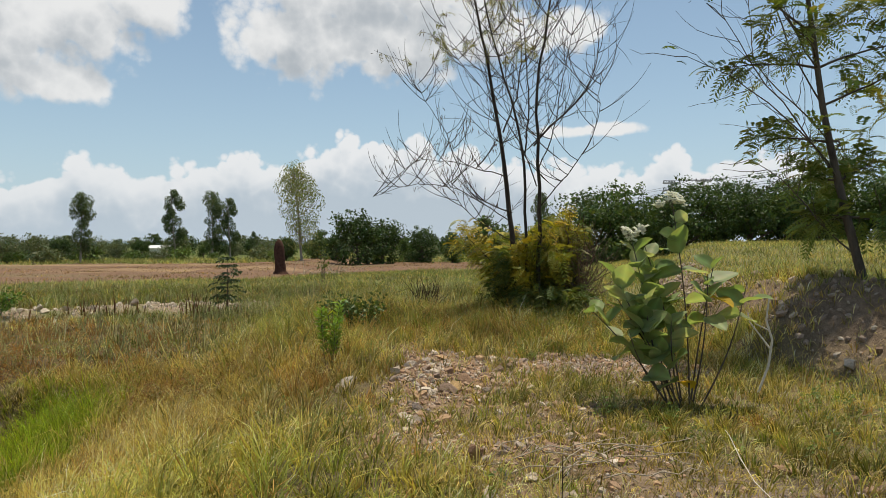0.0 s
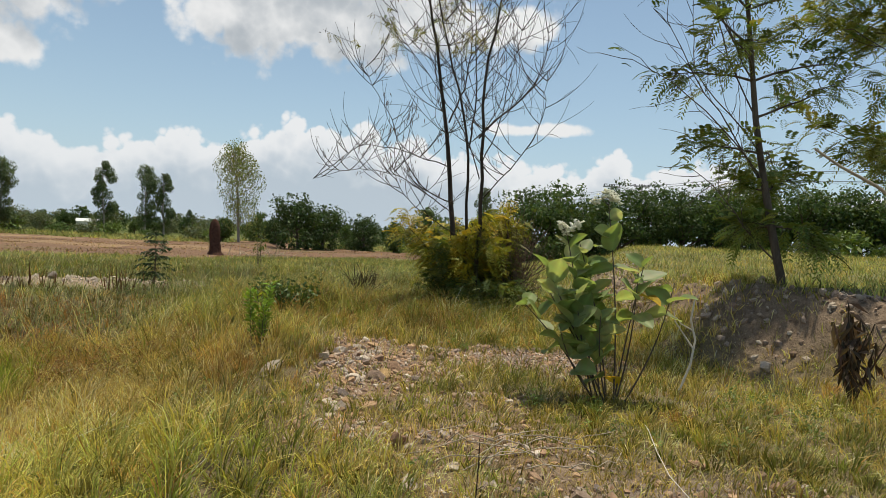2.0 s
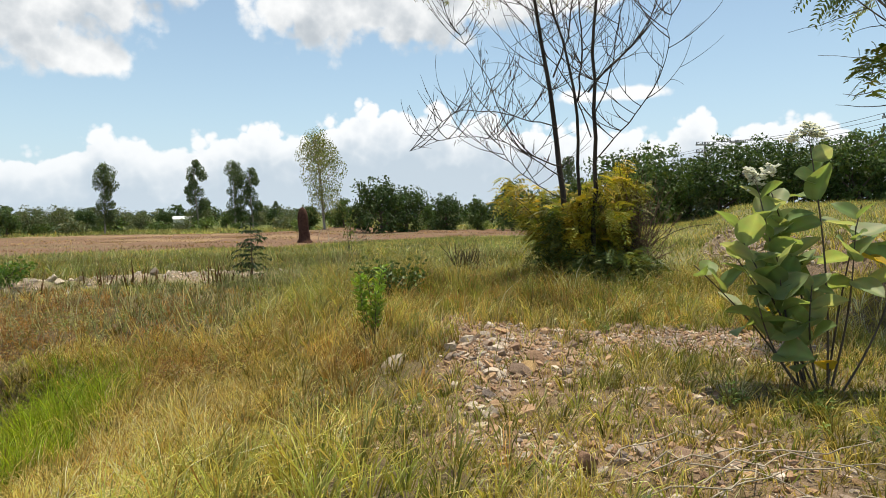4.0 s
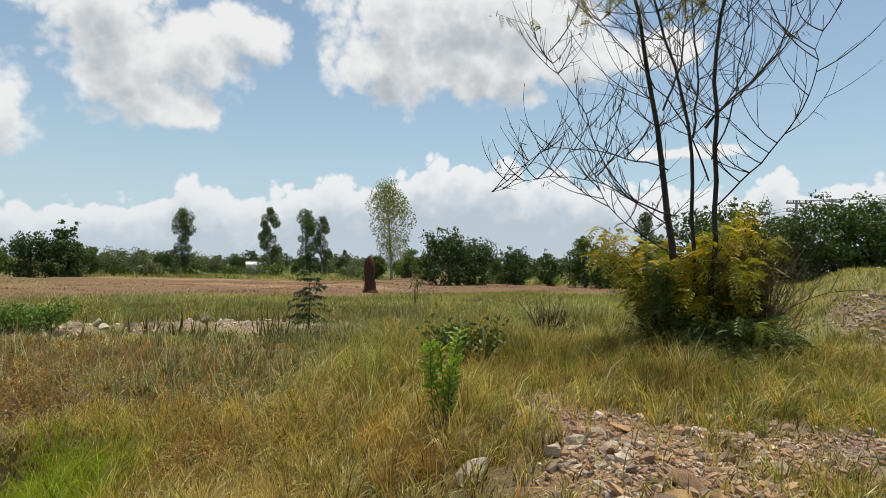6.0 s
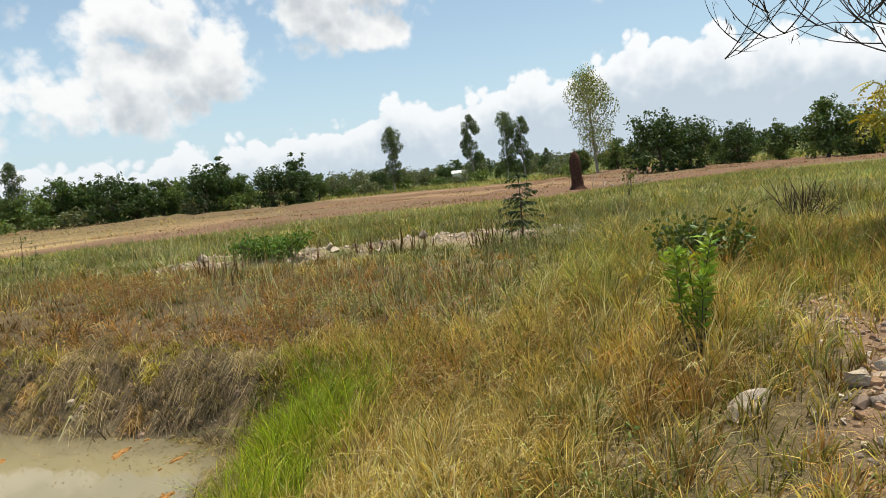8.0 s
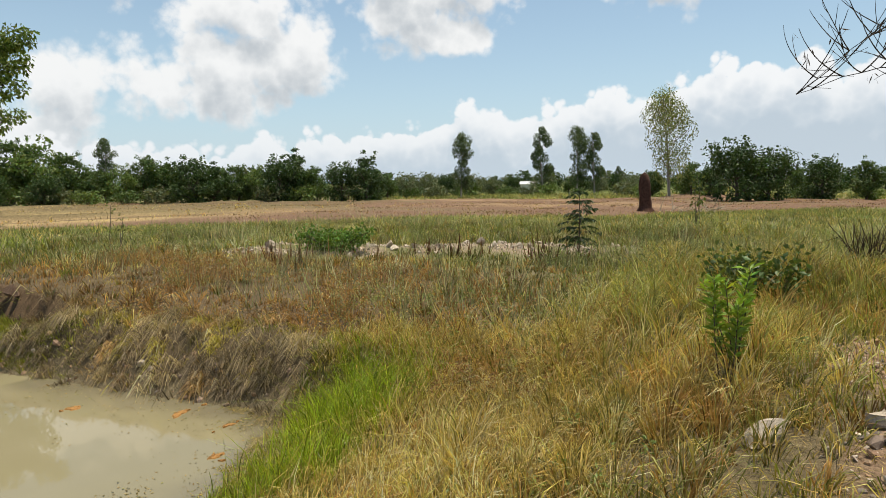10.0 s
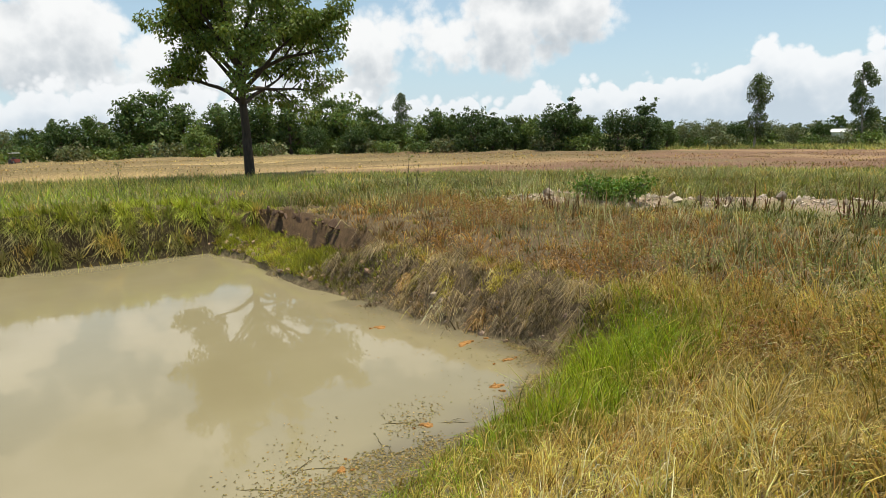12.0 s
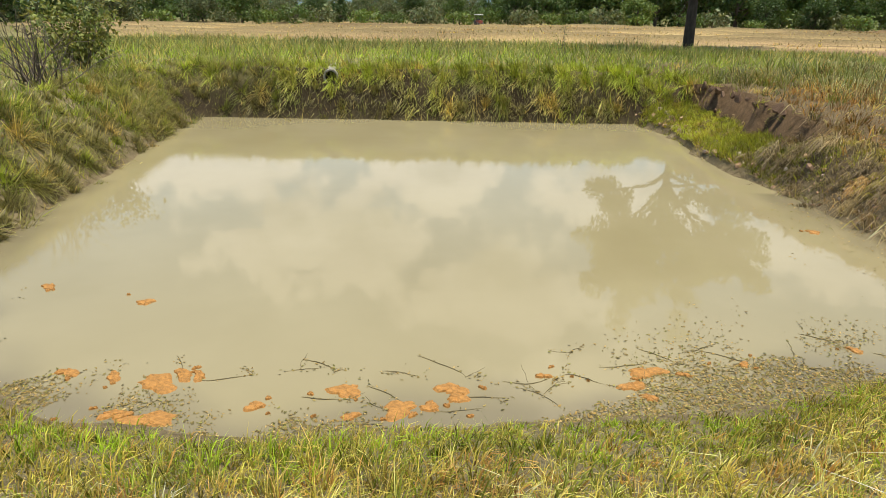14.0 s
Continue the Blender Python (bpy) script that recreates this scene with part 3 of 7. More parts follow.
TUFT_X, TUFT_Y, TUFT_S, TUFT_C = (rng.uniform(0, 1, (251, 241)) for _ in range(4))
STRAW, GREEN, OLIVE, RUSSET, GREY, LUSH, PALE = (0.55, 0.415, 0.13), (0.185, 0.21, 0.034), (0.31, 0.265, 0.054), (0.39, 0.225, 0.068), (0.32, 0.25, 0.155), (0.225, 0.32, 0.022), (0.68, 0.57, 0.30)


def sward(name, label, n, box, density, mix, height, width, lean=0.5, tuft=0.2, loose=0.3, even=0.0, fine=True, flow=None):
    """Grass in tufts that splay outwards, each tuft of its own height and mostly of one colour; loose: the share of single blades."""
    x, y = scatter(n, box, density)
    k = len(x)
    cx, cy = np.floor(x / tuft).astype(int), np.floor(y / tuft).astype(int)
    ix, iy = cx % 251, cy % 241
    single = rng.uniform(0, 1, k) < loose
    if fine:
        stays = single | (TUFT_S[ix, iy] > 0.22)
        x, y, cx, cy, ix, iy, single = (v[stays] for v in (x, y, cx, cy, ix, iy, single))
        k = len(x)
    gx, gy = (cx + TUFT_X[ix, iy]) * tuft, (cy + TUFT_Y[ix, iy]) * tuft
    ang, rad = rng.uniform(0, 6.283, k), tuft * 0.32 * np.sqrt(rng.uniform(0, 1, k)) * (0.5 + TUFT_S[ix, iy])
    x, y = np.where(single, x, gx + np.cos(ang) * rad), np.where(single, y, gy + np.sin(ang) * rad)
    z = land(x, y) - 0.01
    cols = np.zeros((k, 3))
    weights = mix(x, y)
    own = np.where(rng.uniform(0, 1, k) < 0.65, TUFT_C[ix, iy], rng.uniform(0, 1, k))
    pick = own * sum(wt for _, wt in weights)
    acc = np.zeros(k)
    for col, wt in weights:
        sel = (pick >= acc) & (pick < acc + wt)
        cols[sel] = col
        acc = acc + wt
    cols *= (1 + 0.22 * waves(x, y, 0.45, 35)).clip(0.5)[:, None]
    cols *= rng.normal(1.02, 0.36, (k, 1)).clip(0.35, 2.2) * (0.6 + 0.85 * TUFT_C[(ix + 97) % 251, (iy + 31) % 241] if fine else 0.78 + 0.44 * TUFT_S[ix, iy])[:, None] * (1 + 0.15 * waves(x, y, 1.1, 33))[:, None]
    hh = height(x, y) * rng.normal(1, 0.25, k).clip(0.35, 1.8) * np.where(single, 0.7 + 0.25 * even, 0.45 + 0.5 * even + (1.0 - 0.9 * even) * TUFT_S[ix, iy]) * (1 + 0.2 * waves(x, y, 1.6, 34))
    ww = width * rng.uniform(0.6, 1.5, k)
    tilt = np.where(single, rng.beta(2, 2, k) * 1.9 * lean, (0.25 + rad / (tuft * 0.32) * 0.9) * lean * rng.uniform(0.5, 1.5, k))
    turn = np.where(single, rng.uniform(0, 6.283, k), ang + rng.normal(0, 0.5, k))
    if flow is not None:
        turn = np.where(rng.uniform(0, 1, k) < 0.6, flow(x, y) + rng.normal(0, 0.5, k), turn)
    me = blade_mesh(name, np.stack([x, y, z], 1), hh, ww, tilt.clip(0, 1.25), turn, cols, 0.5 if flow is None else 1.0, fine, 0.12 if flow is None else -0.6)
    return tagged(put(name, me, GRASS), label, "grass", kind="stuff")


def weeds(name, label, n, box, density, tints, height, leaf):
    """Small broad-leaved weeds: upright stalks with leaves, and some with seed heads."""
    x, y = scatter(n, box, density)
    k = len(x)
    per = 26
    hh = height * rng.uniform(0.5, 1.4, k)
    f = rng.uniform(0.15, 1, (k, per))
    a = rng.uniform(0, 6.283, (k, per))
    out = (0.10 + 0.25 * rng.uniform(0, 1, (k, per))) * hh[:, None] * (1.2 - f)
    pos = np.stack([x[:, None] + np.cos(a) * out, y[:, None] + np.sin(a) * out, land(x, y)[:, None] + f * hh[:, None]], -1).reshape(-1, 3)
    way = np.stack([np.cos(a), np.sin(a), rng.uniform(-0.3, 0.9, (k, per))], -1).reshape(-1, 3)
    tint = np.array(tints)[rng.integers(0, len(tints), k)]
    tint = np.repeat(tint * rng.uniform(0.7, 1.3, (k, 1)), per, axis=0) * rng.uniform(0.75, 1.25, (k * per, 1))
    size = leaf * rng.uniform(0.6, 1.4, k * per)
    me = leaf_mesh(name, pos, way, size, size * 0.42, tint.clip(0, 0.8))
    return tagged(put(name, me, LEAF), label, "weeds", kind="stuff")


def sedge_patch(x, y):
    """Where the bright green sedge grows at the pond's corner."""
    return np.maximum(np.exp(-(((x + 4.56) / 0.46) ** 2 + ((y - 7.9) / 0.7) ** 2)), 0.6 * np.exp(-(((x + 4.15) / 0.28) ** 2 + ((y - 6.9) / 0.5) ** 2)))


def build_grass():
    reseed(11)
    one = lambda v: (lambda x, y: np.full(x.shape, float(v)))

    def masks(x, y):
        return zone_masks(x, y)

    def verge(x, y):
        d, far, field, gravel, m, rubble = masks(x, y)
        clear = (1 - 0.9 * np.exp(-(((x + 1.13) / 0.3) ** 2 + ((y - 7.0) / 0.6) ** 2))) * (1 - 0.9 * np.exp(-(((x - 4.3) / 0.45) ** 2 + ((y - 7.5) / 0.6) ** 2)))
        return clear * (1 - 0.9 * gravel) * (1 - 0.8 * rubble) * (d > 1.9) * (0.45 + 0.55 * smooth(-0.5, 0.6, waves(x, y, 1.3, 41)))

    def verge_mix(x, y):
        w = waves(x, y, 0.7, 42)
        red = np.exp(-(((x - 0.2) / 1.6) ** 2 + ((y - 12) / 2.0) ** 2)) + 0.8 * np.exp(-(((x + 1.6) / 0.7) ** 2 + ((y - 8) / 2) ** 2))
        gold = smooth(-0.9, -1.5, x) * smooth(4.2, 5.6, y) * smooth(9.8, 8.2, y)
        near = smooth(-0.1, -0.8, x) * smooth(6.2, 4.6, y)
        return [(STRAW, (0.6 + 0.4 * w.clip(-1, 1)) * (1 - 0.6 * near) + 1.4 * gold), (OLIVE, 0.8 + 0.5 * near), (GREEN, (0.5 + 0.7 * near) * (1 - gold)), (PALE, 0.18 * (1 - near) + 0.5 * gold), ((0.25, 0.26, 0.068), (0.75 - 0.4 * w).clip(0.1) + 0.9 * smooth(0.4, -0.6, x) * smooth(8, 5, y)), (RUSSET, 0.12 + 1.4 * red)]

    def verge_h(x, y):
        return 0.13 + 0.10 * smooth(5, 12, y) + 0.16 * np.exp(-(((x - 0.3) / 2.2) ** 2 + ((y - 12.5) / 2) ** 2)) + 0.13 * smooth(-0.7, -1.4, x) * smooth(3.6, 5.0, y) + 0.09 * smooth(0.0, -0.6, x) * smooth(-1.6, -1.1, x) * smooth(6.5, 4.5, y)

    sward("verge_grass", "half-dry straw and green grass beside the gravel", 304000, (-3.2, 5.5, -1.2, 14.5), lambda x, y: verge(x, y) * smooth(-1.2, 1.0, y + 0.4 * waves(x, y, 0.9, 62)), verge_mix, verge_h, 0.0085, 0.85, 0.19, 0.28)

    sward("straw_litter", "trodden dead straw lying on the stony ground", 80000, (-3.0, 5.0, 1.4, 8.5), lambda x, y: (pond_distance(x, y) > 2.0) * (1 - 0.75 * smooth(5.4, 6.2, y)) * (1 - 0.75 * smooth(-0.3, -0.9, x) * smooth(5.4, 4.6, y)) * (0.35 + 0.65 * smooth(-0.6, 0.4, waves(x, y, 1.7, 48))),
          lambda x, y: [(STRAW, 1 + 0 * x), (PALE, 0.5 + 0 * x), ((0.34, 0.26, 0.13), 0.8 + 0 * x), ((0.25, 0.29, 0.10), 0.5 + 0 * x), (GREY, 0.4 + 0 * x)], one(0.12), 0.006, 1.25, 0.2, 0.8)

    sward("seed_stalks", "thin pale seed stalks above the grass", 16000, (-3.5, 5.5, 1.0, 15), lambda x, y: verge(x, y) * smooth(-0.2, 0.7, waves(x, y, 0.9, 57)), lambda x, y: [(PALE, 1 + 0 * x), (RUSSET, 0.5 + 0 * x), (STRAW, 0.6 + 0 * x)],
          lambda x, y: 0.34 + 0.12 * smooth(9, 13, y), 0.0045, 0.35, 0.3, 0.6)

    def slope(x, y):
        d = masks(x, y)[0]
        return smooth(0.0, 0.25, d) * (d < 3.0) * (x > -5.6) * (y < 9.6) * smooth(-0.8, 0.5, y + 0.3 * waves(x, y, 1.1, 63))

    def slope_mix(x, y):
        d = pond_distance(x, y)
        patch = sedge_patch(x, y)
        fresh = smooth(1.2, 0.3, d)
        shady = smooth(5.8, 4.2, y)
        return [(STRAW, (1.1 - 0.9 * fresh - 2 * patch - 0.45 * shady).clip(0.02)), (PALE, (0.4 - 0.4 * fresh - patch - 0.3 * shady).clip(0)), (RUSSET, (0.35 - 0.3 * fresh - patch).clip(0)), (OLIVE, 0.4 + 0.3 * fresh + 0.5 * shady), (LUSH, 0.75 * fresh + 3.0 * patch), (GREEN, 0.12 + 0.5 * shady)]

    def slope_h(x, y):
        patch = sedge_patch(x, y)
        d = pond_distance(x, y)
        return 0.12 + 0.13 * smooth(5, 8.5, y) + 0.30 * patch - 0.05 * smooth(0.6, 0.1, d)

    sward("bank_grass", "golden dry grass with a bright green fringe on the pond bank", 155000, (-5.6, -0.9, -0.8, 9.6), slope, slope_mix, slope_h, 0.0065, 0.85, 0.10, 0.5)

    sward("green_sedge", "tuft of bright green sedge at the pond's corner", 42000, (-5.9, -3.5, 5.6, 9.6), lambda x, y: sedge_patch(x, y) ** 1.3 * (pond_distance(x, y) > 0.05),
          lambda x, y: [((0.28, 0.33, 0.02), 1.6 + 0 * x), ((0.21, 0.27, 0.018), 1.0 + 0 * x), (OLIVE, 0.35 + 0 * x)], one(0.33), 0.007, 0.45, 0.14, 0.5)

    def scarp(x, y):
        d = masks(x, y)[0]
        return smooth(-10.9, -9.7, x) * smooth(0.0, 0.2, d) * smooth(1.15, 0.75, d) * (y > 6.9) * (0.4 + 0.6 * smooth(-0.4, 0.3, waves(x, y, 2.0, 43)))

    sward("scarp_grass", "grey dead grass hanging over the steep pond bank", 190000, (-15, -4.4, 7.0, 10.6), scarp,
          lambda x, y: [((0.36, 0.29, 0.175), 1.0 + 0 * x), ((0.24, 0.19, 0.13), 0.5 + 1.2 * smooth(0.8, 0.3, pond_distance(x, y))), ((0.36, 0.24, 0.11), 0.25 + 1.3 * smooth(0.7, 1.3, pond_distance(x, y))), ((0.49, 0.41, 0.26), 0.3 + 0 * x), (OLIVE, 0.35 + 0.8 * smooth(0.8, 1.5, pond_distance(x, y)))], lambda x, y: 0.165 + 0 * x, 0.010, 1.0, 0.26, 0.22, 0.0, True, lambda x, y: -1.7 + 0 * x)

    sward("shelf_growth", "low olive weeds on the shelf below the slumped bank", 80000, (-15, -8.4, 7.0, 9.0), lambda x, y: smooth(0.0, 0.12, pond_distance(x, y)) * smooth(0.85, 0.7, pond_distance(x, y)) * smooth(-8.6, -10.2, x),
          lambda x, y: [(OLIVE, 0.7 + 0 * x), ((0.27, 0.29, 0.05), 1 + 0 * x), (GREY, 0.1 + 0 * x), ((0.36, 0.38, 0.05), 1.2 + 0 * x)], one(0.11), 0.013, 0.9, 0.15, 0.6, 0.5, False)

    def flank(x, y):
        d, far, field, gravel, m, rubble = masks(x, y)
        shown = 1 - 0.9 * np.exp(-(((x + 10.5) / 0.45) ** 2 + ((y - 12.4) / 0.7) ** 2))
        return shown * (1 - 0.9 * pale_strip(x, y)) * smooth(0.6, 0.9, d - 0.35 * (x < -9.9)) * ((x < -2.2) | (y > 13)) * (1 - field) * (1 - rubble) * (m < -0.5) * (0.5 + 0.5 * smooth(-0.6, 0.5, waves(x, y, 0.9, 44)))

    def rust(x, y):
        """The rust-brown belt of withered weeds above the pond's north bank."""
        return smooth(5.2, 2.6, pond_distance(x, y) + 0.6 * waves(x, y, 0.8, 36)) * (x > -13) * (y > 7) * smooth(-2.8, -4.2, x + 0.5 * waves(x, y, 0.9, 38))

    def flank_mix(x, y):
        w = waves(x, y, 0.45, 45)
        brown = rust(x, y)
        deep = tuple(c * 0.48 for c in OLIVE)
        sage = (0.21, 0.24, 0.11)
        return [(deep, 0.8 - 0.5 * brown), (tuple(c * 0.8 for c in GREEN), (1.1 + 0.4 * w).clip(0.1) * (1 - 0.75 * brown)), (sage, 0.7 - 0.5 * brown), (STRAW, 0.2 + 0.6 * brown), ((0.37, 0.205, 0.06), 0.10 + 1.6 * brown), ((0.21, 0.115, 0.04), 0.05 + 1.4 * brown), (GREY, 0.25 + 0.5 * brown), (PALE, 0.12 + 0 * x)]

    sward("meadow_grass", "olive and straw meadow grass in seed", 165000, (-16, 4.5, 7.6, 22), flank, flank_mix, lambda x, y: (0.22 + 0.09 * waves(x, y, 0.6, 46)) * (1 - 0.35 * rust(x, y)), 0.012, 0.85, 0.3, 0.3, 0.2)

    sward("meadow_seed_heads", "pale seed heads standing over the meadow grass", 26000, (-16, 3.0, 9.5, 22), lambda x, y: flank(x, y) * smooth(-0.3, 0.5, waves(x, y, 0.7, 59)), lambda x, y: [(PALE, 0.8 + 0 * x), ((0.29, 0.32, 0.16), 1.6 + 0 * x), (GREY, 0.5 + 0 * x)], one(0.42), 0.011, 0.4, 0.3, 0.6, 0.4, False)

    sward("dock_stalks", "dark red-brown seeded dock stalks before the stony strip", 2300, (-10.1, -4.5, 10.5, 16.5), lambda x, y: smooth(-2.6, -1.6, strip_across(x, y)) * smooth(-0.4, -0.9, strip_across(x, y)) * smooth(0.1, 0.7, waves(x, y, 1.6, 39)),
          lambda x, y: [((0.15, 0.065, 0.035), 1 + 0 * x), ((0.22, 0.11, 0.05), 0.7 + 0 * x)], one(0.42), 0.03, 0.25, 0.5, 0.5, 0.5, False)

    def beyond(x, y):
        d, far, field, gravel, m, rubble = masks(x, y)
        return (d > 0.6) * (1 - field) * ((x < -14.5) | (y > 20) | ((y < -2) & (x < -4))) * (m < -0.3)

    sward("far_meadow_grass", "light green meadow grass beyond the pond", 260000, (-31, 7, -14, 44), beyond,
          lambda x, y: [((0.20, 0.25, 0.07), 0.9 + 0.3 * waves(x, y, 0.3, 47).clip(-1, 1)), ((0.29, 0.28, 0.10), 0.8 + 0 * x), (STRAW, 0.3 + 0 * x), ((0.27, 0.34, 0.04), 1.6 * (np.exp(-((x + 18) / 2.8) ** 2)) * (y < 12))], lambda x, y: 0.20 + 0.12 * smooth(-16, -19, x) * smooth(14, 10, y), 0.026, 0.8, 0.3, 0.7, 0.7, False)

    sward("path_grass", "thin half-dry grass behind the gravel", 30000, (-4.5, 9, -9, 1.2), lambda x, y: (pond_distance(x, y) > 2.6) * (0.3 + 0.7 * smooth(-0.5, 0.6, waves(x, y, 1.3, 58))), verge_mix, one(0.15), 0.014, 0.75, 0.2, 0.4, 0.0, False)

    def rim(x, y):
        d = masks(x, y)[0]
        hollow = smooth(-0.35, 0.3, waves(x, y, 1.5, 27)) * smooth(0.66, 0.5, d) * (x < -14.5)
        return (1 - 0.75 * hollow) * smooth(-0.04, 0.06, d) * (d < 1.5) * ((x < -14.4) | (y < -1))

    sward("rim_grass", "dense olive grass over the far pond bank", 480000, (-17, -4.6, -4.5, 8.4), rim,
          lambda x, y: [((0.34, 0.34, 0.08), 0.3 + 0.8 * smooth(0.4, 0.7, pond_distance(x, y))), (GREEN, 0.4 + 0 * x), ((0.25, 0.225, 0.09), 1.8 * smooth(0.7, 0.4, pond_distance(x, y)) + 1.5 * (y < -1)), (STRAW, 0.3 + 0 * x), ((0.32, 0.37, 0.05), 0.2 + 0.9 * smooth(0.4, 0.8, pond_distance(x, y)) + 2.0 * smooth(5.2, 6.4, y))], one(0.25), 0.019, 1.1, 0.34, 0.3, 0.1, False, lambda x, y: np.where(y < -1, 1.4, 0.0))

    def upper(x, y):
        d, far, field, gravel, m, rubble = masks(x, y)
        slope = smooth(-14, -18, np.degrees(np.arctan2(-(x + 0.9), y - 3.4))) * smooth(13, 15, np.hypot(x + 0.9, y - 3.4))
        return np.maximum(smooth(-0.1, 0.9, m), slope)

    sward("upland_grass", "tall yellow-green grass on the climbing ground", 95000, (3, 32, 5, 46), upper,
          lambda x, y: [((0.34, 0.335, 0.12), 1 + 0 * x), ((0.25, 0.29, 0.08), 0.8 + 0 * x), (STRAW, 0.6 + 0 * x)], one(0.25), 0.024, 0.7, 0.3, 1.0, 0.5, False)

    def flank_weeds(x, y):
        d, far, field, gravel, m, rubble = masks(x, y)
        return (d > 1.3) * (1 - field) * (m < -1.2) * smooth(0.0, 0.8, waves(x, y, 0.8, 51)) * ((y > 9) | (x < -12)) * (1 - pale_strip(x, y))

    def headland(x, y):
        far = np.hypot(x, y)
        az = np.degrees(np.arctan2(-x, y))
        return smooth(72, 74, far) * smooth(102, 90, far) * smooth(-12, -6, az) * smooth(42, 34, az)

    sward("headland_grass", "light green grass strip beyond the ploughed field", 50000, (-66, 22, 50, 105), headland, lambda x, y: [((0.23, 0.27, 0.08), 1 + 0 * x), ((0.30, 0.29, 0.10), 0.8 + 0 * x), (STRAW, 0.2 + 0 * x)], one(0.42), 0.11, 0.8, 1.0, 0.7, 0.6, False)

    def stubble(x, y):
        d, far, field, gravel, m, rubble = masks(x, y)
        row = sum(np.exp(-((x - bx - 0.08 * y - 0.5 * waves(x, y, 0.15, 17)) / 0.8) ** 2) for bx in BUNDS)
        return field * smooth(-24, -29, x) * (0.18 + 0.8 * row.clip(0, 1) * smooth(-0.5, 0.4, waves(x, y * 0.4, 0.5, 49))) * smooth(55, 40, y)

    sward("field_stubble", "dry stubble and brown weeds along the field's low ridges", 110000, (-64, -25, -16, 50), stubble,
          lambda x, y: [(STRAW, 0.5 + 0 * x), (RUSSET, 0.5 + 0 * x), ((0.22, 0.19, 0.09), 0.9 + 0 * x), (GREY, 0.4 + 0 * x)], one(0.13), 0.045, 0.9, 0.5, 1.0, 0.7, False)

    def ploughed(x, y):
        d, far, field, gravel, m, rubble = masks(x, y)
        return field * smooth(-30, -24, x) * (far < 74) * (0.25 + 0.75 * smooth(-0.2, 0.6, waves(x * 0.3, y, 0.6, 50)))

    sward("ploughed_weeds", "withered brown weeds and clods on the red field", 90000, (-44, 12, 22, 74), ploughed,
          lambda x, y: [((0.20, 0.12, 0.07), 1 + 0 * x), ((0.24, 0.155, 0.095), 0.8 + 0 * x), (OLIVE, 0.3 + 0 * x), (RUSSET, 0.4 + 0 * x)], one(0.10), 0.05, 0.9, 0.6, 1.0, 0.5, False)

    weeds("meadow_weeds", "grey-green leafy weeds in the meadow", 4200, (-17, 3.0, 8.5, 21), flank_weeds, [(0.24, 0.26, 0.11), (0.20, 0.24, 0.07), (0.28, 0.27, 0.13), (0.17, 0.21, 0.05)], 0.34, 0.04)
    weeds("dry_weeds", "rust-brown dry weeds above the pond bank", 7000, (-13, -2.5, 8.0, 14), lambda x, y: smooth(0.7, 1.0, pond_distance(x, y)) * smooth(5.0, 3.0, pond_distance(x, y)) * smooth(-0.2, 0.6, waves(x, y, 1.0, 52)),
          [(0.31, 0.165, 0.05), (0.36, 0.21, 0.06), (0.22, 0.12, 0.045), (0.33, 0.19, 0.055), (0.25, 0.23, 0.07)], 0.22, 0.03)
    weeds("verge_weeds", "small green weeds in the dry grass", 1500, (-3, 5, 2, 13), lambda x, y: (1 - zone_masks(x, y)[3]) * (1 - zone_masks(x, y)[5]) * (pond_distance(x, y) > 1.5) * smooth(0, 0.8, waves(x, y, 1.4, 53)),
          [(0.17, 0.24, 0.06), (0.22, 0.28, 0.08), (0.26, 0.24, 0.08)], 0.15, 0.034)


build_grass()


# ---- trees ----
def crown_leaves(name, centres, radii, n, size, tint, spread=0.25, hang=0.0, core=0.0, shingled=False):
    """Small leaves round the shells of many lobes."""
    centres, radii = np.asarray(centres, float), np.asarray(radii, float)
    p = radii[:, 0] * radii[:, 1] if radii.ndim > 1 else radii ** 2
    pick = rng.choice(len(centres), n, p=p / p.sum())
    v = rng.normal(0, 1, (n, 3))
    v /= np.linalg.norm(v, axis=1)[:, None]
    rad = radii[pick] if radii.ndim > 1 else radii[pick][:, None]
    pos = centres[pick] + v * rad * (rng.uniform(0.2, 1.1, (n, 1)) ** 0.5)
    way = v * 0.6 + rng.normal(0, 0.7, (n, 3)) + np.array([0, 0, -hang])
    s = size * rng.uniform(0.6, 1.4, n)
    face = None
    if shingled:
        face = v + rng.normal(0, 0.4, (n, 3)) + np.array([0, 0, 0.25])
        way = np.cross(face, rng.normal(0, 1, (n, 3))) + rng.normal(0, 0.2, (n, 3))
    if core:
        k = int(n * core)
        pick = rng.choice(len(centres), k, p=p / p.sum())
        rad = radii[pick] if radii.ndim > 1 else radii[pick][:, None]
        pos = np.concatenate([pos, centres[pick] + rng.normal(0, 0.42, (k, 3)).clip(-0.8, 0.8) * rad])
        way = np.concatenate([way, rng.normal(0, 1, (k, 3))])
        s = np.concatenate([s, size * rng.uniform(1.3, 2.1, k)])
        face = None if face is None else np.concatenate([face, rng.normal(0, 1, (k, 3))])
    return leaf_mesh(name, pos, way, s, s * 0.6, shades(len(pos), tint, spread), 0.15, face)


def lobes(n, centre, spread, r0, r1):
    c = rng.normal(0, 0.45, (n, 3)).clip(-1, 1) * np.array(spread) + np.array(centre)
    return c, rng.uniform(r0, r1, n)


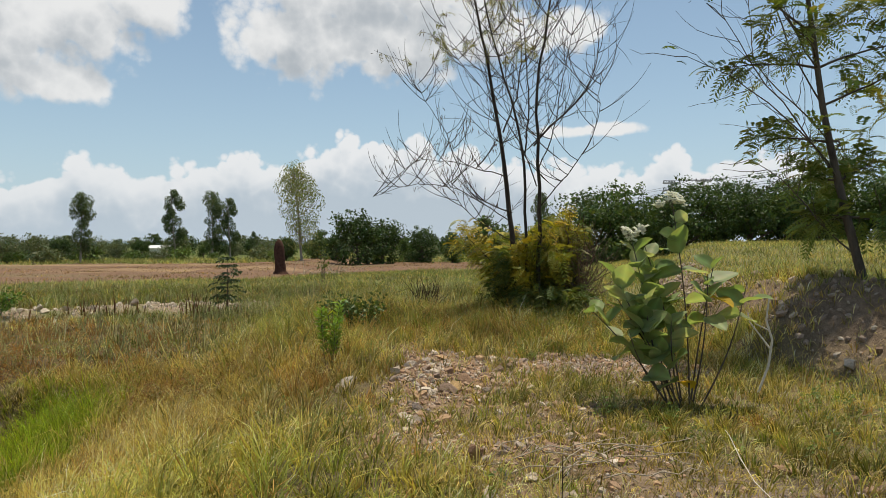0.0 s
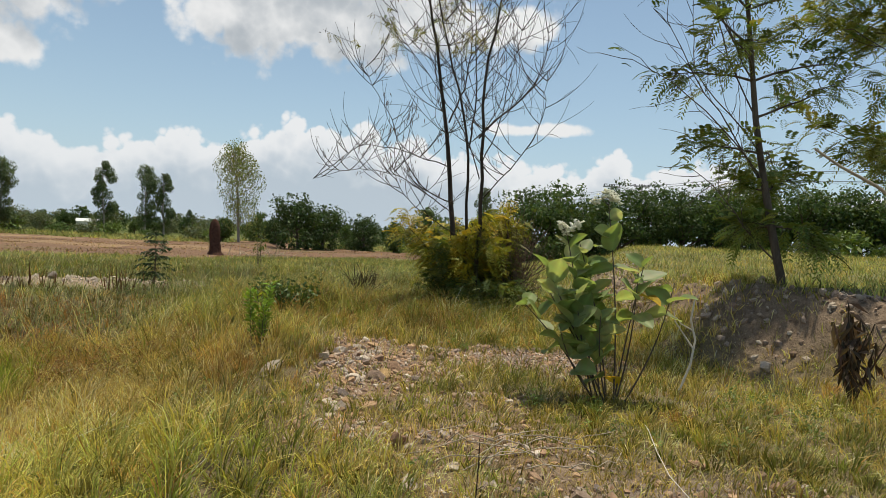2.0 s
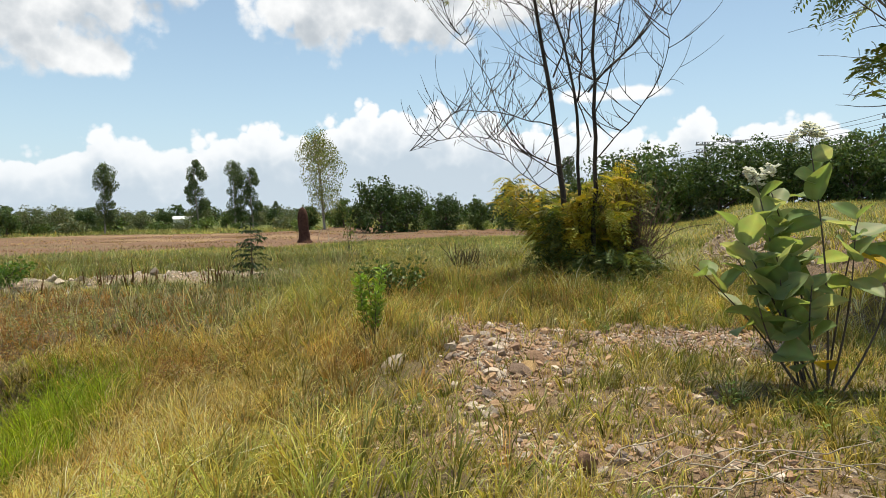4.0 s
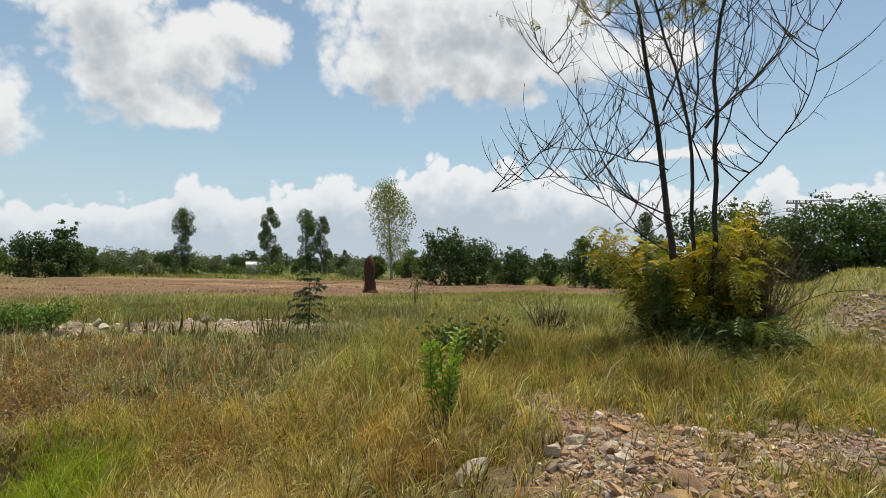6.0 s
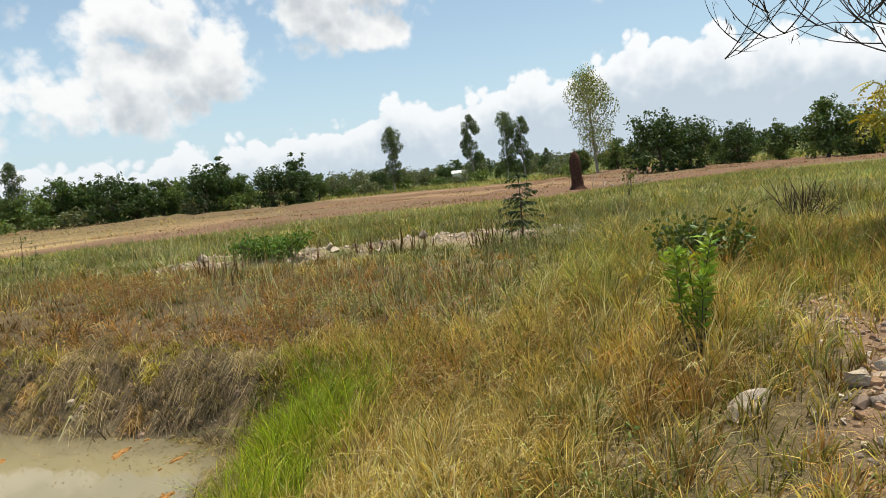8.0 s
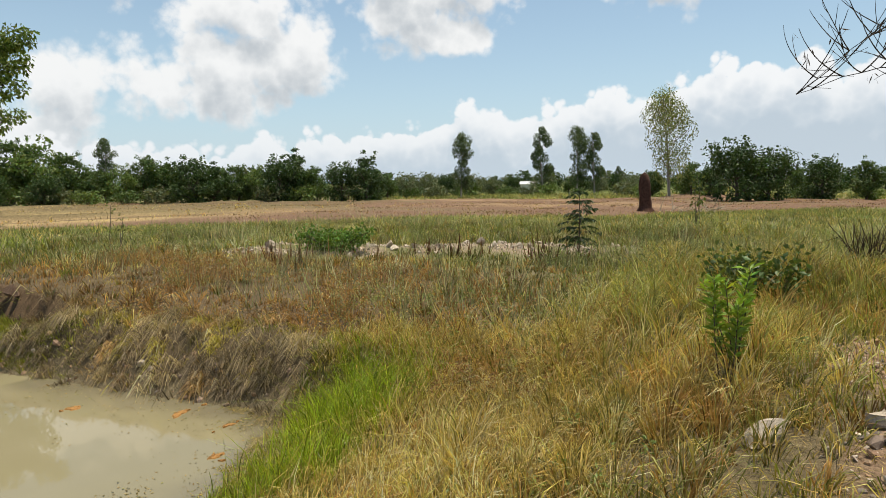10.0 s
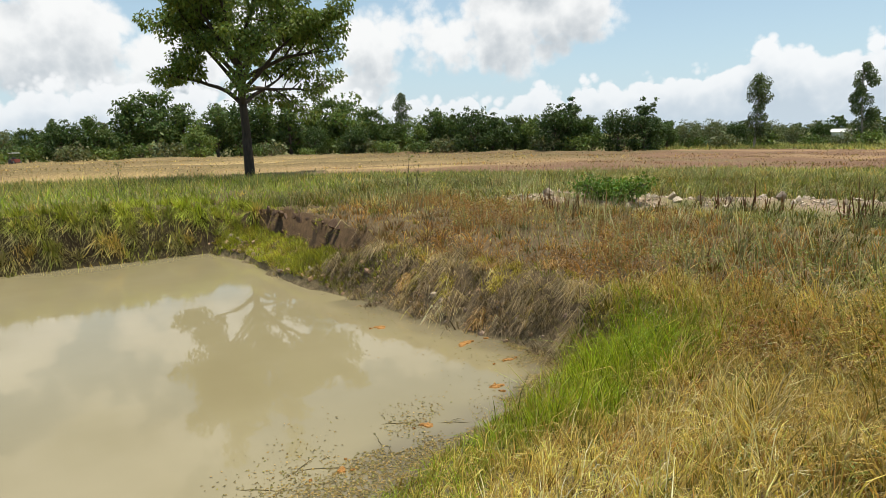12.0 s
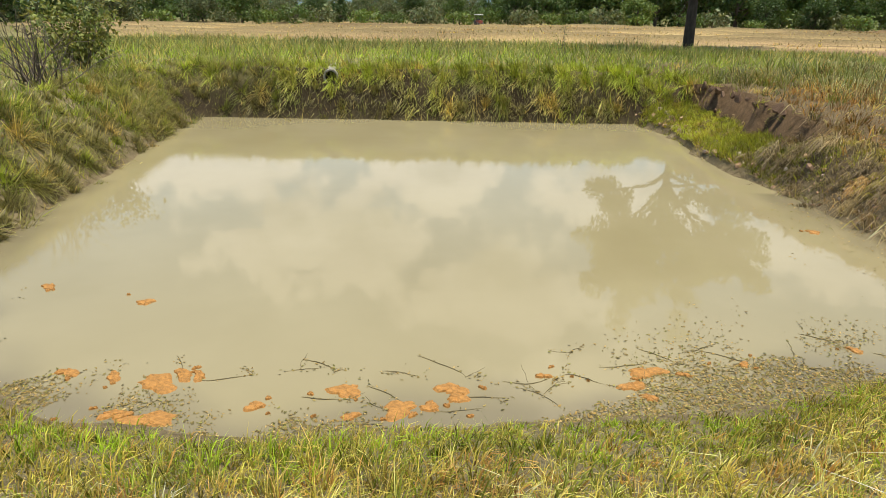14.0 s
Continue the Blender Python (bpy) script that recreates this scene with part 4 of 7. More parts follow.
def field_tree(height, width, tint, bare=0.04, n=3000, size=0.2):
    """A broad bushy tree: trunk, limbs and a crown with gaps. Returns its meshes."""
    wood = Tubes()
    trunk = stem((0, 0, -0.2), (rng.normal(0, 0.06), rng.normal(0, 0.06), 1), height * 0.55, wiggle=0.05)
    wood.add(trunk, taper(0.035 * height, 0.018 * height, len(trunk)), 7)
    limbs = Tubes()
    cs, rs = [], []
    for k in range(11):
        a = k * 2.4 + rng.uniform(0, 0.8)
        base = trunk[2 + k % 5]
        lift = rng.uniform(0.25, 1.2)
        ln = height * rng.uniform(0.22, 0.42) * (width / height + 0.55)
        br = stem(base, (math.cos(a), math.sin(a), lift), ln, (0, 0, 0.25), 0.12, 4)
        limbs.add(br, taper(0.014 * height, 0.004 * height, len(br)), 3)
        cs.append(br[-1]), rs.append(rng.uniform(0.16, 0.27) * width)
        cs.append(br[3]), rs.append(rng.uniform(0.12, 0.2) * width)
    for k in range(38):
        a, q = rng.uniform(0, 6.283), rng.uniform(0, 1) ** 0.5
        zz = height * rng.uniform(bare, 0.92)
        belly = math.sin(math.pi * min(0.92, max(0.25, 0.28 + 0.72 * (zz / height - bare) / (1.0 - bare)))) ** 0.7
        cs.append((math.cos(a) * q * width * 0.44 * belly, math.sin(a) * q * width * 0.44 * belly, zz))
        rs.append(rng.uniform(0.09, 0.17) * width)
    cs, rs = np.array(cs), np.array(rs)
    cs[:, 2] = np.minimum(cs[:, 2], height - rs * 0.8)
    for k in range(5):
        a = rng.uniform(0, 6.283)
        cs = np.append(cs, [(math.cos(a) * width * 0.22, math.sin(a) * width * 0.22, height * rng.uniform(0.88, 1.06))], axis=0)
        rs = np.append(rs, rng.uniform(0.05, 0.09) * width)
    flat = np.maximum(np.hypot(cs[:, 0], cs[:, 1]) / (width * 0.42), 1)
    cs[:, 0] /= flat
    cs[:, 1] /= flat
    return wood.mesh("trunk"), limbs.mesh("limb"), crown_leaves("crown", cs, np.stack([rs, rs, rs * 0.75], 1), n, size, tint, 0.25, 0.2, 0.4, True)


def slender_tree(height, width, tint, n=1500, size=0.22, hang=0.5, start=0.3):
    """A tall gum: a pale straight stem with clumps of hanging leaves up its length."""
    wood, limbs = Tubes(), Tubes()
    trunk = stem((0, 0, -0.2), (rng.normal(0, 0.03), rng.normal(0, 0.03), 1), height * 0.97, wiggle=0.02, k=10)
    wood.add(trunk, taper(0.016 * height, 0.004 * height, len(trunk)), 6)
    cs, rs = [], []
    for k in range(28):
        f = start + (1 - start) * ((k * 0.618) % 1)
        base = trunk[min(10, int(f * 10))]
        a = rng.uniform(0, 6.283)
        ln = width * 0.5 * rng.uniform(0.5, 1.0) * math.sin(math.pi * min(0.97, 0.15 + 0.8 * (f - start) / (1 - start))) ** 0.6
        br = stem(base, (math.cos(a), math.sin(a), 0.9), ln, (0, 0, 0.1), 0.1, 4)
        limbs.add(br, taper(0.005 * height, 0.002 * height, len(br)), 4)
        cs.append(br[-1]), rs.append(rng.uniform(0.12, 0.2) * width)
    rs = np.array(rs)
    return wood.mesh("trunk"), limbs.mesh("limb"), crown_leaves("crown", cs, np.stack([rs, rs, rs * 1.3], 1), n, size, tint, 0.25, hang)


def plant_tree(name, at, meshes, bark, label, category="tree", group="", turn=0.0, size=1.0):
    t = thing(name, at, label, category, group, turn, size)
    for part_name, me, mat in zip(("trunk", "limb", "crown"), meshes, (bark, bark, LEAF)):
        put(part_name, me, mat, t)
    return t


def build_far_trees():
    reseed(200)
    # hazy: grey-green leaf tint with the haze of distance mixed into it
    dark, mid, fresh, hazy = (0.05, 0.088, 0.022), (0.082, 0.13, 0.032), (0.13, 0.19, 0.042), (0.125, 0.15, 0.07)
    kinds = [field_tree(5, 4.6, dark, 0.03), field_tree(5, 4.2, mid, 0.03), field_tree(5, 3.4, mid, 0.05), field_tree(5, 4.4, fresh, 0.03),
             field_tree(5, 5.5, hazy, 0.02), field_tree(5, 2.8, dark, 0.03)]
    near_kinds = [field_tree(5, 4.8, (0.06, 0.10, 0.025), 0.02, 4200, 0.165), field_tree(5, 4.4, (0.09, 0.14, 0.035), 0.02, 4200, 0.165), field_tree(5, 5.2, (0.07, 0.115, 0.03), 0.02, 4200, 0.165)]
    words = ["dark green bushy tree at the edge of the field", "mid-green broad tree in a dense row", "upright leafy tree among others in a row",
             "fresh light green tree in a dense row", "dull grey-green tree in the far wood", "narrow dark green tree in a row"]
    # bearing, distance, height, kind
    row = [(129, 60, 4.0, 4), (125.5, 62, 4.2, 0), (122, 64, 3.6, 1), (118.5, 62, 4.2, 4), (115, 66, 3.7, 2), (112, 66, 3.4, 4), (109, 60, 4.3, 1),
           (106, 72, 3.0, 4), (103.3, 70, 2.9, 0), (101.2, 72, 3.0, 5), (99, 74, 3.1, 4), (96.6, 74, 3.0, 4), (94.8, 72, 3.9, 5), (93, 72, 3.0, 4), (91.5, 70, 2.9, 1), (90, 72, 3.2, 4),
           (88.5, 70, 3.2, 1), (86.4, 69, 4.0, 0), (84.2, 70, 4.3, 1), (81.8, 71, 6.0, 2), (79.5, 71, 6.8, 1), (77.6, 72, 5.9, 2), (76.6, 66, 3.6, 3), (75, 70, 5.4, 1),
           (73.2, 71, 5.8, 0), (71.2, 71, 5.8, 1), (69, 70, 6.1, 2), (66.9, 66, 3.2, 0), (66, 72, 6.4, 1), (64, 71, 6.3, 3), (63.6, 66, 3.1, 0), (61.8, 70, 5.0, 1), (60.2, 69, 3.5, 1),
           (58.4, 69, 3.9, 3), (56.6, 70, 4.8, 1), (54.8, 70, 4.4, 2), (52.9, 66, 4.7, 0), (51.3, 67, 4.0, 5), (49.4, 68, 3.9, 1), (47.9, 68, 3.7, 3), (46.0, 66, 4.7, 0), (44.6, 68, 5.4, 5),
           (43, 68, 3.7, 1), (40.6, 64, 4.1, 0), (38.1, 64, 4.9, 5), (38.4, 63, 3.9, 0), (36.6, 74, 3.1, 1), (34.9, 78, 3.2, 4), (33, 80, 3.2, 4), (31.3, 82, 3.1, 0), (29, 84, 3.0, 4), (27.2, 88, 2.6, 4)]
    row += [(25.5, 100, 3.2, 0), (23.2, 104, 2.8, 4), (20.5, 104, 2.6, 1), (18, 104, 2.8, 4), (15, 96, 3.0, 4), (10.4, 66, 3.2, 1), (9.0, 62, 3.0, 0), (13.6, 62, 2.8, 1),
           (6.9, 56, 5.1, 0), (4.6, 57, 4.4, 0), (2.6, 70, 3.1, 1), (0.9, 66, 4.1, 0), (-1.9, 62, 3.4, 2), (-5.2, 58, 4.7, 1), (-7.5, 60, 4.0, 0), (-11, 52, 4.4, 1),
           (-15.6, 40, 4.3, 0), (-18.0, 38, 4.0, 1), (-20.4, 40, 3.2, 0), (-23.2, 36, 3.3, 3), (-26.5, 38, 3.4, 0), (-28.6, 36, 3.1, 3), (-31, 38, 3.3, 0), (-33.4, 36, 3.3, 1), (-36, 38, 3.4, 0), (-38.5, 37, 3.3, 2),
           (-41, 38, 3.5, 0), (-44, 38, 3.4, 1), (-47, 38, 3.5, 0), (-50, 37, 3.4, 2)]
    for az, dist, high, k in row:
        s = high / 5.0 * (1.55 if az < -13 else 1.0)
        plant_tree("tree", polar(az, dist * (1.22 if az < -13 else 1.0), 0.55 if az < -13 else 0.15), near_kinds[k % 3] if az < -13 else kinds[k], BARK, words[k], "tree", "trees round the fields", rng.uniform(0, 6.28), s)
    scrub = [field_tree(2, 4.5, mid, 0.02, 480, 0.26), field_tree(2, 4.0, hazy, 0.02, 480, 0.26), field_tree(2, 4.2, fresh, 0.02, 480, 0.26)]
    for k in range(71):
        az = 128 - 2.6 * k + rng.normal(0, 0.5)
        dist = np.interp(az, [-40, -12, -8, 12, 20, 36, 44, 130], [42, 50, 62, 72, 92, 74, 66, 64]) + rng.normal(0, 1.5)
        s = rng.uniform(0.5, 1.0)
        plant_tree("scrub_bush", polar(az, dist, 0.1), scrub[k % 3], BARK, "low leafy scrub at the foot of the trees", "bush", "scrub below the trees", rng.uniform(0, 6.28), s)
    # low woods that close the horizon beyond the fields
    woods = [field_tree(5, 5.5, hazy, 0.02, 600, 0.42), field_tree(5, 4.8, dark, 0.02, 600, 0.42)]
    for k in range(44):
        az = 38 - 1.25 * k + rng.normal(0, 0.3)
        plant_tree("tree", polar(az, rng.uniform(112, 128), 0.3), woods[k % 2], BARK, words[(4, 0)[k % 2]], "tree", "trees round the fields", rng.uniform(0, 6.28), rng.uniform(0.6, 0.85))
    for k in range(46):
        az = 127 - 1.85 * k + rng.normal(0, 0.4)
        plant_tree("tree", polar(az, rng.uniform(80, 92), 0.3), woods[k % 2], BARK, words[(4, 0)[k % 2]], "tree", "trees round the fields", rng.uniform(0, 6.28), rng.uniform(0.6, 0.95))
    gums = [slender_tree(9, 3.2, (0.10, 0.14, 0.055), 6500, 0.17, 0.7, 0.2), slender_tree(9, 2.9, (0.095, 0.135, 0.05), 6500, 0.17, 0.7, 0.15)]
    for az, dist, high, k in [(30.0, 72, 7.7, 0), (22.75, 96, 10.6, 1), (19.8, 96, 10.4, 0), (18.3, 97, 9.6, 1), (59.5, 74, 7.2, 1), (-10.3, 60, 7.5, 1), (16.3, 110, 4.6, 1), (86.9, 78, 4.6, 1)]:
        plant_tree("gum_tree", polar(az, dist, 0.1), gums[k], PALEBARK, "tall slender gum tree with hanging grey-green leaves", "tree", "gum trees", rng.uniform(0, 6.28), high / 9)
    plant_tree("weeping_tree", polar(12.1, 60, 0.1), slender_tree(9.5, 5.4, (0.23, 0.26, 0.085), 8500, 0.135, 1.3, 0.24), PALEBARK, "airy yellow-green tree with drooping twigs over the field", "tree")


def build_shade_tree():
    """The broad tree that stands alone beyond the pond."""
    reseed(201)
    at = spot(-25.2, 11.1, 0.1)
    t = thing("shade_tree", at, "broad green tree with a dark trunk standing alone", "tree", turn=2.6)
    wood, limbs, twigs = Tubes(), Tubes(), Tubes()
    trunk = stem((0, 0, -0.1), (0.0, 0.0, 1), 5.4, wiggle=0.02, k=13)
    wood.add(trunk, taper(0.2, 0.08, len(trunk)), 12)
    cs, rs = [], []
    for k in range(18):
        a = k * 2.399 + rng.uniform(-0.25, 0.25)
        lift = 0.32 + 1.5 * ((k * 0.618) % 1)
        base = trunk[7 + k % 6]
        br = stem(base, (math.cos(a), math.sin(a), lift + 0.25), 3.7 if lift < 0.75 else 3.3 if lift < 1.2 else 2.85, (0, 0, -0.35), 0.08, 8)
        limbs.add(br, taper(0.095, 0.025, len(br)), 7)
        for q in range(6):
            b2 = br[4 + q % 5]
            w = br[-1] - br[0]
            tw = stem(b2, unit(w) * 0.7 + rng.normal(0, 0.7, 3) + np.array([0, 0, 0.25]), rng.uniform(0.9, 1.8), (0, 0, 0.0), 0.14, 5)
            twigs.add(tw, taper(0.03, 0.008, len(tw)), 5)
            cs.append(tw[-1]), rs.append(rng.uniform(0.34, 0.56))
            cs.append(tw[3]), rs.append(rng.uniform(0.28, 0.46))
        cs.append(br[-1]), rs.append(rng.uniform(0.4, 0.65))
    cs, rs = np.array(cs), np.array(rs)
    put("trunk", wood.mesh("trunk"), STEMBARK, t)
    put("limb", limbs.mesh("limb"), STEMBARK, t)
    put("twig", twigs.mesh("twig"), STEMBARK, t)
    put("crown", crown_leaves("crown", cs, np.stack([rs, rs, rs * 0.6], 1), 42000, 0.125, (0.13, 0.185, 0.036), 0.28, 0.4), LEAF, t)


def fronds(name, pos, way, length, tint, pairs=7, droop=0.5):
    """Feather leaves: a bent rachis with pairs of narrow leaflets."""
    n = len(pos)
    way = way / (np.linalg.norm(way, axis=1)[:, None] + 1e-9)
    side = np.cross(way, rng.normal(0, 0.35, (n, 3)) + np.array([0, 0, 1.0]))
    side /= np.linalg.norm(side, axis=1)[:, None] + 1e-9
    L = np.asarray(length).reshape(-1, 1) * np.ones((n, 1))
    vs = []
    down = np.array([0, 0, -1.0])
    for k in range(pairs):
        f = (k + 0.6) / pairs
        p = pos + way * L * f + down * L * droop * f * f
        for sgn in (-1, 1):
            ll = L * 0.38 * (1 - 0.55 * abs(f - 0.45))
            ww = L * 0.42 / pairs
            d = side * sgn * 0.85 + way * 0.45 + down * 0.25
            vs.append(np.stack([p, p + d * ll * 0.5 - way * ww, p + d * ll, p + d * ll * 0.5 + way * ww], 1))
    v = np.stack(vs, 1).reshape(-1, 3)
    i = np.arange(n * pairs * 2) * 4
    return mesh_np(name, v, np.stack([i, i + 1, i + 2, i + 3], 1), tint=np.repeat(tint, pairs * 2 * 4, axis=0))


def feathery_tree(name, at, label, lean, height, arms, n_leaf, tint, r=0.085):
    """A young tree with feather leaves: one leaning stem, arching arms, leaves at their ends."""
    t = thing(name, at, label, "tree")
    wood, limbs = Tubes(), Tubes()
    trunk = stem((0, 0, -0.15), lean, height, (0, 0, 0), 0.03, 12)
    wood.add(trunk, taper(r, r * 0.2, len(trunk)), 9)
    tips, ways = [], []
    for az, lift, ln, f, leafy in arms:
        a = radians(az)
        base = trunk[int(f * 12)]
        br = stem(base, (-math.sin(a), math.cos(a), lift), ln, (0, 0, 0.35 if leafy < 0.3 else -0.1), 0.11, 9)
        limbs.add(br, taper(r * (0.3 if leafy > 0.3 else 0.2), 0.004, len(br)), 6)
        for q in range(9):
            tw = stem(br[2 + q % 8], unit(br[-1] - br[0]) + rng.normal(0, 0.65, 3), ln * rng.uniform(0.16, 0.4), (0, 0, 0.3), 0.16, 5)
            limbs.add(tw, taper(0.006, 0.0025, len(tw)), 4)
            if leafy > 0.3:
                for b in (2, 3, 4, 5):
                    tips.append(tw[b]), ways.append(tw[-1] - tw[0])
        if leafy <= 0.3:
            tips.append(br[-1]), ways.append(br[-1] - br[-2])
    tips, ways = np.array(tips), np.array(ways)
    pick = rng.integers(0, len(tips), n_leaf)
    pos = tips[pick] + rng.normal(0, 0.06, (n_leaf, 3))
    way = ways[pick] / np.linalg.norm(ways[pick], axis=1)[:, None] + rng.normal(0, 0.7, (n_leaf, 3))
    put("trunk", wood.mesh("trunk"), BARK, t)
    put("limb", limbs.mesh("limb"), BARK, t)
    put("crown", fronds("crown", pos, way, rng.uniform(0.16, 0.3, n_leaf), shades(n_leaf, tint, 0.25)), LEAF, t)
    return t


def build_bank_trees():
    reseed(202)
    arms = [(95, 1.5, 2.8, 0.42, 0.05), (75, 1.5, 3.2, 0.35, 0.1), (105, 1.3, 2.8, 0.25, 0.05), (88, 1.0, 2.3, 0.15, 0.05), (100, 1.7, 2.6, 0.5, 0.1), (92, 1.4, 3.0, 0.3, 0.05),
            (110, 0.1, 0.4, 0.24, 1), (75, 0.1, 0.45, 0.26, 1), (20, 0.2, 0.6, 0.24, 1), (-70, 0.2, 0.7, 0.25, 1), (-110, 0.1, 0.7, 0.24, 1), (-20, 0.2, 0.7, 0.28, 1),
            (-60, 0.3, 1.3, 0.36, 1), (-90, 0.5, 1.5, 0.45, 1), (90, 0.3, 1.0, 0.38, 1), (140, 0.5, 1.2, 0.5, 1), (70, 0.5, 1.2, 0.5, 1), (-30, 0.6, 1.4, 0.6, 1), (-110, 0.4, 1.6, 0.58, 1), (80, 0.7, 1.5, 0.64, 1), (100, 0.6, 1.9, 0.74, 1),
            (-80, 0.6, 1.7, 0.72, 1), (170, 0.5, 1.3, 0.7, 1), (30, 0.8, 1.5, 0.8, 1), (-100, 0.8, 1.6, 0.86, 1), (90, 1.0, 1.8, 0.86, 1), (0, 1, 1.2, 0.95, 1), (115, 0.9, 1.5, 0.9, 1)]
    feathery_tree("feathery_tree", spot(5.5, 9.0, 0.05), "young feathery-leaved tree on the rubble bank", (-0.24, 0.17, 1), 6.2, arms, 1800, (0.17, 0.215, 0.045), 0.062)
    arms2 = [(90, 0.5, 2.4, 0.5, 1), (110, 0.6, 2.6, 0.6, 1), (70, 0.6, 2.4, 0.65, 1), (85, 0.8, 2.2, 0.75, 1), (130, 0.5, 2.0, 0.7, 1), (40, 0.6, 2.0, 0.7, 1), (-90, 0.6, 2, 0.6, 1), (0, 0.7, 2, 0.8, 1), (180, 0.6, 2, 0.8, 1),
             (95, 0.2, 2.2, 0.4, 1), (75, 0.3, 2.2, 0.36, 1)]
    feathery_tree("feathery_tree", spot(8.6, 9.4, 0.05), "leaning feathery-leaved tree with yellowing foliage", (-0.05, -0.05, 1), 5.6, arms2, 2900, (0.24, 0.265, 0.055), 0.056)
    # a bleached dead branch that hangs out from it
    b = Tubes()
    line = np.array([(3.76, 6.16, 2.4), (4.02, 6.15, 2.23), (4.34, 6.13, 2.04), (4.84, 6.1, 1.77), (5.4, 6.1, 1.45), (6.0, 6.1, 1.1), (6.8, 6.2, 0.5)]) + rng.normal(0, 0.012, (7, 3))
    b.add(line, taper(0.011, 0.024, 7), 7)
    tagged(put("dead_branch", b.mesh("dead_branch"), DRYWOOD), "long bleached bare branch leaning over the bank", "branch")


def rod(knots, k=18, wiggle=0.009):
    """A smooth wavering line through a few knots (sideways, height), with a little depth of its own."""
    knots = np.array(knots, float)
    f = np.concatenate([[0], np.cumsum(np.hypot(*np.diff(knots, axis=0).T))])
    g = np.linspace(0, f[-1], k)
    x, z = np.interp(g, f, knots[:, 0]), np.interp(g, f, knots[:, 1])
    for _ in range(3):
        x[1:-1], z[1:-1] = (x[:-2] + 2 * x[1:-1] + x[2:]) / 4, (z[:-2] + 2 * z[1:-1] + z[2:]) / 4
    y = np.cumsum(rng.normal(0, 0.05, k)) + np.linspace(0, 1, k) * rng.normal(0, 0.5)
    line = np.stack([x, y - y[0], z], 1)
    line[1:] += rng.normal(0, wiggle, (k - 1, 3))
    return line


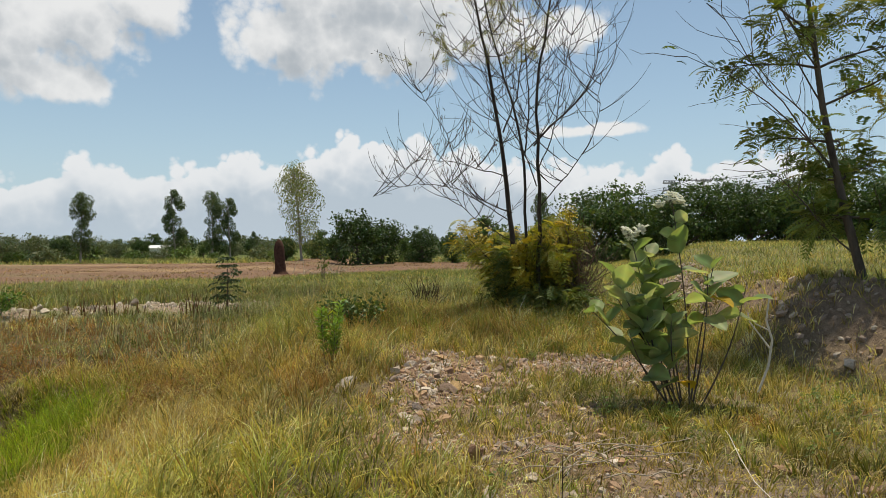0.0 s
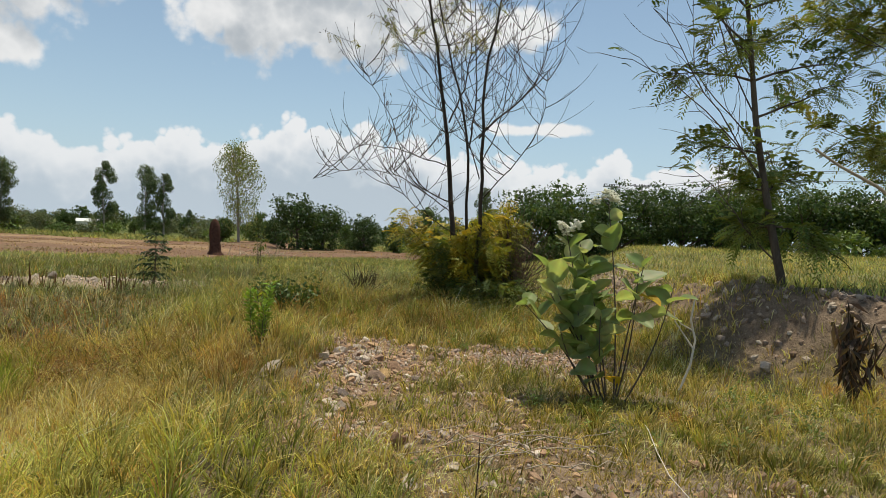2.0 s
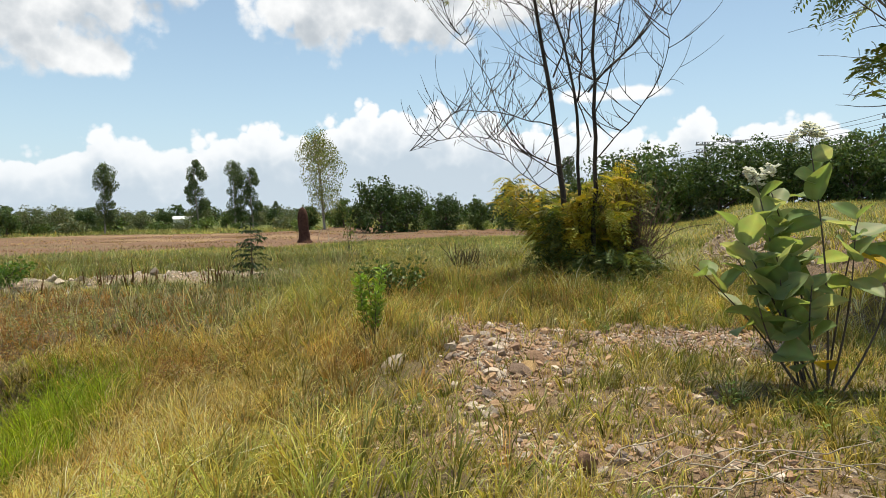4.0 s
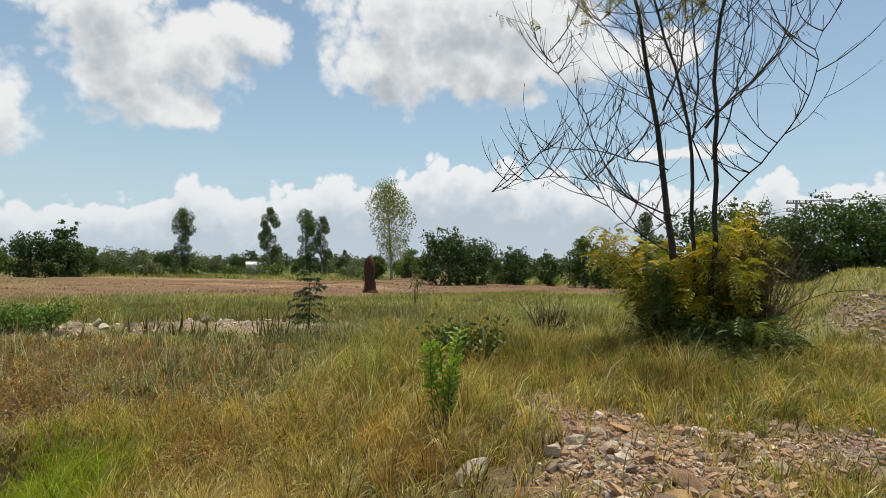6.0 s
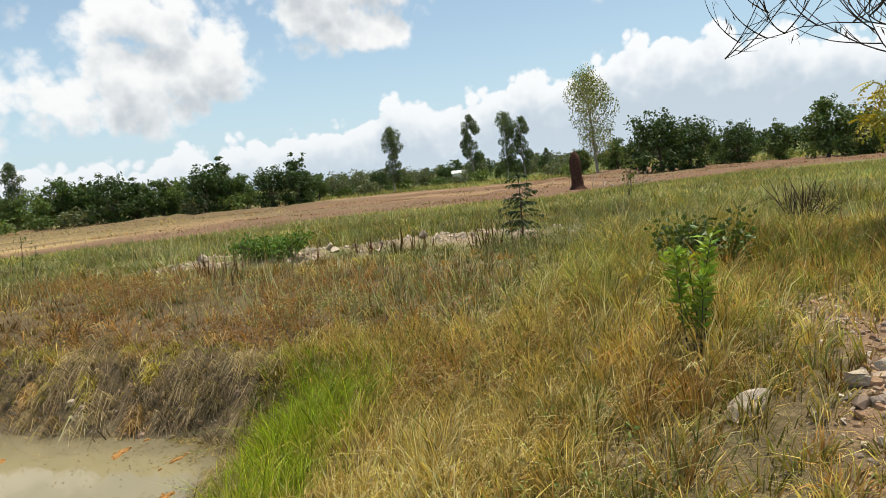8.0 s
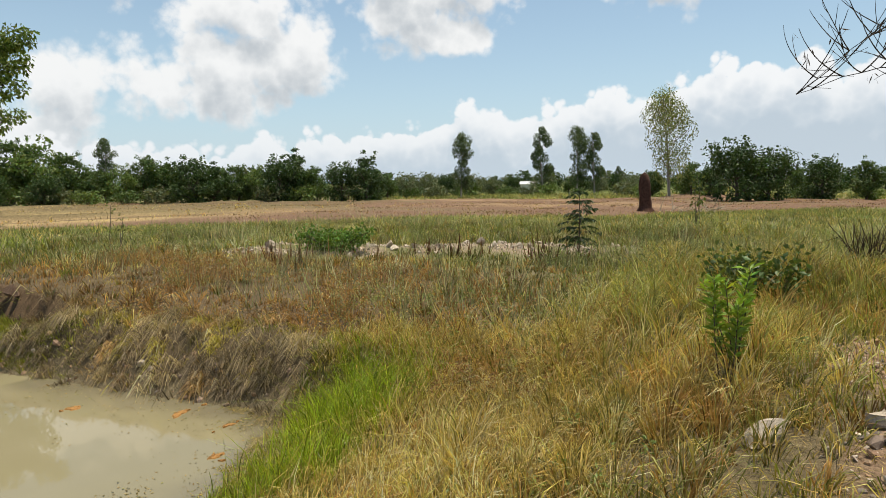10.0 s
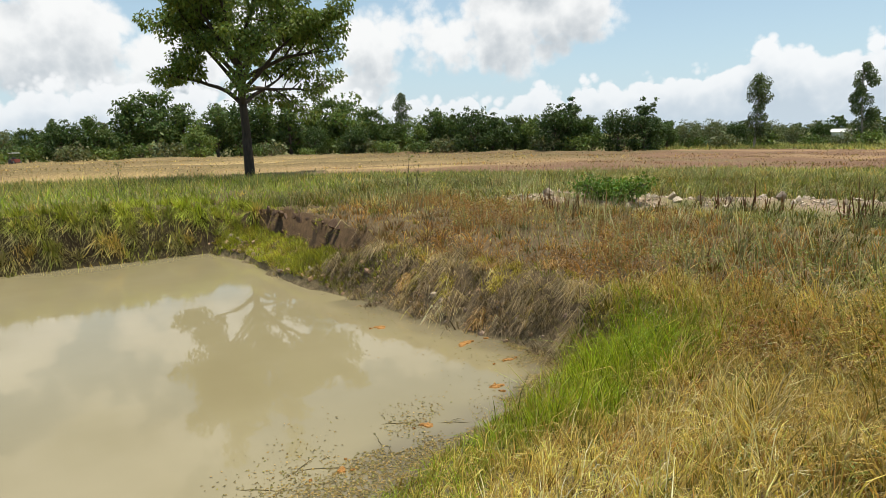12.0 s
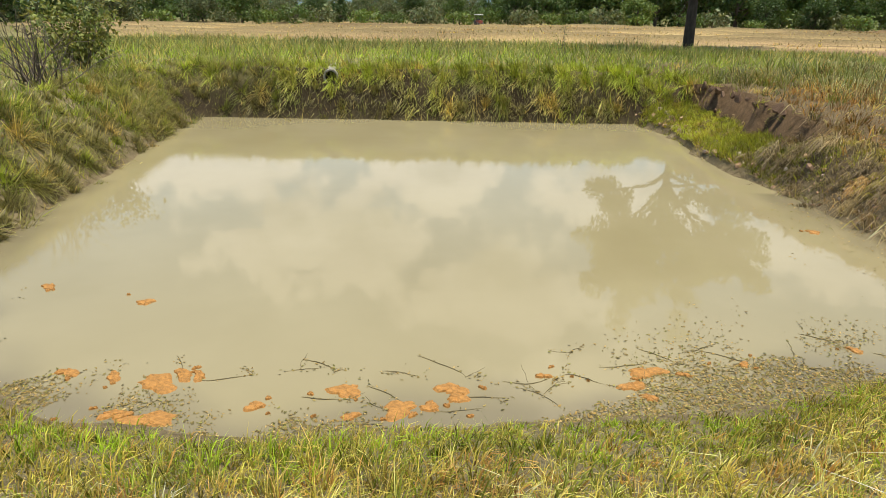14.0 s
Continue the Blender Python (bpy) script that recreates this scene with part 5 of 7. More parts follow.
def build_bare_tree():
    reseed(203)
    t = thing("bare_tree", spot(1.42, 12.55, 0.2), "nearly leafless many-stemmed tree with dry seed pods", "tree")
    pods_p, pods_w, leaf_p, leaf_w = [], [], [], []
    twigs = Tubes()
    # upright stems and their forks, thick to thin
    stems = [(0.062, 0.012, [(-0.05, 0), (-0.2, 2.1), (-0.38, 3.6), (-0.6, 4.85), (-0.86, 6.1), (-1.05, 7.3)]),
             (0.036, 0.009, [(0.1, 0), (0.05, 2.0), (0.03, 3.3), (-0.15, 4.1), (-0.5, 5.0), (-0.8, 6.4), (-0.9, 7.1)]),
             (0.045, 0.009, [(0.28, 0), (0.27, 2.4), (0.2, 3.4), (0.12, 4.2), (0.26, 5.1), (0.43, 6.1), (0.5, 7.2)]),
             (0.026, 0.007, [(0.2, 3.35), (0.4, 3.65), (0.83, 4.0), (1.3, 4.5), (1.56, 5.3), (1.62, 6.0)]),
             (0.022, 0.007, [(0.03, 3.2), (0.15, 4.4), (0.05, 5.6), (0.1, 6.8)]),
             (0.022, 0.006, [(-0.38, 3.6), (-0.05, 4.4), (0.05, 5.4), (-0.1, 6.6)]),
             (0.020, 0.006, [(0.3, 2.2), (0.7, 2.75), (1.0, 3.2), (1.12, 3.75), (1.0, 4.25)]),
             (0.022, 0.006, [(-0.2, 2.1), (-0.73, 2.25), (-1.2, 2.9), (-1.45, 3.7), (-1.9, 4.3), (-2.0, 4.6)]),
             (0.018, 0.005, [(-0.3, 2.75), (-0.9, 2.95), (-1.4, 3.1), (-2.05, 3.15), (-2.6, 2.7)]),
             (0.018, 0.005, [(-0.2, 1.9), (-0.8, 2.25), (-1.3, 2.55), (-2.1, 2.6), (-2.75, 2.35)]),
             (0.016, 0.005, [(-0.1, 1.5), (-0.8, 1.9), (-1.25, 2.2), (-1.4, 2.9), (-1.25, 3.5)]),
             (0.020, 0.006, [(0.25, 2.6), (0.05, 3.3), (-0.3, 3.9), (-0.75, 4.6), (-1.3, 5.2), (-1.5, 6.0)]),
             (0.020, 0.006, [(0.28, 2.9), (0.6, 3.6), (0.75, 4.5), (1.0, 5.5), (1.1, 6.4)])]
    for k, (r0, r1, knots) in enumerate(stems):
        w = Tubes()
        line = rod(knots)
        thin = 1.0 if k < 3 else 0.75 if k < 6 else 0.6
        w.add(line, taper(r0 * thin, r1 * thin, len(line)), 7)
        put("stem", w.mesh("stem"), STEMBARK, t)
        low = 8 if k < 3 else 3
        for q in range(28 if k < 3 else 15):
            i = int(rng.integers(low, 18))
            side = rng.choice((-1, 1))
            ln = rng.uniform(0.8, 1.9) * (1.0 if k < 7 else 0.7)
            # shoots leave outwards, then bow up and back over the crown
            br = stem(line[i], (side * rng.uniform(0.5, 1.1), rng.normal(0, 0.5), rng.uniform(0.25, 0.9)), ln, (-side * rng.uniform(0.0, 0.9), 0, rng.uniform(0.3, 1.0)), 0.028, 10)
            twigs.add(br, taper(0.008, 0.003, len(br)), 4)
            for r in range(int(rng.integers(1, 4))):
                tw = stem(br[2 + 2 * r], unit(br[-1] - br[0]) + rng.normal(0, 0.45, 3), ln * rng.uniform(0.25, 0.55), (0, 0, rng.uniform(-0.5, 0.6)), 0.04, 6)
                twigs.add(tw, taper(0.0055, 0.0025, len(tw)), 3)
                if rng.uniform() < 0.22:
                    for _ in range(rng.integers(2, 7)):
                        pods_p.append(tw[-1] + rng.normal(0, 0.04, 3)), pods_w.append(np.array([0, 0, -1]) + rng.normal(0, 0.4, 3))
                if tw[-1][2] > 5.2 and tw[-1][0] < 0.4 and rng.uniform() < 0.7:
                    for _ in range(5):
                        leaf_p.append(tw[rng.integers(2, 6)]), leaf_w.append(rng.normal(0, 0.6, 3) + np.array([0, 0, -0.4]))
    put("twig", twigs.mesh("twig"), STEMBARK, t)
    n = len(pods_p)
    put("seed_pod", leaf_mesh("seed_pod", np.array(pods_p), np.array(pods_w), rng.uniform(0.09, 0.16, n), 0.016, shades(n, (0.1, 0.07, 0.035), 0.25), 0.0), POD, t, "brown dry pods in hanging bunches")["kind"] = "stuff"
    n = len(leaf_p)
    put("leaf", fronds("leaf", np.array(leaf_p), np.array(leaf_w), rng.uniform(0.11, 0.2, n), shades(n, (0.24, 0.23, 0.05), 0.25)), LEAF, t, "few yellow-green leaves at the top")


def feather_bush(name, at, label, size, n, tints, stems=26, low=0.3, leaf=0.16):
    """A bush of feather leaves in clumps along arching stems; size: half width, half depth, height."""
    t = thing(name, at, label, "bush")
    w = Tubes()
    pos, way, tint = [], [], []
    per = max(1, n // (stems * 6))
    for k in range(stems):
        a = k * 2.4 + rng.uniform(-0.4, 0.4)
        q = rng.uniform(0.25, 1) ** 0.6
        end = np.array([math.cos(a) * size[0] * q, math.sin(a) * size[1] * q, size[2] * (rng.uniform(0.5, 1.0) if q < 0.75 else rng.uniform(low, 0.85))])
        line = stem((rng.normal(0, 0.18), rng.normal(0, 0.12), -0.05), end + np.array([0, 0, 0.35]), np.linalg.norm(end) * 1.03, (math.cos(a) * 0.4, math.sin(a) * 0.4, -0.5), 0.06, 9)
        w.add(line, taper(0.014, 0.004, len(line)), 5)
        base = np.array(tints[k % len(tints)])
        for b in range(4, 10):
            clump = line[b] + rng.normal(0, 0.07, 3)
            for _ in range(per):
                pos.append(clump + rng.normal(0, 0.10, 3) * (1, 1, 0.75)), way.append(rng.normal(0, 0.7, 3) + np.array([math.cos(a), math.sin(a), 0.1]) * 0.6)
            tint.append(shades(per, base * rng.uniform(0.75, 1.2), 0.25))
    pos = np.array(pos)
    pos[:, 2] = np.abs(pos[:, 2]) + 0.03
    put("stem", w.mesh("stem"), STEMBARK, t)
    put("foliage", fronds("foliage", pos, np.array(way), rng.uniform(0.7, 1.4, len(pos)) * leaf, np.concatenate(tint), 6), LEAF, t)
    return t


def leafy_bush(name, at, label, size, n, leaf, tint, stems=14, category="bush", blob=None):
    t = thing(name, at, label, category)
    w = Tubes()
    cs, rs = [], []
    for k in range(stems):
        a, q = rng.uniform(0, 6.283), rng.uniform(0.1, 1)
        end = np.array([math.cos(a) * size[0] * q, math.sin(a) * size[1] * q, size[2] * rng.uniform(0.5, 1.0)])
        line = stem((rng.normal(0, 0.04), rng.normal(0, 0.04), -0.04), end, np.linalg.norm(end), (0, 0, 0.1), 0.08, 6)
        w.add(line, taper(0.010, 0.004, len(line)), 5)
        for b in (3, 5, 6):
            cs.append(line[b]), rs.append(blob or 0.22 * size[2] + 0.05)
    put("stem", w.mesh("stem"), BARK, t)
    rs = np.array(rs)
    me = crown_leaves("foliage", cs, rs, n, leaf, tint, 0.28)
    put("foliage", me, LEAF, t)
    return t


def tiered_sapling():
    t = thing("sapling", spot(-4.94, 15.06), "small dark sapling with tiers of drooping leaves", "young tree")
    w = Tubes()
    line = stem((0, 0, -0.05), (0.0, 0, 1), 1.36, wiggle=0.008, k=16)
    w.add(line, taper(0.022, 0.005, len(line)), 6)
    pos, way = [], []
    for tier in range(8):
        for k in range(5):
            f = min(0.97, 0.22 + 0.1 * tier + rng.normal(0, 0.04))
            a = k * 1.047 + tier * 0.5 + rng.normal(0, 0.15)
            br = stem(line[int(f * 16)], (math.cos(a), math.sin(a), 0.55), (0.50 - 0.42 * (f - 0.2)) * rng.uniform(0.8, 1.1), (0, 0, -0.9), 0.03, 7)
            w.add(br, taper(0.005, 0.002, len(br)), 4)
            for b in range(2, 8):
                for side in (-1, 1):
                    pos.append(br[b] + rng.normal(0, 0.008, 3)), way.append(np.array([-math.sin(a) * side + 0.5 * math.cos(a), math.cos(a) * side + 0.5 * math.sin(a), -0.55]) + rng.normal(0, 0.2, 3))
    put("stem", w.mesh("stem"), BARK, t)
    n = len(pos)
    put("foliage", leaf_mesh("foliage", np.array(pos), np.array(way), rng.uniform(0.08, 0.13, n), 0.038, shades(n, (0.035, 0.06, 0.018), 0.25)), LEAF, t)


def build_milkweed():
    """The tall shrub with broad waxy leaves and cream flower heads beside the gravel."""
    reseed(204)
    root = spot(2.05, 6.4)
    t = thing("milkweed_shrub", root, "tall shrub with broad waxy leaves and cream flowers", "shrub")

    def big_leaf(name, tint, curl):
        L = 8
        vs, tints = [], []
        for i in range(L + 1):
            f = i / L
            wd = 0.35 * math.sin(math.pi * min(1, f ** 0.85 * 0.97 + 0.03)) ** 0.75 + 0.004
            z = -curl * f * f
            for sgn in (-1, -0.5, 0, 0.5, 1):
                vs.append((sgn * wd, f, z + 0.10 * abs(sgn) * wd / 0.3 + 0.015 * math.sin(9 * f + 2 * sgn)))
                vein = 1.35 if sgn == 0 else 1.0
                tints.append(tuple(c * vein * (0.92 + 0.16 * rng.uniform()) for c in tint))
        q = [(i * 5 + j, i * 5 + j + 1, (i + 1) * 5 + j + 1, (i + 1) * 5 + j) for i in range(L) for j in range(4)]
        me = mesh_np(name, vs, q, tint=np.array(tints), smooth=True)
        me.materials.append(WAXY)
        return me

    green = [big_leaf("leaf", (0.275, 0.345, 0.155), 0.10), big_leaf("leaf", (0.225, 0.295, 0.115), 0.3), big_leaf("leaf", (0.34, 0.395, 0.22), 0.02), big_leaf("leaf", (0.185, 0.25, 0.095), 0.2)]
    yellow = big_leaf("leaf", (0.50, 0.33, 0.03), 0.35)
    # stems: foot, top, share of its length that bears leaves
    stems = [((0.08, 0.0), (-0.06, 0.05, 1.80), 0.32), ((-0.05, 0.05), (-0.45, 0.0, 1.50), 0.62), ((0, -0.05), (-0.68, -0.1, 1.28), 0.62), ((0.1, 0.02), (0.22, -0.05, 1.2), 0.35), ((0.16, 0.0), (0.62, 0.05, 1.12), 0.28),
             ((-0.1, 0), (-0.40, -0.2, 1.0), 0.75), ((0, 0.1), (-0.22, 0.25, 1.42), 0.6), ((-0.08, 0.02), (-0.85, 0.1, 0.92), 0.5), ((0.0, -0.06), (-0.18, -0.25, 0.85), 0.75), ((-0.06, -0.04), (-0.55, -0.25, 0.72), 0.6), ((0.04, 0.06), (-0.3, 0.1, 1.45), 0.5), ((-0.04, 0.0), (-0.62, 0.05, 1.05), 0.6), ((0.1, 0.05), (0.35, 0.1, 1.35), 0.3)]
    for k, ((fx, fy), top, share) in enumerate(stems):
        w = Tubes()
        foot = np.array([fx, fy, -0.05])
        top = np.array(top)
        bow = np.array([rng.normal(0, 0.05), rng.normal(0, 0.05), 0])
        fs = np.linspace(0, 1, 11)[:, None]
        line = foot + (top - foot) * fs + bow * np.sin(np.pi * fs)
        w.add(line, taper(0.009, 0.004, 11), 7)
        if k in (0, 1):
            for c in range(5):
                w.add(np.array([top, top + np.array([rng.normal(-0.02, 0.03), rng.normal(0, 0.02), 0.05]), top + np.array([rng.normal(-0.02, 0.05), rng.normal(0, 0.04), 0.08])]), (0.003, 0.002, 0.0015), 4)
        put("stem", w.mesh("stem"), BARK, t)
        n = max(3, int(share * np.linalg.norm(top - foot) / 0.125))
        spin = rng.uniform(0, 3.14)
        for i in range(n):
            f = 0.96 - share * (i + 0.3) / n
            p = foot + (top - foot) * f + bow * math.sin(math.pi * f)
            spin += 1.57 + rng.normal(0, 0.25)
            for half in (0, math.pi):
                if rng.uniform() < 0.08:
                    continue
                old = i >= n - 1 and rng.uniform() < 0.16
                ob = put("leaf", yellow if old else green[rng.integers(0, 4)], WAXY, t, "yellowed leaf" if old else "")
                s = rng.uniform(0.21, 0.32) * (0.7 if i == 0 else 1)
                up = rng.uniform(0.3, 1.25) if i < n - 1 else rng.uniform(-0.3, 0.5)
                ob.location = p
                ob.rotation_euler = Euler((up, rng.normal(0, 0.5), spin + half), "XYZ")
                ob.scale = (s, s, s)
        if k in (0, 1):
            for c in range(4):
                b = bmesh.new()
                for _ in range(30):
                    o = Vector(rng.normal(0, 0.018, 3))
                    for arm in range(5):
                        a = arm * 1.2566
                        e = Vector((math.cos(a), math.sin(a), 0.4)) * 0.021
                        s = Vector((-math.sin(a), math.cos(a), 0)) * 0.009
                        vs = [b.verts.new(o), b.verts.new(o + e * 0.6 + s), b.verts.new(o + e), b.verts.new(o + e * 0.6 - s)]
                        b.faces.new(vs)
                    bmesh.ops.create_icosphere(b, subdivisions=1, radius=0.009, matrix=Matrix.Translation(o + Vector((0, 0, 0.006))))
                me = bpy.data.meshes.new("flower_head")
                b.to_mesh(me)
                me.color_attributes.new("tint", "FLOAT_COLOR", "POINT").data.foreach_set("color", np.tile((0.82, 0.82, 0.73, 1.0), len(me.vertices)).astype(np.float32))
                b.free()
                ob = put("flower_head", me, PETAL, t, "cluster of small cream flowers")
                ob["kind"] = "stuff"
                ob.location = top + np.array([rng.normal(-0.02, 0.05), rng.normal(0, 0.04), 0.03 + 0.025 * c])
                ob.scale = (1.1, 1.1, 1.3)


# ---- stones ----
def rock_shape(seed, flat=0.7):
    r = np.random.default_rng(seed)
    b = bmesh.new()
    bmesh.ops.create_icosphere(b, subdivisions=2, radius=1.0)
    cuts = [(unit(r.normal(0, 1, 3)), r.uniform(0.3, 0.62)) for _ in range(13)]
    v = np.array([p.co for p in b.verts])
    for nrm, lim in cuts:
        over = (v @ nrm - lim).clip(0)
        v = v - over[:, None] * nrm
    v *= np.array([1.0, r.uniform(0.65, 0.95), flat * r.uniform(0.8, 1.1)])
    v += r.normal(0, 0.02, v.shape)
    tri = np.array([[q.index for q in f.verts] for f in b.faces])
    b.free()
    return v, tri


def small_rock(seed):
    r = np.random.default_rng(seed)
    b = bmesh.new()
    bmesh.ops.create_icosphere(b, subdivisions=1, radius=1.0)
    v = np.array([p.co for p in b.verts]) * r.uniform(0.65, 1.15, (len(b.verts), 1)) * np.array([1, r.uniform(0.6, 1), r.uniform(0.6, 0.95)])
    tri = np.array([[q.index for q in f.verts] for f in b.faces])
    b.free()
    keep = tri
    return v, keep


def build_gravel():
    reseed(205)
    shapes = [small_rock(s) for s in range(8)]

    def strew(name, label, n, box, density, size, big):
        x, y = scatter(n, box, density)
        k = len(x)
        s = size * rng.lognormal(0, 0.5, k).clip(0.4, big)
        z = land(x, y) + s * 0.12
        which = rng.integers(0, 8, k)
        V, T, off = [], [], 0
        for w in range(8):
            sel = np.where(which == w)[0]
            v, tri = shapes[w]
            a = rng.uniform(0, 6.283, len(sel))
            c, sn = np.cos(a)[:, None], np.sin(a)[:, None]
            vx, vy = v[None, :, 0] * c - v[None, :, 1] * sn, v[None, :, 0] * sn + v[None, :, 1] * c
            tilt = rng.normal(0, 0.4, (len(sel), 1))
            vz = v[None, :, 2] * np.cos(tilt) + vx * np.sin(tilt)
            ss = s[sel][:, None]
            V.append(np.stack([x[sel][:, None] + vx * ss, y[sel][:, None] + vy * ss, z[sel][:, None] + vz * ss], -1).reshape(-1, 3))
            T.append((tri[None] + off + (np.arange(len(sel)) * len(v))[:, None, None]).reshape(-1, 3))
            off += len(sel) * len(v)
        return tagged(put(name, mesh_np(name, np.concatenate(V), None, np.concatenate(T)), {"rubble": RUBBLE, "chalk_rubble": PALEROCK}.get(name, ROCK)), label, "gravel", kind="stuff")

    strew("gravel", "loose tan and grey gravel on bare ground", 85000, (-2, 5, 1.8, 11), lambda x, y: zone_masks(x, y)[3] * (0.25 + 0.75 * smooth(-0.3, 0.7, waves(x, y, 2.3, 56))), 0.0185, 4.5)
    strew("rubble", "grey-brown stone rubble on the bank", 30000, (1.5, 9, 5, 22), lambda x, y: zone_masks(x, y)[5] * (0.3 + 0.7 * smooth(-0.3, 0.5, waves(x, y, 1.3, 55))), 0.036, 4.5)
    strew("chalk_rubble", "pale chalky rubble on the bare strip of meadow", 7000, (-12.5, -3.5, 11.5, 17.8), lambda x, y: pale_strip(x, y) * smooth(-0.4, 0.6, waves(x, y, 2.4, 32)) * 0.8, 0.026, 4.0)
    strew("bank_pebbles", "small stones along the water's edge", 3000, (-15, -4.5, 6.8, 9.4), lambda x, y: (pond_distance(x, y) > 0.02) * (pond_distance(x, y) < 0.45) * 0.9, 0.025, 3.0)

    meshes = []
    for s in range(7):
        v, tri = rock_shape(s + 20, 0.85)
        meshes.append((mesh_np("stone", v, None, tri), 0))
    pale = []
    for s in range(4):
        v, tri = rock_shape(s + 50, 0.6)
        pale.append((mesh_np("stone", v, None, tri), 0))
    v, tri = rock_shape(71, 0.8)
    v2, tri2 = rock_shape(64, 0.6)
    ochre = mesh_np("stone", v2, None, tri2)
    ochre.materials.append(OCHRE)
    slate = mesh_np("stone", v, None, tri)
    slate.materials.append(DARKROCK)
    for me, _ in meshes:
        me.materials.append(ROCK)
    for me, _ in pale:
        me.materials.append(PALEROCK)

    def stone(x, y, s, light=False, label=""):
        me = ochre if light is None else (pale if light else meshes)[rng.integers(0, 4 if light else 7)][0]
        ob = new("stone", me)
        p = spot(x, y)
        ob.location, ob.scale = (p[0], p[1], p[2] + s * (0.28 if s > 0.11 else 0.18)), (s, s, s * 0.85)
        ob.rotation_euler = (rng.normal(0, 0.2), rng.normal(0, 0.2), rng.uniform(0, 6.28))
        tagged(ob, label or ("pale angular stone on the ground" if light else "weathered brown stone lying in gravel"), "stone", "loose stones")

    for x, y, s in [(0.86, 7.72, 0.075), (0.12, 5.82, 0.10), (0.44, 4.57, 0.07), (0.58, 3.47, 0.09), (1.0, 2.9, 0.09), (1.5, 3.5, 0.06), (0.3, 5.0, 0.06), (0.17, 4.3, 0.10), (0.55, 3.1, 0.07), (-0.62, 6.15, 0.06)]:
        stone(x, y, s, True)
    stone(-0.27, 3.64, 0.19, True, "large pale stone beside broken dark rock")
    stone(4.6, 7.95, 0.22, True, "whitish block of stone below the rubble bank")
    stone(-0.62, 7.7, 0.17, True, "flat pale stone at the gravel's edge")
    stone(-0.445, 7.79, 0.12, True, "round whitish stone on the heap of gravel")
    stone(-0.3, 6.83, 0.12, True, "whitish stone on the heap of gravel")
    stone(-1.15, 7.5, 0.19, True, "grey-white stone in dry grass")
    stone(-0.1, 8.2, 0.12, False, "round brown stone on the heap of gravel")
    stone(-0.23, 7.66, 0.10, False, "pinkish stone on the heap of gravel")
    stone(0.0, 6.9, 0.17, None, "large yellow-brown stone on the heap of gravel")
    for x, y, s in [(-10.82, 12.88, 0.3), (-8.38, 13.74, 0.2), (-7.05, 15.08, 0.22), (-8.0, 14.0, 0.15), (-7.6, 14.4, 0.17), (-8.15, 13.6, 0.14), (-8.6, 13.5, 0.12), (-6.8, 15.2, 0.15), (-7.9, 14.3, 0.1), (-6.2, 15.6, 0.12), (-9.0, 13.3, 0.10), (-9.6, 13.1, 0.12), (-6.4, 15.5, 0.13), (-5.9, 15.7, 0.12), (-7.4, 13.9, 0.1), (-8.7, 12.9, 0.1), (-10.0, 12.6, 0.11), (-14.6, 7.3, 0.12), (-14.3, 7.35, 0.09)]:
        stone(x, y, s, True, "chalky white stone on the meadow")
    for _ in range(150):
        x, y = rng.normal(-0.05, 0.6), rng.uniform(4.8, 9.6)
        if zone_masks(np.array([x]), np.array([y]))[3][0] > 0.4:
            stone(x, y, min(0.13, 0.047 * rng.lognormal(0, 0.5)), rng.uniform() < 0.25)
    for x, y, s in [(-0.08, 3.83, 0.12), (0.04, 3.8, 0.10), (0.1, 3.93, 0.07), (0.26, 4.6, 0.08), (0.5, 4.1, 0.07), (0.9, 3.6, 0.06)]:
        ob = new("stone", slate)
        p = spot(x, y)
        ob.location, ob.scale, ob.rotation_euler = (p[0], p[1], p[2] + s * 0.2), (s, s * 0.8, s * 0.8), (rng.normal(0, 0.3), rng.normal(0, 0.3), rng.uniform(0, 6.28))
        tagged(ob, "dark grey broken rock beside a pale stone", "stone", "loose stones")
    for _ in range(85):
        x, y = rng.normal(1.25, 0.75), rng.uniform(2.2, 4.9)
        stone(x, y, min(0.055, 0.03 * rng.lognormal(0, 0.5)), rng.uniform() < 0.45)
    made = 0
    while made < 36:
        x, y = rng.uniform(2.5, 8.5), rng.uniform(6, 18)
        if zone_masks(np.array([x]), np.array([y]))[5][0] > 0.5:
            stone(x, y, rng.uniform(0.04, 0.12), rng.uniform() < 0.25, "angular stone on the rubble bank")
            made += 1


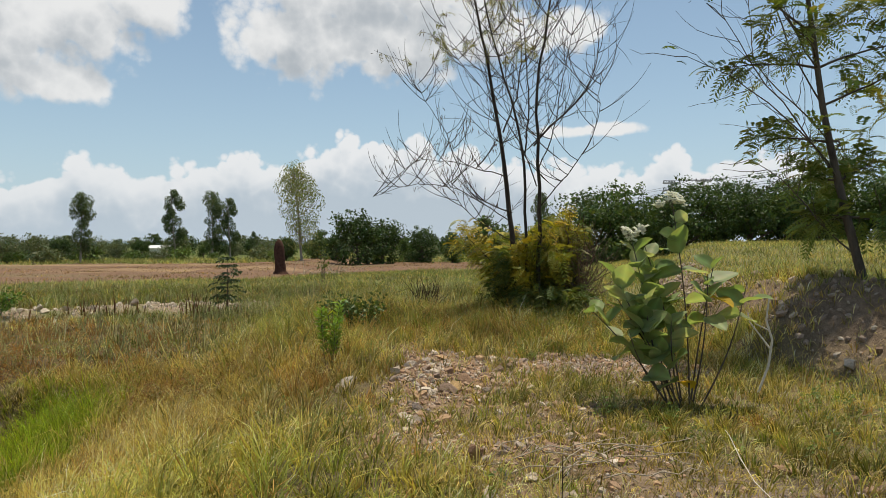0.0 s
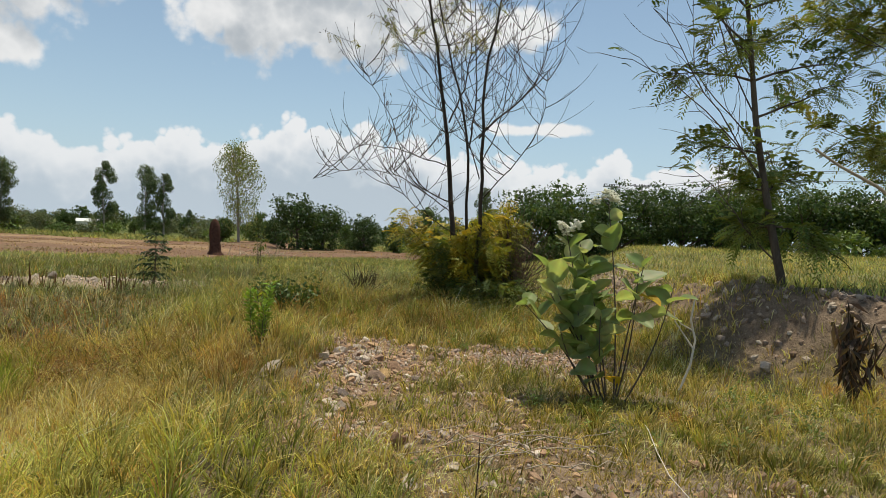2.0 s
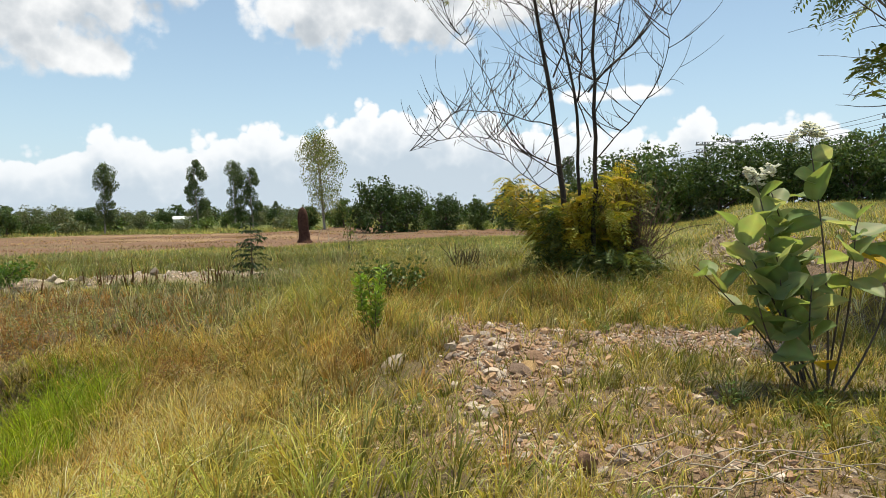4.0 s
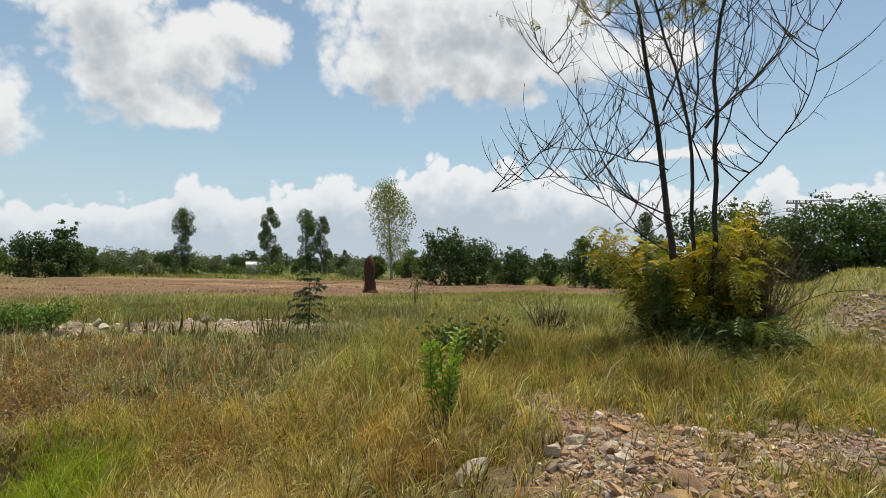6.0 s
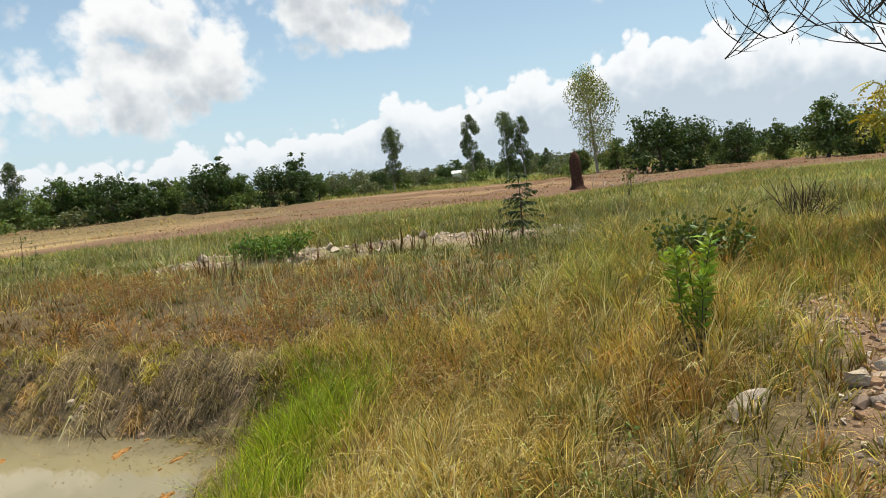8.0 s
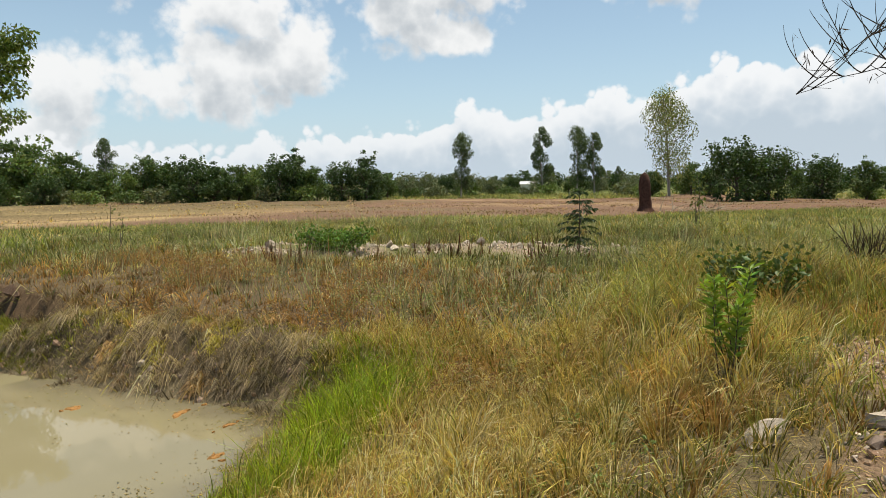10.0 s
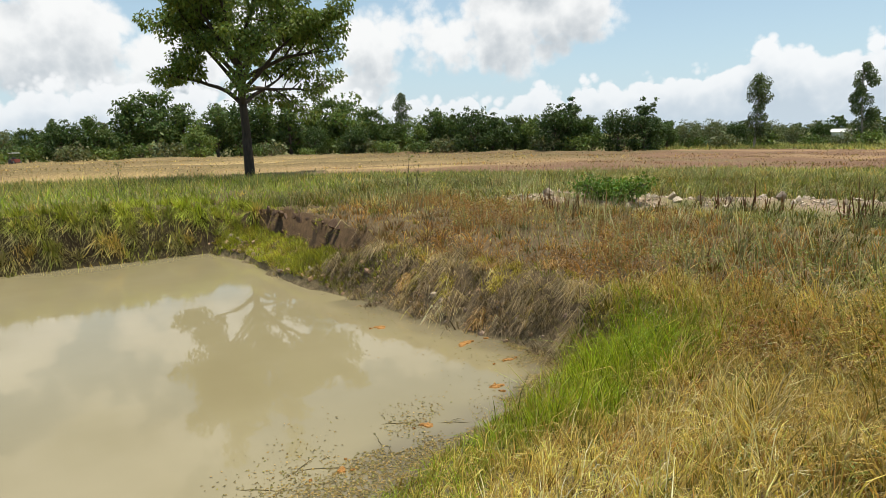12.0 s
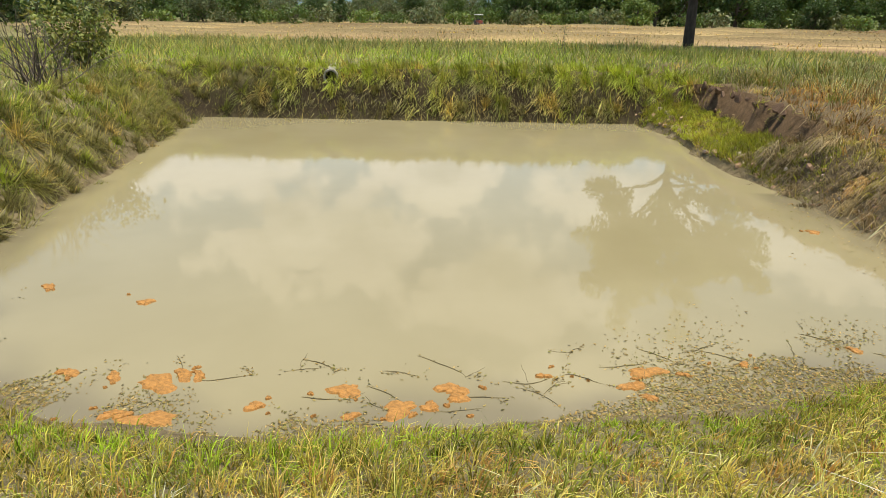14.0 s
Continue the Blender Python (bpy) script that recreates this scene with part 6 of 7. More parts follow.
# ---- other things ----
def build_termite_mound():
    reseed(206)
    b = bmesh.new()
    rings, k = 15, 18
    vs = []
    for i in range(rings):
        f = i / (rings - 1)
        r = 0.42 * (1 - 0.25 * f) if f < 0.72 else 0.42 * 0.82 * math.sqrt(max(0.02, 1 - ((f - 0.72) / 0.28) ** 2))
        r += 0.22 * max(0, 0.14 - f) / 0.14
        row = []
        for j in range(k):
            a = j * 6.283 / k
            q = 1 + 0.13 * math.sin(3 * a + 4 * f) + 0.10 * math.sin(5 * a - 7 * f + 1) + rng.normal(0, 0.03)
            row.append(b.verts.new((r * q * math.cos(a) - 0.06 * f, r * q * math.sin(a), 2.05 * f - 0.1)))
        vs.append(row)
    for i in range(rings - 1):
        for j in range(k):
            b.faces.new((vs[i][j], vs[i][(j + 1) % k], vs[i + 1][(j + 1) % k], vs[i + 1][j]))
    b.faces.new(vs[-1])
    for f in b.faces:
        f.smooth = True
    me = bpy.data.meshes.new("termite_mound")
    b.to_mesh(me)
    b.free()
    ob = put("termite_mound", me, EARTH)
    ob.scale = (0.74, 0.74, 1.0)
    ob.location = spot(-9.1, 36.3)
    tagged(ob, "dark red-brown earthen termite mound in the field", "termite mound")
    brush = Tubes()
    for _ in range(26):
        brush.add(stem((rng.uniform(0, 3.6), rng.normal(0, 0.3), 0.05), (rng.normal(0.6, 0.6), rng.normal(0, 0.5), rng.uniform(0.1, 0.6)), rng.uniform(0.7, 1.6), (0, 0, -0.3), 0.12, 5), taper(0.02, 0.006, 6), 4)
    ob = put("brushwood", brush.mesh("brushwood"), DRYWOOD)
    ob.location = spot(-8.3, 36.0)
    tagged(ob, "heap of dry grey branches on the field", "brushwood", kind="stuff")


def bare_shrub(name, at, label, size, n, mat, category="dead bush"):
    w = Tubes()
    for _ in range(n):
        a, q = rng.uniform(0, 6.283), rng.uniform(0, 1)
        end = np.array([math.cos(a) * size[0] * q, math.sin(a) * size[1] * q, size[2] * rng.uniform(0.4, 1)])
        line = stem((rng.normal(0, size[0] * 0.15), rng.normal(0, size[1] * 0.15), -0.03), end, np.linalg.norm(end), (0, 0, rng.normal(0, 0.4)), 0.12, 7)
        w.add(line, taper(0.012, 0.004, len(line)), 4)
        for b in (3, 5):
            tw = stem(line[b], end + rng.normal(0, 0.5, 3), np.linalg.norm(end) * 0.4, (0, 0, -0.2), 0.15, 4)
            w.add(tw, taper(0.006, 0.003, len(tw)), 3)
    ob = put(name, w.mesh(name), mat)
    ob.location = at
    return tagged(ob, label, category)


def build_small_plants():
    reseed(207)
    gold, olive, deep = (0.40, 0.34, 0.035), (0.27, 0.27, 0.04), (0.13, 0.16, 0.035)
    feather_bush("feathery_bush", spot(1.52, 13.0), "dense yellow-green feathery bush round the bare stems", (0.56, 0.45, 2.2), 3600, [gold, olive, deep, gold, olive, deep, gold], 36, 0.35, 0.21)
    feather_bush("undergrowth", spot(1.65, 12.4), "dark green undergrowth at the bush's foot", (0.95, 0.55, 0.55), 2600, [deep, (0.10, 0.13, 0.03), (0.17, 0.2, 0.05)], 40, 0.3)
    bare_shrub("dry_thicket", spot(2.42, 12.85), "tangle of dry brown twigs beside the bush", (0.62, 0.5, 1.75), 120, DRYTWIG)
    bare_shrub("dry_thicket", spot(2.6, 13.2), "tall broken dead stems above the thicket", (0.3, 0.25, 2.45), 7, DARKWOOD)
    bare_shrub("dry_weed", spot(-0.45, 14.6), "leafless brown weed among tall dry grass", (0.6, 0.5, 0.8), 30, DARKWOOD, "weed")
    w = Tubes()
    w.add(np.array([(2.98, 6.85, -0.02), (3.07, 6.83, 0.25), (3.10, 6.82, 0.5), (3.03, 6.8, 0.7), (3.06, 6.8, 0.93)]), taper(0.013, 0.008, 5), 6)
    w.add(np.array([(3.08, 6.83, 0.42), (2.97, 6.8, 0.55), (2.86, 6.78, 0.68), (2.84, 6.78, 0.78)]), taper(0.009, 0.005, 4), 6)
    w.add(np.array([(3.06, 6.82, 0.6), (2.93, 6.8, 0.66), (2.88, 6.8, 0.72)]), taper(0.008, 0.004, 3), 5)
    tagged(put("white_twig", w.mesh("white_twig"), BLEACHED), "bleached forked stick standing in the grass", "stick")
    # withered dark plant beside the bank
    t = thing("withered_plant", spot(4.76, 6.75), "withered dark brown plant with curled hanging leaves", "dead plant")
    w = Tubes()
    pos, way = [], []
    for _ in range(16):
        e = np.array([rng.normal(0, 0.14), rng.normal(0, 0.1), rng.uniform(0.6, 1.08)])
        line = stem((0, 0, -0.05), e, np.linalg.norm(e), (0, 0, 0), 0.06, 6)
        w.add(line, taper(0.014, 0.005, 7), 5)
        for b in range(3, 7):
            for _ in range(3):
                pos.append(line[b]), way.append(rng.normal(0, 0.5, 3) + np.array([0, 0, -1.0]))
    put("stem", w.mesh("stem"), DARKWOOD, t)
    n = len(pos)
    put("leaf", leaf_mesh("leaf", np.array(pos), np.array(way), rng.uniform(0.1, 0.24, n), 0.045, shades(n, (0.085, 0.058, 0.038), 0.5)), LEAF, t)
    leafy_bush("green_bush", spot(-1.5, 11.4), "low dark green bush in the meadow grass", (0.62, 0.5, 0.55), 1500, 0.075, (0.085, 0.125, 0.03), 18)
    t = thing("green_shoots", spot(-1.47, 8.5), "upright bright green leafy shoots beside the gravel", "plant")
    for k in range(8):
        a = rng.uniform(0, 6.283)
        line = stem((rng.normal(0, 0.06), rng.normal(0, 0.06), -0.04), (math.cos(a) * 0.2, math.sin(a) * 0.2, 1), rng.uniform(0.65, 1.05), (0, 0, 0.1), 0.04, 10)
        w = Tubes()
        w.add(line, taper(0.006, 0.002, len(line)), 5)
        put("stem", w.mesh("stem"), BARK, t)
        n = 62
        f = rng.uniform(0.25, 1.0, n) ** 0.8
        p = np.stack([np.interp(f * 10, np.arange(11), line[:, i]) for i in range(3)], 1)
        ang = rng.uniform(0, 6.283, n)
        way = np.stack([np.cos(ang), np.sin(ang), rng.uniform(0.1, 1.3, n)], 1)
        tint = shades(n, (0.24, 0.34, 0.04), 0.2) * (0.55 + 0.6 * f)[:, None]
        put("leaf", leaf_mesh("leaf", p, way, rng.uniform(0.06, 0.12, n), 0.026, tint, 0.1), LEAF, t)
    leafy_bush("low_bush", spot(-9.35, 13.15), "low spreading bright green bush among white stones", (1.0, 0.55, 0.41), 2600, 0.07, (0.115, 0.2, 0.03), 34)
    leafy_bush("thin_sapling", spot(-4.7, 25.6), "thin young tree with few leaves", (0.35, 0.35, 1.9), 160, 0.1, (0.12, 0.15, 0.04), 4, "young tree", 0.22)
    leafy_bush("thin_sapling", spot(-13.6, 11.2), "thin bare-stemmed sapling standing in grass", (0.12, 0.1, 1.1), 40, 0.06, (0.12, 0.14, 0.04), 3, "young tree", 0.1)
    leafy_bush("thin_sapling", spot(-19.5, 5.9), "thin weed stalk above green grass", (0.12, 0.1, 0.9), 40, 0.06, (0.12, 0.14, 0.04), 3, "young tree", 0.1)
    tiered_sapling()
    bare_shrub("dry_weed", polar(124, 13), "dry brown bush on the pond's side bank", (1.0, 1.0, 1.1), 40, BARK, "bush")
    leafy_bush("green_bush", polar(121, 16), "olive green bush beyond the pond's side bank", (1.2, 1.0, 1.3), 1800, 0.1, (0.17, 0.19, 0.05), 20)
    # a long pale stick that arches over the grass, and a thin dark stalk by the path
    w = Tubes()
    w.add(np.array([(1.80, 4.95, 0.17), (1.76, 4.8, 0.18), (1.71, 4.55, 0.12), (1.68, 4.3, 0.06), (1.68, 4.05, 0.03), (1.74, 3.75, 0.02), (1.86, 3.5, 0.0)]), taper(0.0018, 0.0034, 7), 6)
    tagged(put("pale_stick", w.mesh("pale_stick"), BLEACHED), "long bent pale stick arching over the grass", "stick")
    w = Tubes()
    line = stem((0, 0, -0.04), (0.01, 0, 1), 0.75, wiggle=0.01, k=9)
    w.add(line, taper(0.0035, 0.0018, 10), 5)
    for q in (6, 7, 8):
        w.add(stem(line[q], (rng.normal(), rng.normal(), 0.8), 0.05, (0, 0, 0.2), 0.1, 3), taper(0.0018, 0.001, 4), 4)
    ob = put("dry_stalk", w.mesh("dry_stalk"), DARKWOOD)
    ob.location = spot(0.29, 2.95)
    tagged(ob, "thin dark dry weed stalk standing in gravel", "weed")
    # fallen sticks on the ground by the milkweed
    for x0, y0, x1, y1 in [(0.1, 4.7, 1.3, 5.3), (0.5, 4.5, 1.7, 4.9), (0.3, 4.6, 1.0, 5.0), (0.7, 5.0, 1.6, 4.7), (0.9, 4.6, 1.6, 4.7), (0.6, 4.7, 1.4, 5.15), (0.4, 4.9, 1.1, 4.6), (1.0, 5.1, 1.7, 5.3), (0.2, 5.0, 0.9, 5.3)]:
        w = Tubes()
        k = 9
        bow = rng.normal(0, 0.12) * np.sin(np.linspace(0, 3.14, k))
        xs, ys = np.linspace(x0, x1, k) + rng.normal(0, 0.018, k) - bow * 0.5, np.linspace(y0, y1, k) + rng.normal(0, 0.018, k) + bow
        zs = land(xs, ys) + 0.05 + 0.04 * np.sin(np.linspace(0, 3.1, k)) + rng.normal(0, 0.014, k)
        zs[0] -= 0.045
        zs[-1] -= 0.045
        w.add(np.stack([xs, ys, zs], 1), taper(0.0048, 0.0025, k), 5)
        tagged(put("dry_stick", w.mesh("dry_stick"), DRYWOOD), "thin dry grey stick lying in the grass", "stick", "fallen sticks")


def build_pond_things():
    reseed(208)
    # drain pipe in the far bank
    b = bmesh.new()
    k = 20
    rings = []
    for r, x in ((0.14, -0.6), (0.14, 0.1), (0.165, 0.1), (0.165, 0.2), (0.13, 0.2), (0.13, -0.6)):
        rings.append([b.verts.new((x, r * math.cos(j * 6.283 / k), r * math.sin(j * 6.283 / k))) for j in range(k)])
    for p, q in zip(rings, rings[1:]):
        for j in range(k):
            b.faces.new((p[j], p[(j + 1) % k], q[(j + 1) % k], q[j]))
    me = bpy.data.meshes.new("drain_pipe")
    b.to_mesh(me)
    b.free()
    ob = put("drain_pipe", me, PLASTIC)
    ob.location, ob.rotation_euler = (-15.52, 0.24, -0.24), (0, 0.12, 0.1)
    tagged(ob, "short white pipe end sticking out of the grassy bank", "pipe")
    # clods along the slumped edge
    for k in range(16):
        v, tri = rock_shape(80 + k % 6, 0.9)
        ob = put("earth_clod", mesh_np("earth_clod", v, None, tri), CLOD)
        x = -14.7 + 0.24 * k + rng.normal(0, 0.05)
        y = float(np.interp(x, [-14.85, -11.2, -8.1], [7.0, 7.25, 7.8])) + 0.92 + rng.normal(0, 0.04)
        s = rng.uniform(0.08, 0.16)
        ob.location, ob.scale, ob.rotation_euler = (x, y, float(land(np.array([x]), np.array([y + 0.15]))[0]) - s * 0.45), (s * 1.2, s * 0.7, s), (rng.normal(0, 0.3), rng.normal(0, 0.3), rng.normal(0, 0.4))
        tagged(ob, "dark crumbling clod of earth on the slumped bank", "earth", "earth clods")
    # floating mats of orange algae, each its own
    seats = [(-4.58, 0.67, 0.08), (-4.55, 1.0, 0.07), (-4.49, 1.33, 0.15), (-4.6, 1.45, 0.09), (-4.1, 1.45, 0.15), (-4.14, 1.2, 0.07), (-4.47, 2.57, 0.12), (-4.29, 2.94, 0.13), (-4.32, 3.13, 0.07), (-4.53, 3.25, 0.11),
             (-4.43, 3.3, 0.08), (-4.2, 2.65, 0.06), (-4.27, 2.04, 0.07), (-4.81, 4.59, 0.12), (-4.63, 4.45, 0.09), (-4.5, 4.53, 0.06), (-5.92, -0.32, 0.08), (-5.67, 0.67, 0.08), (-4.72, 3.87, 0.05),
             (-6.72, 7.7, 0.10), (-7.88, 7.22, 0.09), (-6.0, 7.75, 0.06), (-5.5, 7.2, 0.07), (-5.2, 6.2, 0.06), (-4.95, 5.3, 0.05)]
    mats = []
    for x, y, r in seats:
        mats.append((x, y, r))
        for q in range(int(rng.integers(1, 4))):
            mats.append((x + rng.normal(0, 0.08), y + rng.normal(0, 0.14), r * rng.uniform(0.2, 0.5)))
    for x, y, r in mats:
        k = 31
        b = bmesh.new()
        rim = [1 + 0.26 * math.sin(2 * j * 6.283 / k + x * 9) + 0.16 * math.sin(3 * j * 6.283 / k + y * 7) + 0.08 * math.sin(7 * j * 6.283 / k + x * 5) + rng.normal(0, 0.05) for j in range(k)]
        turn = 1.57 + rng.normal(0, 0.4)
        low, top = [], []
        for j in range(k):
            a = j * 6.283 / k
            px, py = r * rim[j] * math.cos(a), r * 0.62 * rim[j] * math.sin(a)
            px, py = px * math.cos(turn) - py * math.sin(turn), px * math.sin(turn) + py * math.cos(turn)
            low.append(b.verts.new((px, py, -0.006)))
            top.append(b.verts.new((px * 0.8, py * 0.8, 0.007 + rng.normal(0, 0.003))))
        mid = b.verts.new((0, 0, 0.01))
        for j in range(k):
            b.faces.new((low[j], low[(j + 1) % k], top[(j + 1) % k], top[j]))
            b.faces.new((top[j], top[(j + 1) % k], mid))
        me = bpy.data.meshes.new("algae_mat")
        b.to_mesh(me)
        b.free()
        ob = put("algae_mat", me, SCUM)
        ob.location = (x, y, WATER_Z + 0.004)
        tagged(ob, "floating mat of rusty orange algae", "algae", "algae mats")
    # twigs half sunk in the shallows
    caught = []
    for x0, y0, turn, ln in [(-5.22, 4.27, 1.7, 1.1), (-5.5, 5.0, 2.0, 1.2), (-5.3, 5.6, 1.6, 1.0), (-5.0, 3.6, 1.2, 0.9), (-5.3, 3.0, 1.4, 1.1), (-4.9, 2.7, 1.0, 0.8), (-5.5, 4.6, 0.6, 0.9), (-5.1, 4.0, 2.4, 0.8), (-4.8, 3.3, 1.9, 0.9), (-5.8, 5.9, 1.3, 0.8), (-5.2, 2.2, 1.5, 0.9), (-4.9, 1.6, 1.8, 0.8), (-5.0, 4.6, 1.5, 0.7), (-5.2, 1.3, 1.2, 0.7), (-4.75, 2.3, 1.7, 0.7), (-5.1, 5.2, 1.9, 0.8)]:
        w = Tubes()
        line = stem((x0 + 0.36, y0, WATER_Z), (math.cos(turn) * 0.6 + 0.1, math.sin(turn), 0), ln * 1.3, (rng.normal(0, 0.5), 0, 0), 0.17, 22)
        line[:, 2] = WATER_Z + 0.002 + 0.005 * np.sin(np.linspace(0, 11, 23)) - 0.003
        w.add(line, taper(0.0034, 0.0016, 23), 5)
        caught.append(line)
        for q in (7, 15):
            tw = stem(line[q], (rng.normal(), rng.normal(), 0.1), ln * rng.uniform(0.1, 0.25), (0, 0, -0.2), 0.3, 6)
            tw[:, 2] = np.maximum(tw[:, 2], WATER_Z + 0.001)
            w.add(tw, taper(0.0022, 0.0012, 7), 4)
            caught.append(tw)
        tagged(put("sunken_twig", w.mesh("sunken_twig"), SODDEN), "thin dark twig floating in the shallows", "twig", "sunken twigs")
    # sodden leaves and scraps along the near edge and caught on the twigs
    n = 190000
    x, y = rng.uniform(-6.5, -3.6, n), rng.uniform(-0.8, 8.3, n)
    d = pond_distance(x, y)
    raft = smooth(0.0, 0.9, waves(x, y, 2.6, 61) + 0.7 * waves(x, y, 8, 62) + 0.9 * np.exp(d / 0.12) - 0.1 + 1.1 * np.exp(-(((y - 5.3) / 1.0) ** 2)))
    keep = (d < 0.06) & (rng.uniform(0, 1, n) < np.exp(-((d / (0.34 + 0.25 * np.exp(-(((y - 5.3) / 1.0) ** 2)))) ** 2)) * raft)
    x, y = x[keep], y[keep]
    n2 = 5000
    x2, y2 = rng.uniform(-9, -5, n2), rng.uniform(6.6, 8.2, n2)
    d2 = pond_distance(x2, y2)
    k2 = (d2 < 0) & (rng.uniform(0, 1, n2) < np.exp(d2 / 0.3))
    along = np.concatenate(caught)
    near = along[rng.integers(0, len(along), 700)] + rng.normal(0, 0.016, (700, 3))
    x, y = np.concatenate([x, x2[k2], near[:, 0]]), np.concatenate([y, y2[k2], near[:, 1]])
    n = len(x)
    ang, ln = rng.uniform(0, 6.283, n), rng.uniform(0.010, 0.034, n)
    wd = ln * rng.uniform(0.25, 0.6, n)
    z = np.full(n, WATER_Z + 0.002) + rng.uniform(0, 0.004, n)
    ux, uy = np.cos(ang), np.sin(ang)
    v = np.stack([np.stack([x - ux * ln / 2, y - uy * ln / 2, z], 1), np.stack([x - uy * wd / 2, y + ux * wd / 2, z + rng.uniform(0, 0.006, n)], 1),
                  np.stack([x + ux * ln / 2, y + uy * ln / 2, z + rng.uniform(0, 0.006, n)], 1), np.stack([x + uy * wd / 2, y - ux * wd / 2, z], 1)], 1).reshape(-1, 3)
    i4 = np.arange(n) * 4
    cols = np.array([(0.30, 0.23, 0.08), (0.22, 0.18, 0.07), (0.34, 0.23, 0.07), (0.25, 0.23, 0.07), (0.40, 0.29, 0.12)])[rng.integers(0, 5, n)]
    tint = np.repeat(cols * rng.uniform(0.4, 1.05, (n, 1)), 4, axis=0)
    me = mesh_np("leaf_litter", v, np.stack([i4 + 3, i4 + 2, i4 + 1, i4], 1), tint=tint)
    tagged(put("leaf_litter", me, LITTER), "sodden olive-brown leaves and scum along the water's edge", "litter", kind="stuff")


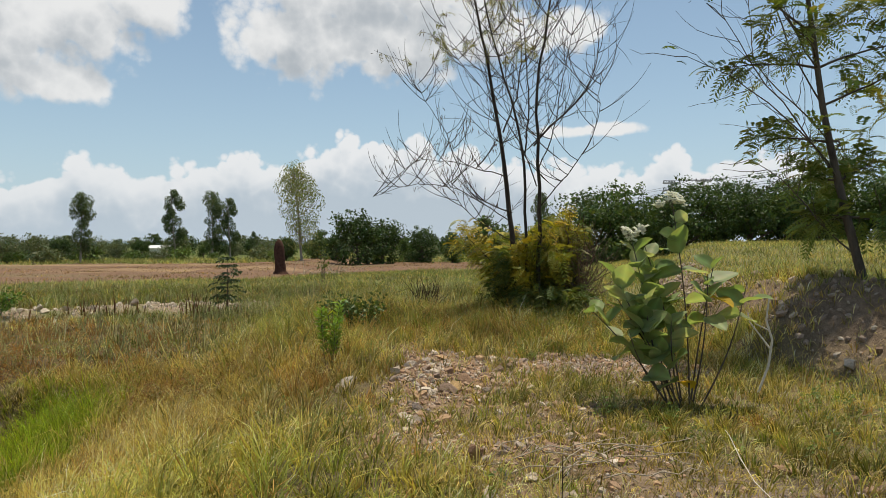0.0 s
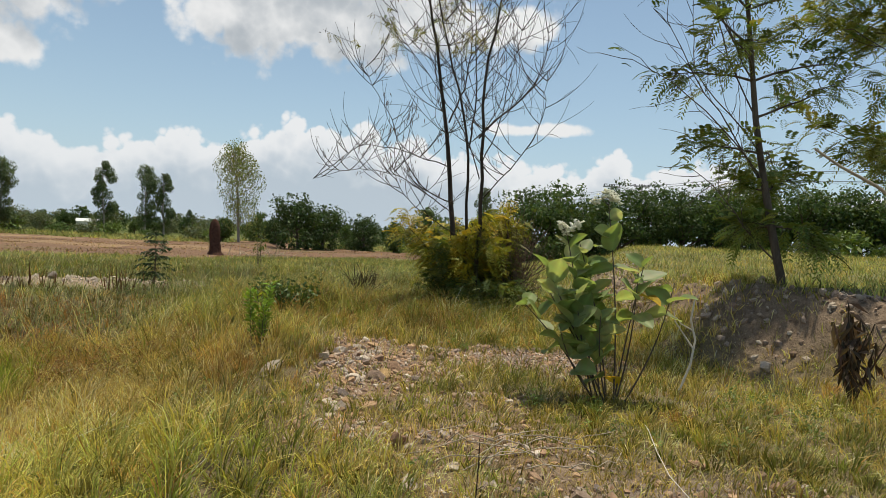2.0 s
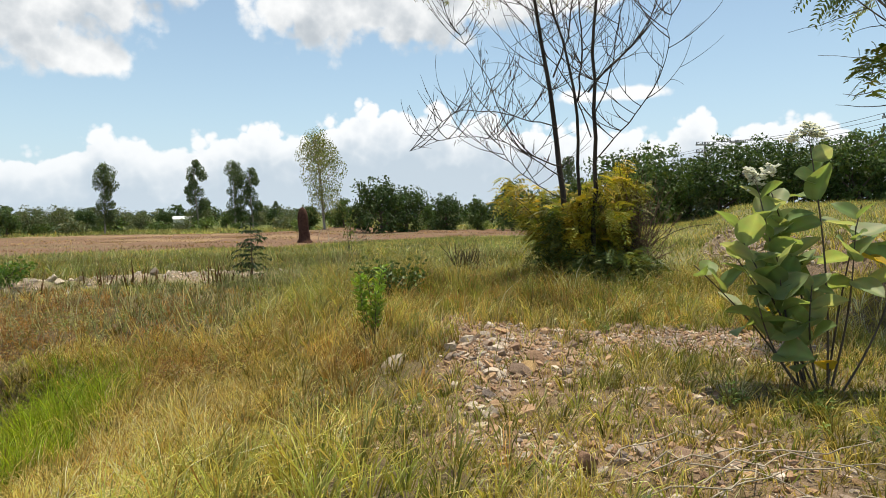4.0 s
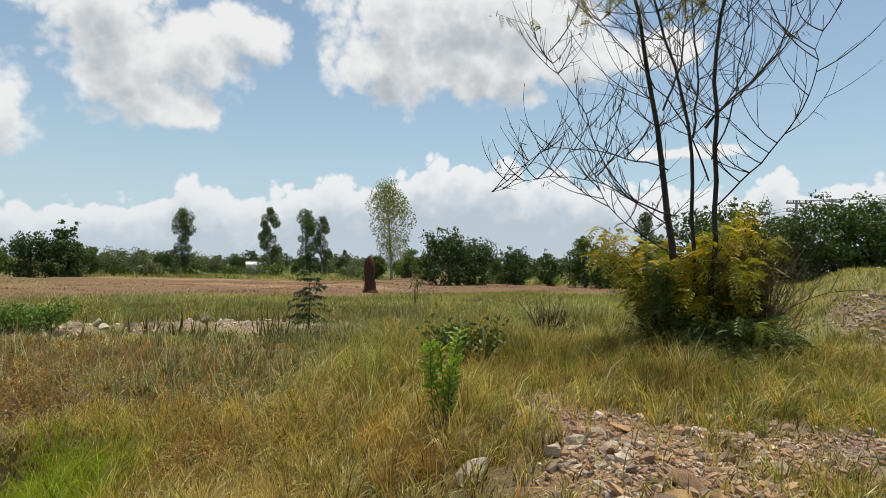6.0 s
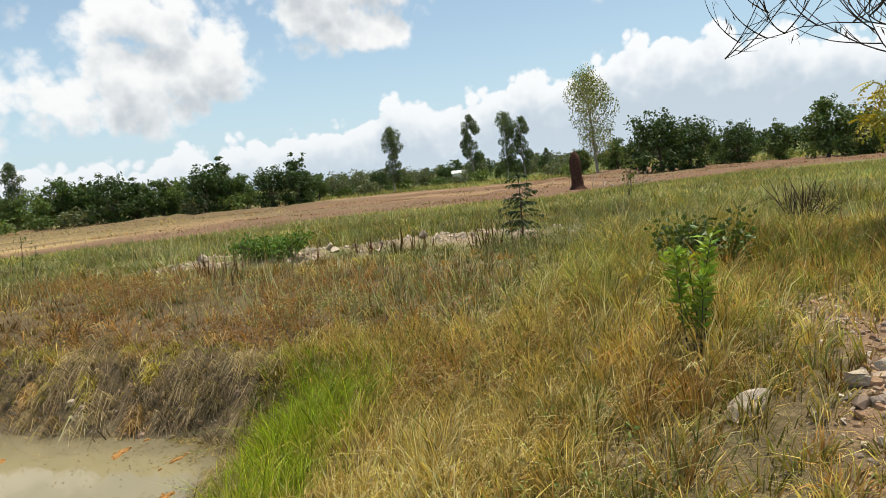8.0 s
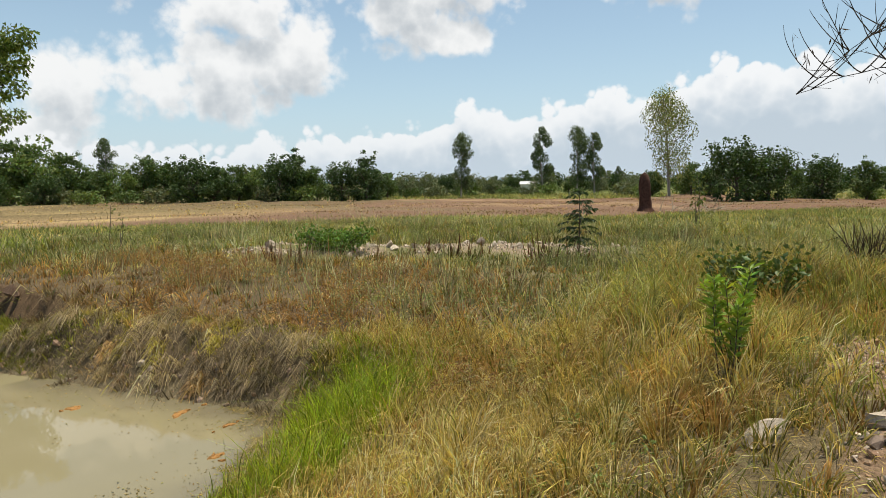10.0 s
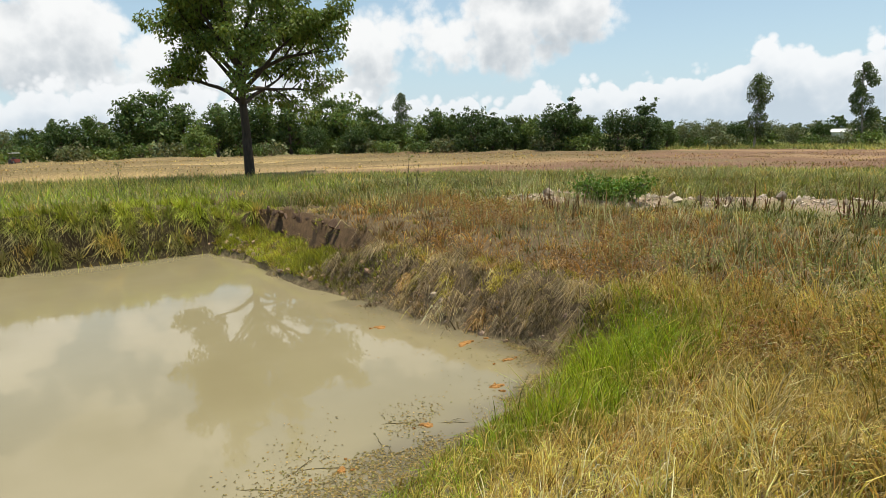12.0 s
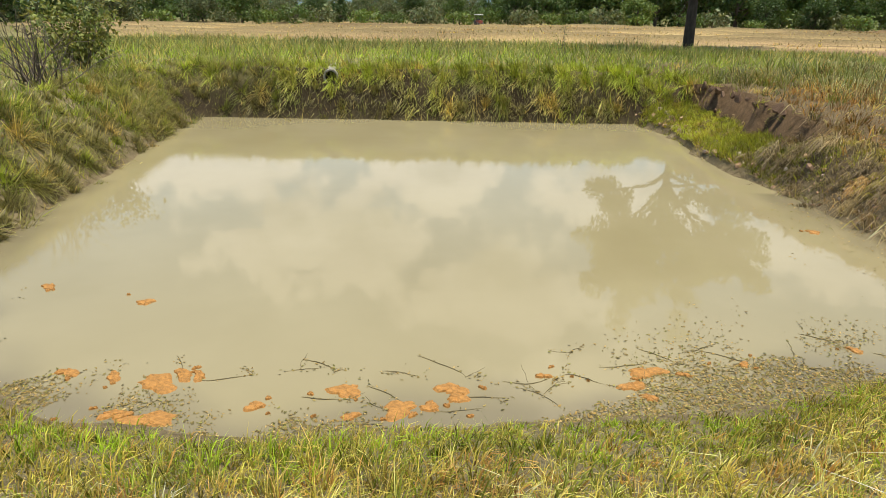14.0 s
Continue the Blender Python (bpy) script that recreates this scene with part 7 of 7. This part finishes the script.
def build_far_things():
    reseed(209)
    # power line on the east side
    tops = []
    for az, dist, high in [(-21.6, 62, 6.9), (-24.0, 70, 7.6), (-35.0, 52, 6.6), (-16, 95, 9.0)]:
        at = polar(az, dist, 0.2)
        t = thing("utility_pole", at, "slim concrete utility pole with crossarm", "pole", "power line poles")
        w = Tubes()
        w.add(np.array([(0, 0, 0), (0, 0, high * 0.5), (0, 0, high)]), (0.16, 0.14, 0.11), 8)
        put("post", w.mesh("post"), CONCRETE, t)
        for z in (high - 0.25, high - 0.95):
            b = bmesh.new()
            bmesh.ops.create_cube(b, size=1, matrix=Matrix.Translation((0, 0, z)) @ Matrix.Diagonal((1.7, 0.12, 0.14, 1)))
            bmesh.ops.bevel(b, geom=b.edges[:], offset=0.015, segments=1, affect="EDGES")
            me = bpy.data.meshes.new("crossarm")
            b.to_mesh(me)
            b.free()
            arm = put("crossarm", me, CONCRETE, t)
            for x in (-0.75, -0.25, 0.25, 0.75):
                i = Tubes()
                i.add(np.array([(x, 0, z + 0.05), (x, 0, z + 0.16), (x, 0, z + 0.26)]), (0.045, 0.06, 0.03), 6)
                put("insulator", i.mesh("insulator"), WIRE, arm)
        tops.append(np.array(at) + np.array([0, 0, high]))
    order = [tops[2], tops[0], tops[1], tops[3]]
    far_end = order[0] + (order[0] - order[1]) * 1.2
    order = [far_end] + order
    for a, c in zip(order, order[1:]):
        for dz, dx in ((0, -0.7), (0, 0.7), (-0.7, -0.7), (-0.7, 0.7)):
            w = Tubes()
            f = np.linspace(0, 1, 14)[:, None]
            line = a + (c - a) * f + np.array([dx, 0, dz])
            line[:, 2] -= 4 * 0.5 * (f * (1 - f))[:, 0]
            w.add(line, np.full(14, 0.018), 4)
            tagged(put("power_cable", w.mesh("power_cable"), WIRE), "sagging dark power cable between poles", "cable", "power cables")
    # a low white shed far across the fields
    at = polar(23.9, 112, 0.1)
    t = thing("shed", at, "low white shed far across the fields", "shed", turn=0.4)
    b = bmesh.new()
    bmesh.ops.create_cube(b, size=1, matrix=Matrix.Translation((0, 0, 0.75)) @ Matrix.Diagonal((3.2, 2.0, 1.5, 1)))
    me = bpy.data.meshes.new("wall")
    b.to_mesh(me)
    b.free()
    put("wall", me, WHITEWALL, t)
    me = mesh_np("roof", [(-1.8, -1.2, 1.48), (1.8, -1.2, 1.48), (1.8, 1.2, 1.48), (-1.8, 1.2, 1.48), (-1.8, 0, 1.95), (1.8, 0, 1.95)], [(0, 1, 5, 4), (2, 3, 4, 5), (0, 3, 2, 1)], [(0, 4, 3), (1, 2, 5)])
    put("roof", me, WHITEWALL, t)
    # a small tractor trailer at the field's edge
    t = thing("tractor", polar(89.4, 60, 0.0), "small faded red farm tractor under a pale canopy", "tractor", turn=0.3, size=0.65)
    for nm, m, c, s in (("body", REDPAINT, (0, 0, 0.55), (1.5, 0.6, 0.4)), ("seat", WIRE, (-0.35, 0, 0.85), (0.35, 0.4, 0.2)), ("canopy", WHITEWALL, (-0.1, 0, 1.45), (1.4, 0.9, 0.07))):
        b = bmesh.new()
        bmesh.ops.create_cube(b, size=1, matrix=Matrix.Translation(c) @ Matrix.Diagonal((*s, 1)))
        bmesh.ops.bevel(b, geom=b.edges[:], offset=0.04 if nm != "canopy" else 0.02, segments=2, affect="EDGES")
        me = bpy.data.meshes.new(nm)
        b.to_mesh(me)
        b.free()
        put(nm, me, m, t)
    for x in (-0.65, 0.45):
        for y in (-0.35, 0.35):
            w = Tubes()
            w.add(np.array([(x, y, 0.7), (x, y, 1.44)]), (0.02, 0.02), 6)
            put("post", w.mesh("post"), WIRE, t)
            b = bmesh.new()
            r = 0.36 if x < 0 else 0.26
            bmesh.ops.create_cone(b, cap_ends=True, segments=18, radius1=r, radius2=r, depth=0.18, matrix=Matrix.Translation((x, y, r)) @ Matrix.Rotation(math.pi / 2, 4, "X"))
            me = bpy.data.meshes.new("wheel")
            b.to_mesh(me)
            b.free()
            put("wheel", me, WIRE, t)
    # hills on the western horizon
    az = np.linspace(150, -70, 240)
    high = 12 + 16 * np.exp(-((az - 96) / 4.5) ** 2) + 13 * np.exp(-((az - 104) / 3.0) ** 2) + 6 * np.exp(-((az - 112) / 8) ** 2) + 2.0 * waves(az, az * 0.3, 0.5, 71)
    high = np.where((az > 86) & (az < 125), high, 3.0)
    vs = []
    for r, k in ((1180, -0.3), (1200, 1.0), (1260, 0.0)):
        for a, h in zip(az, high):
            vs.append((-math.sin(radians(a)) * r, math.cos(radians(a)) * r, h * k - (0.8 if k <= 0 else -0.6)))
    n = len(az)
    q = [(r * n + i, r * n + i + 1, (r + 1) * n + i + 1, (r + 1) * n + i) for r in range(2) for i in range(n - 1)]
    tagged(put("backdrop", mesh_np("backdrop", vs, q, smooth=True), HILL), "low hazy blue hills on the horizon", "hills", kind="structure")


build_far_trees()
build_shade_tree()
build_bare_tree()
build_bank_trees()
build_milkweed()
build_small_plants()
build_termite_mound()
build_far_things()
build_pond_things()
build_gravel()
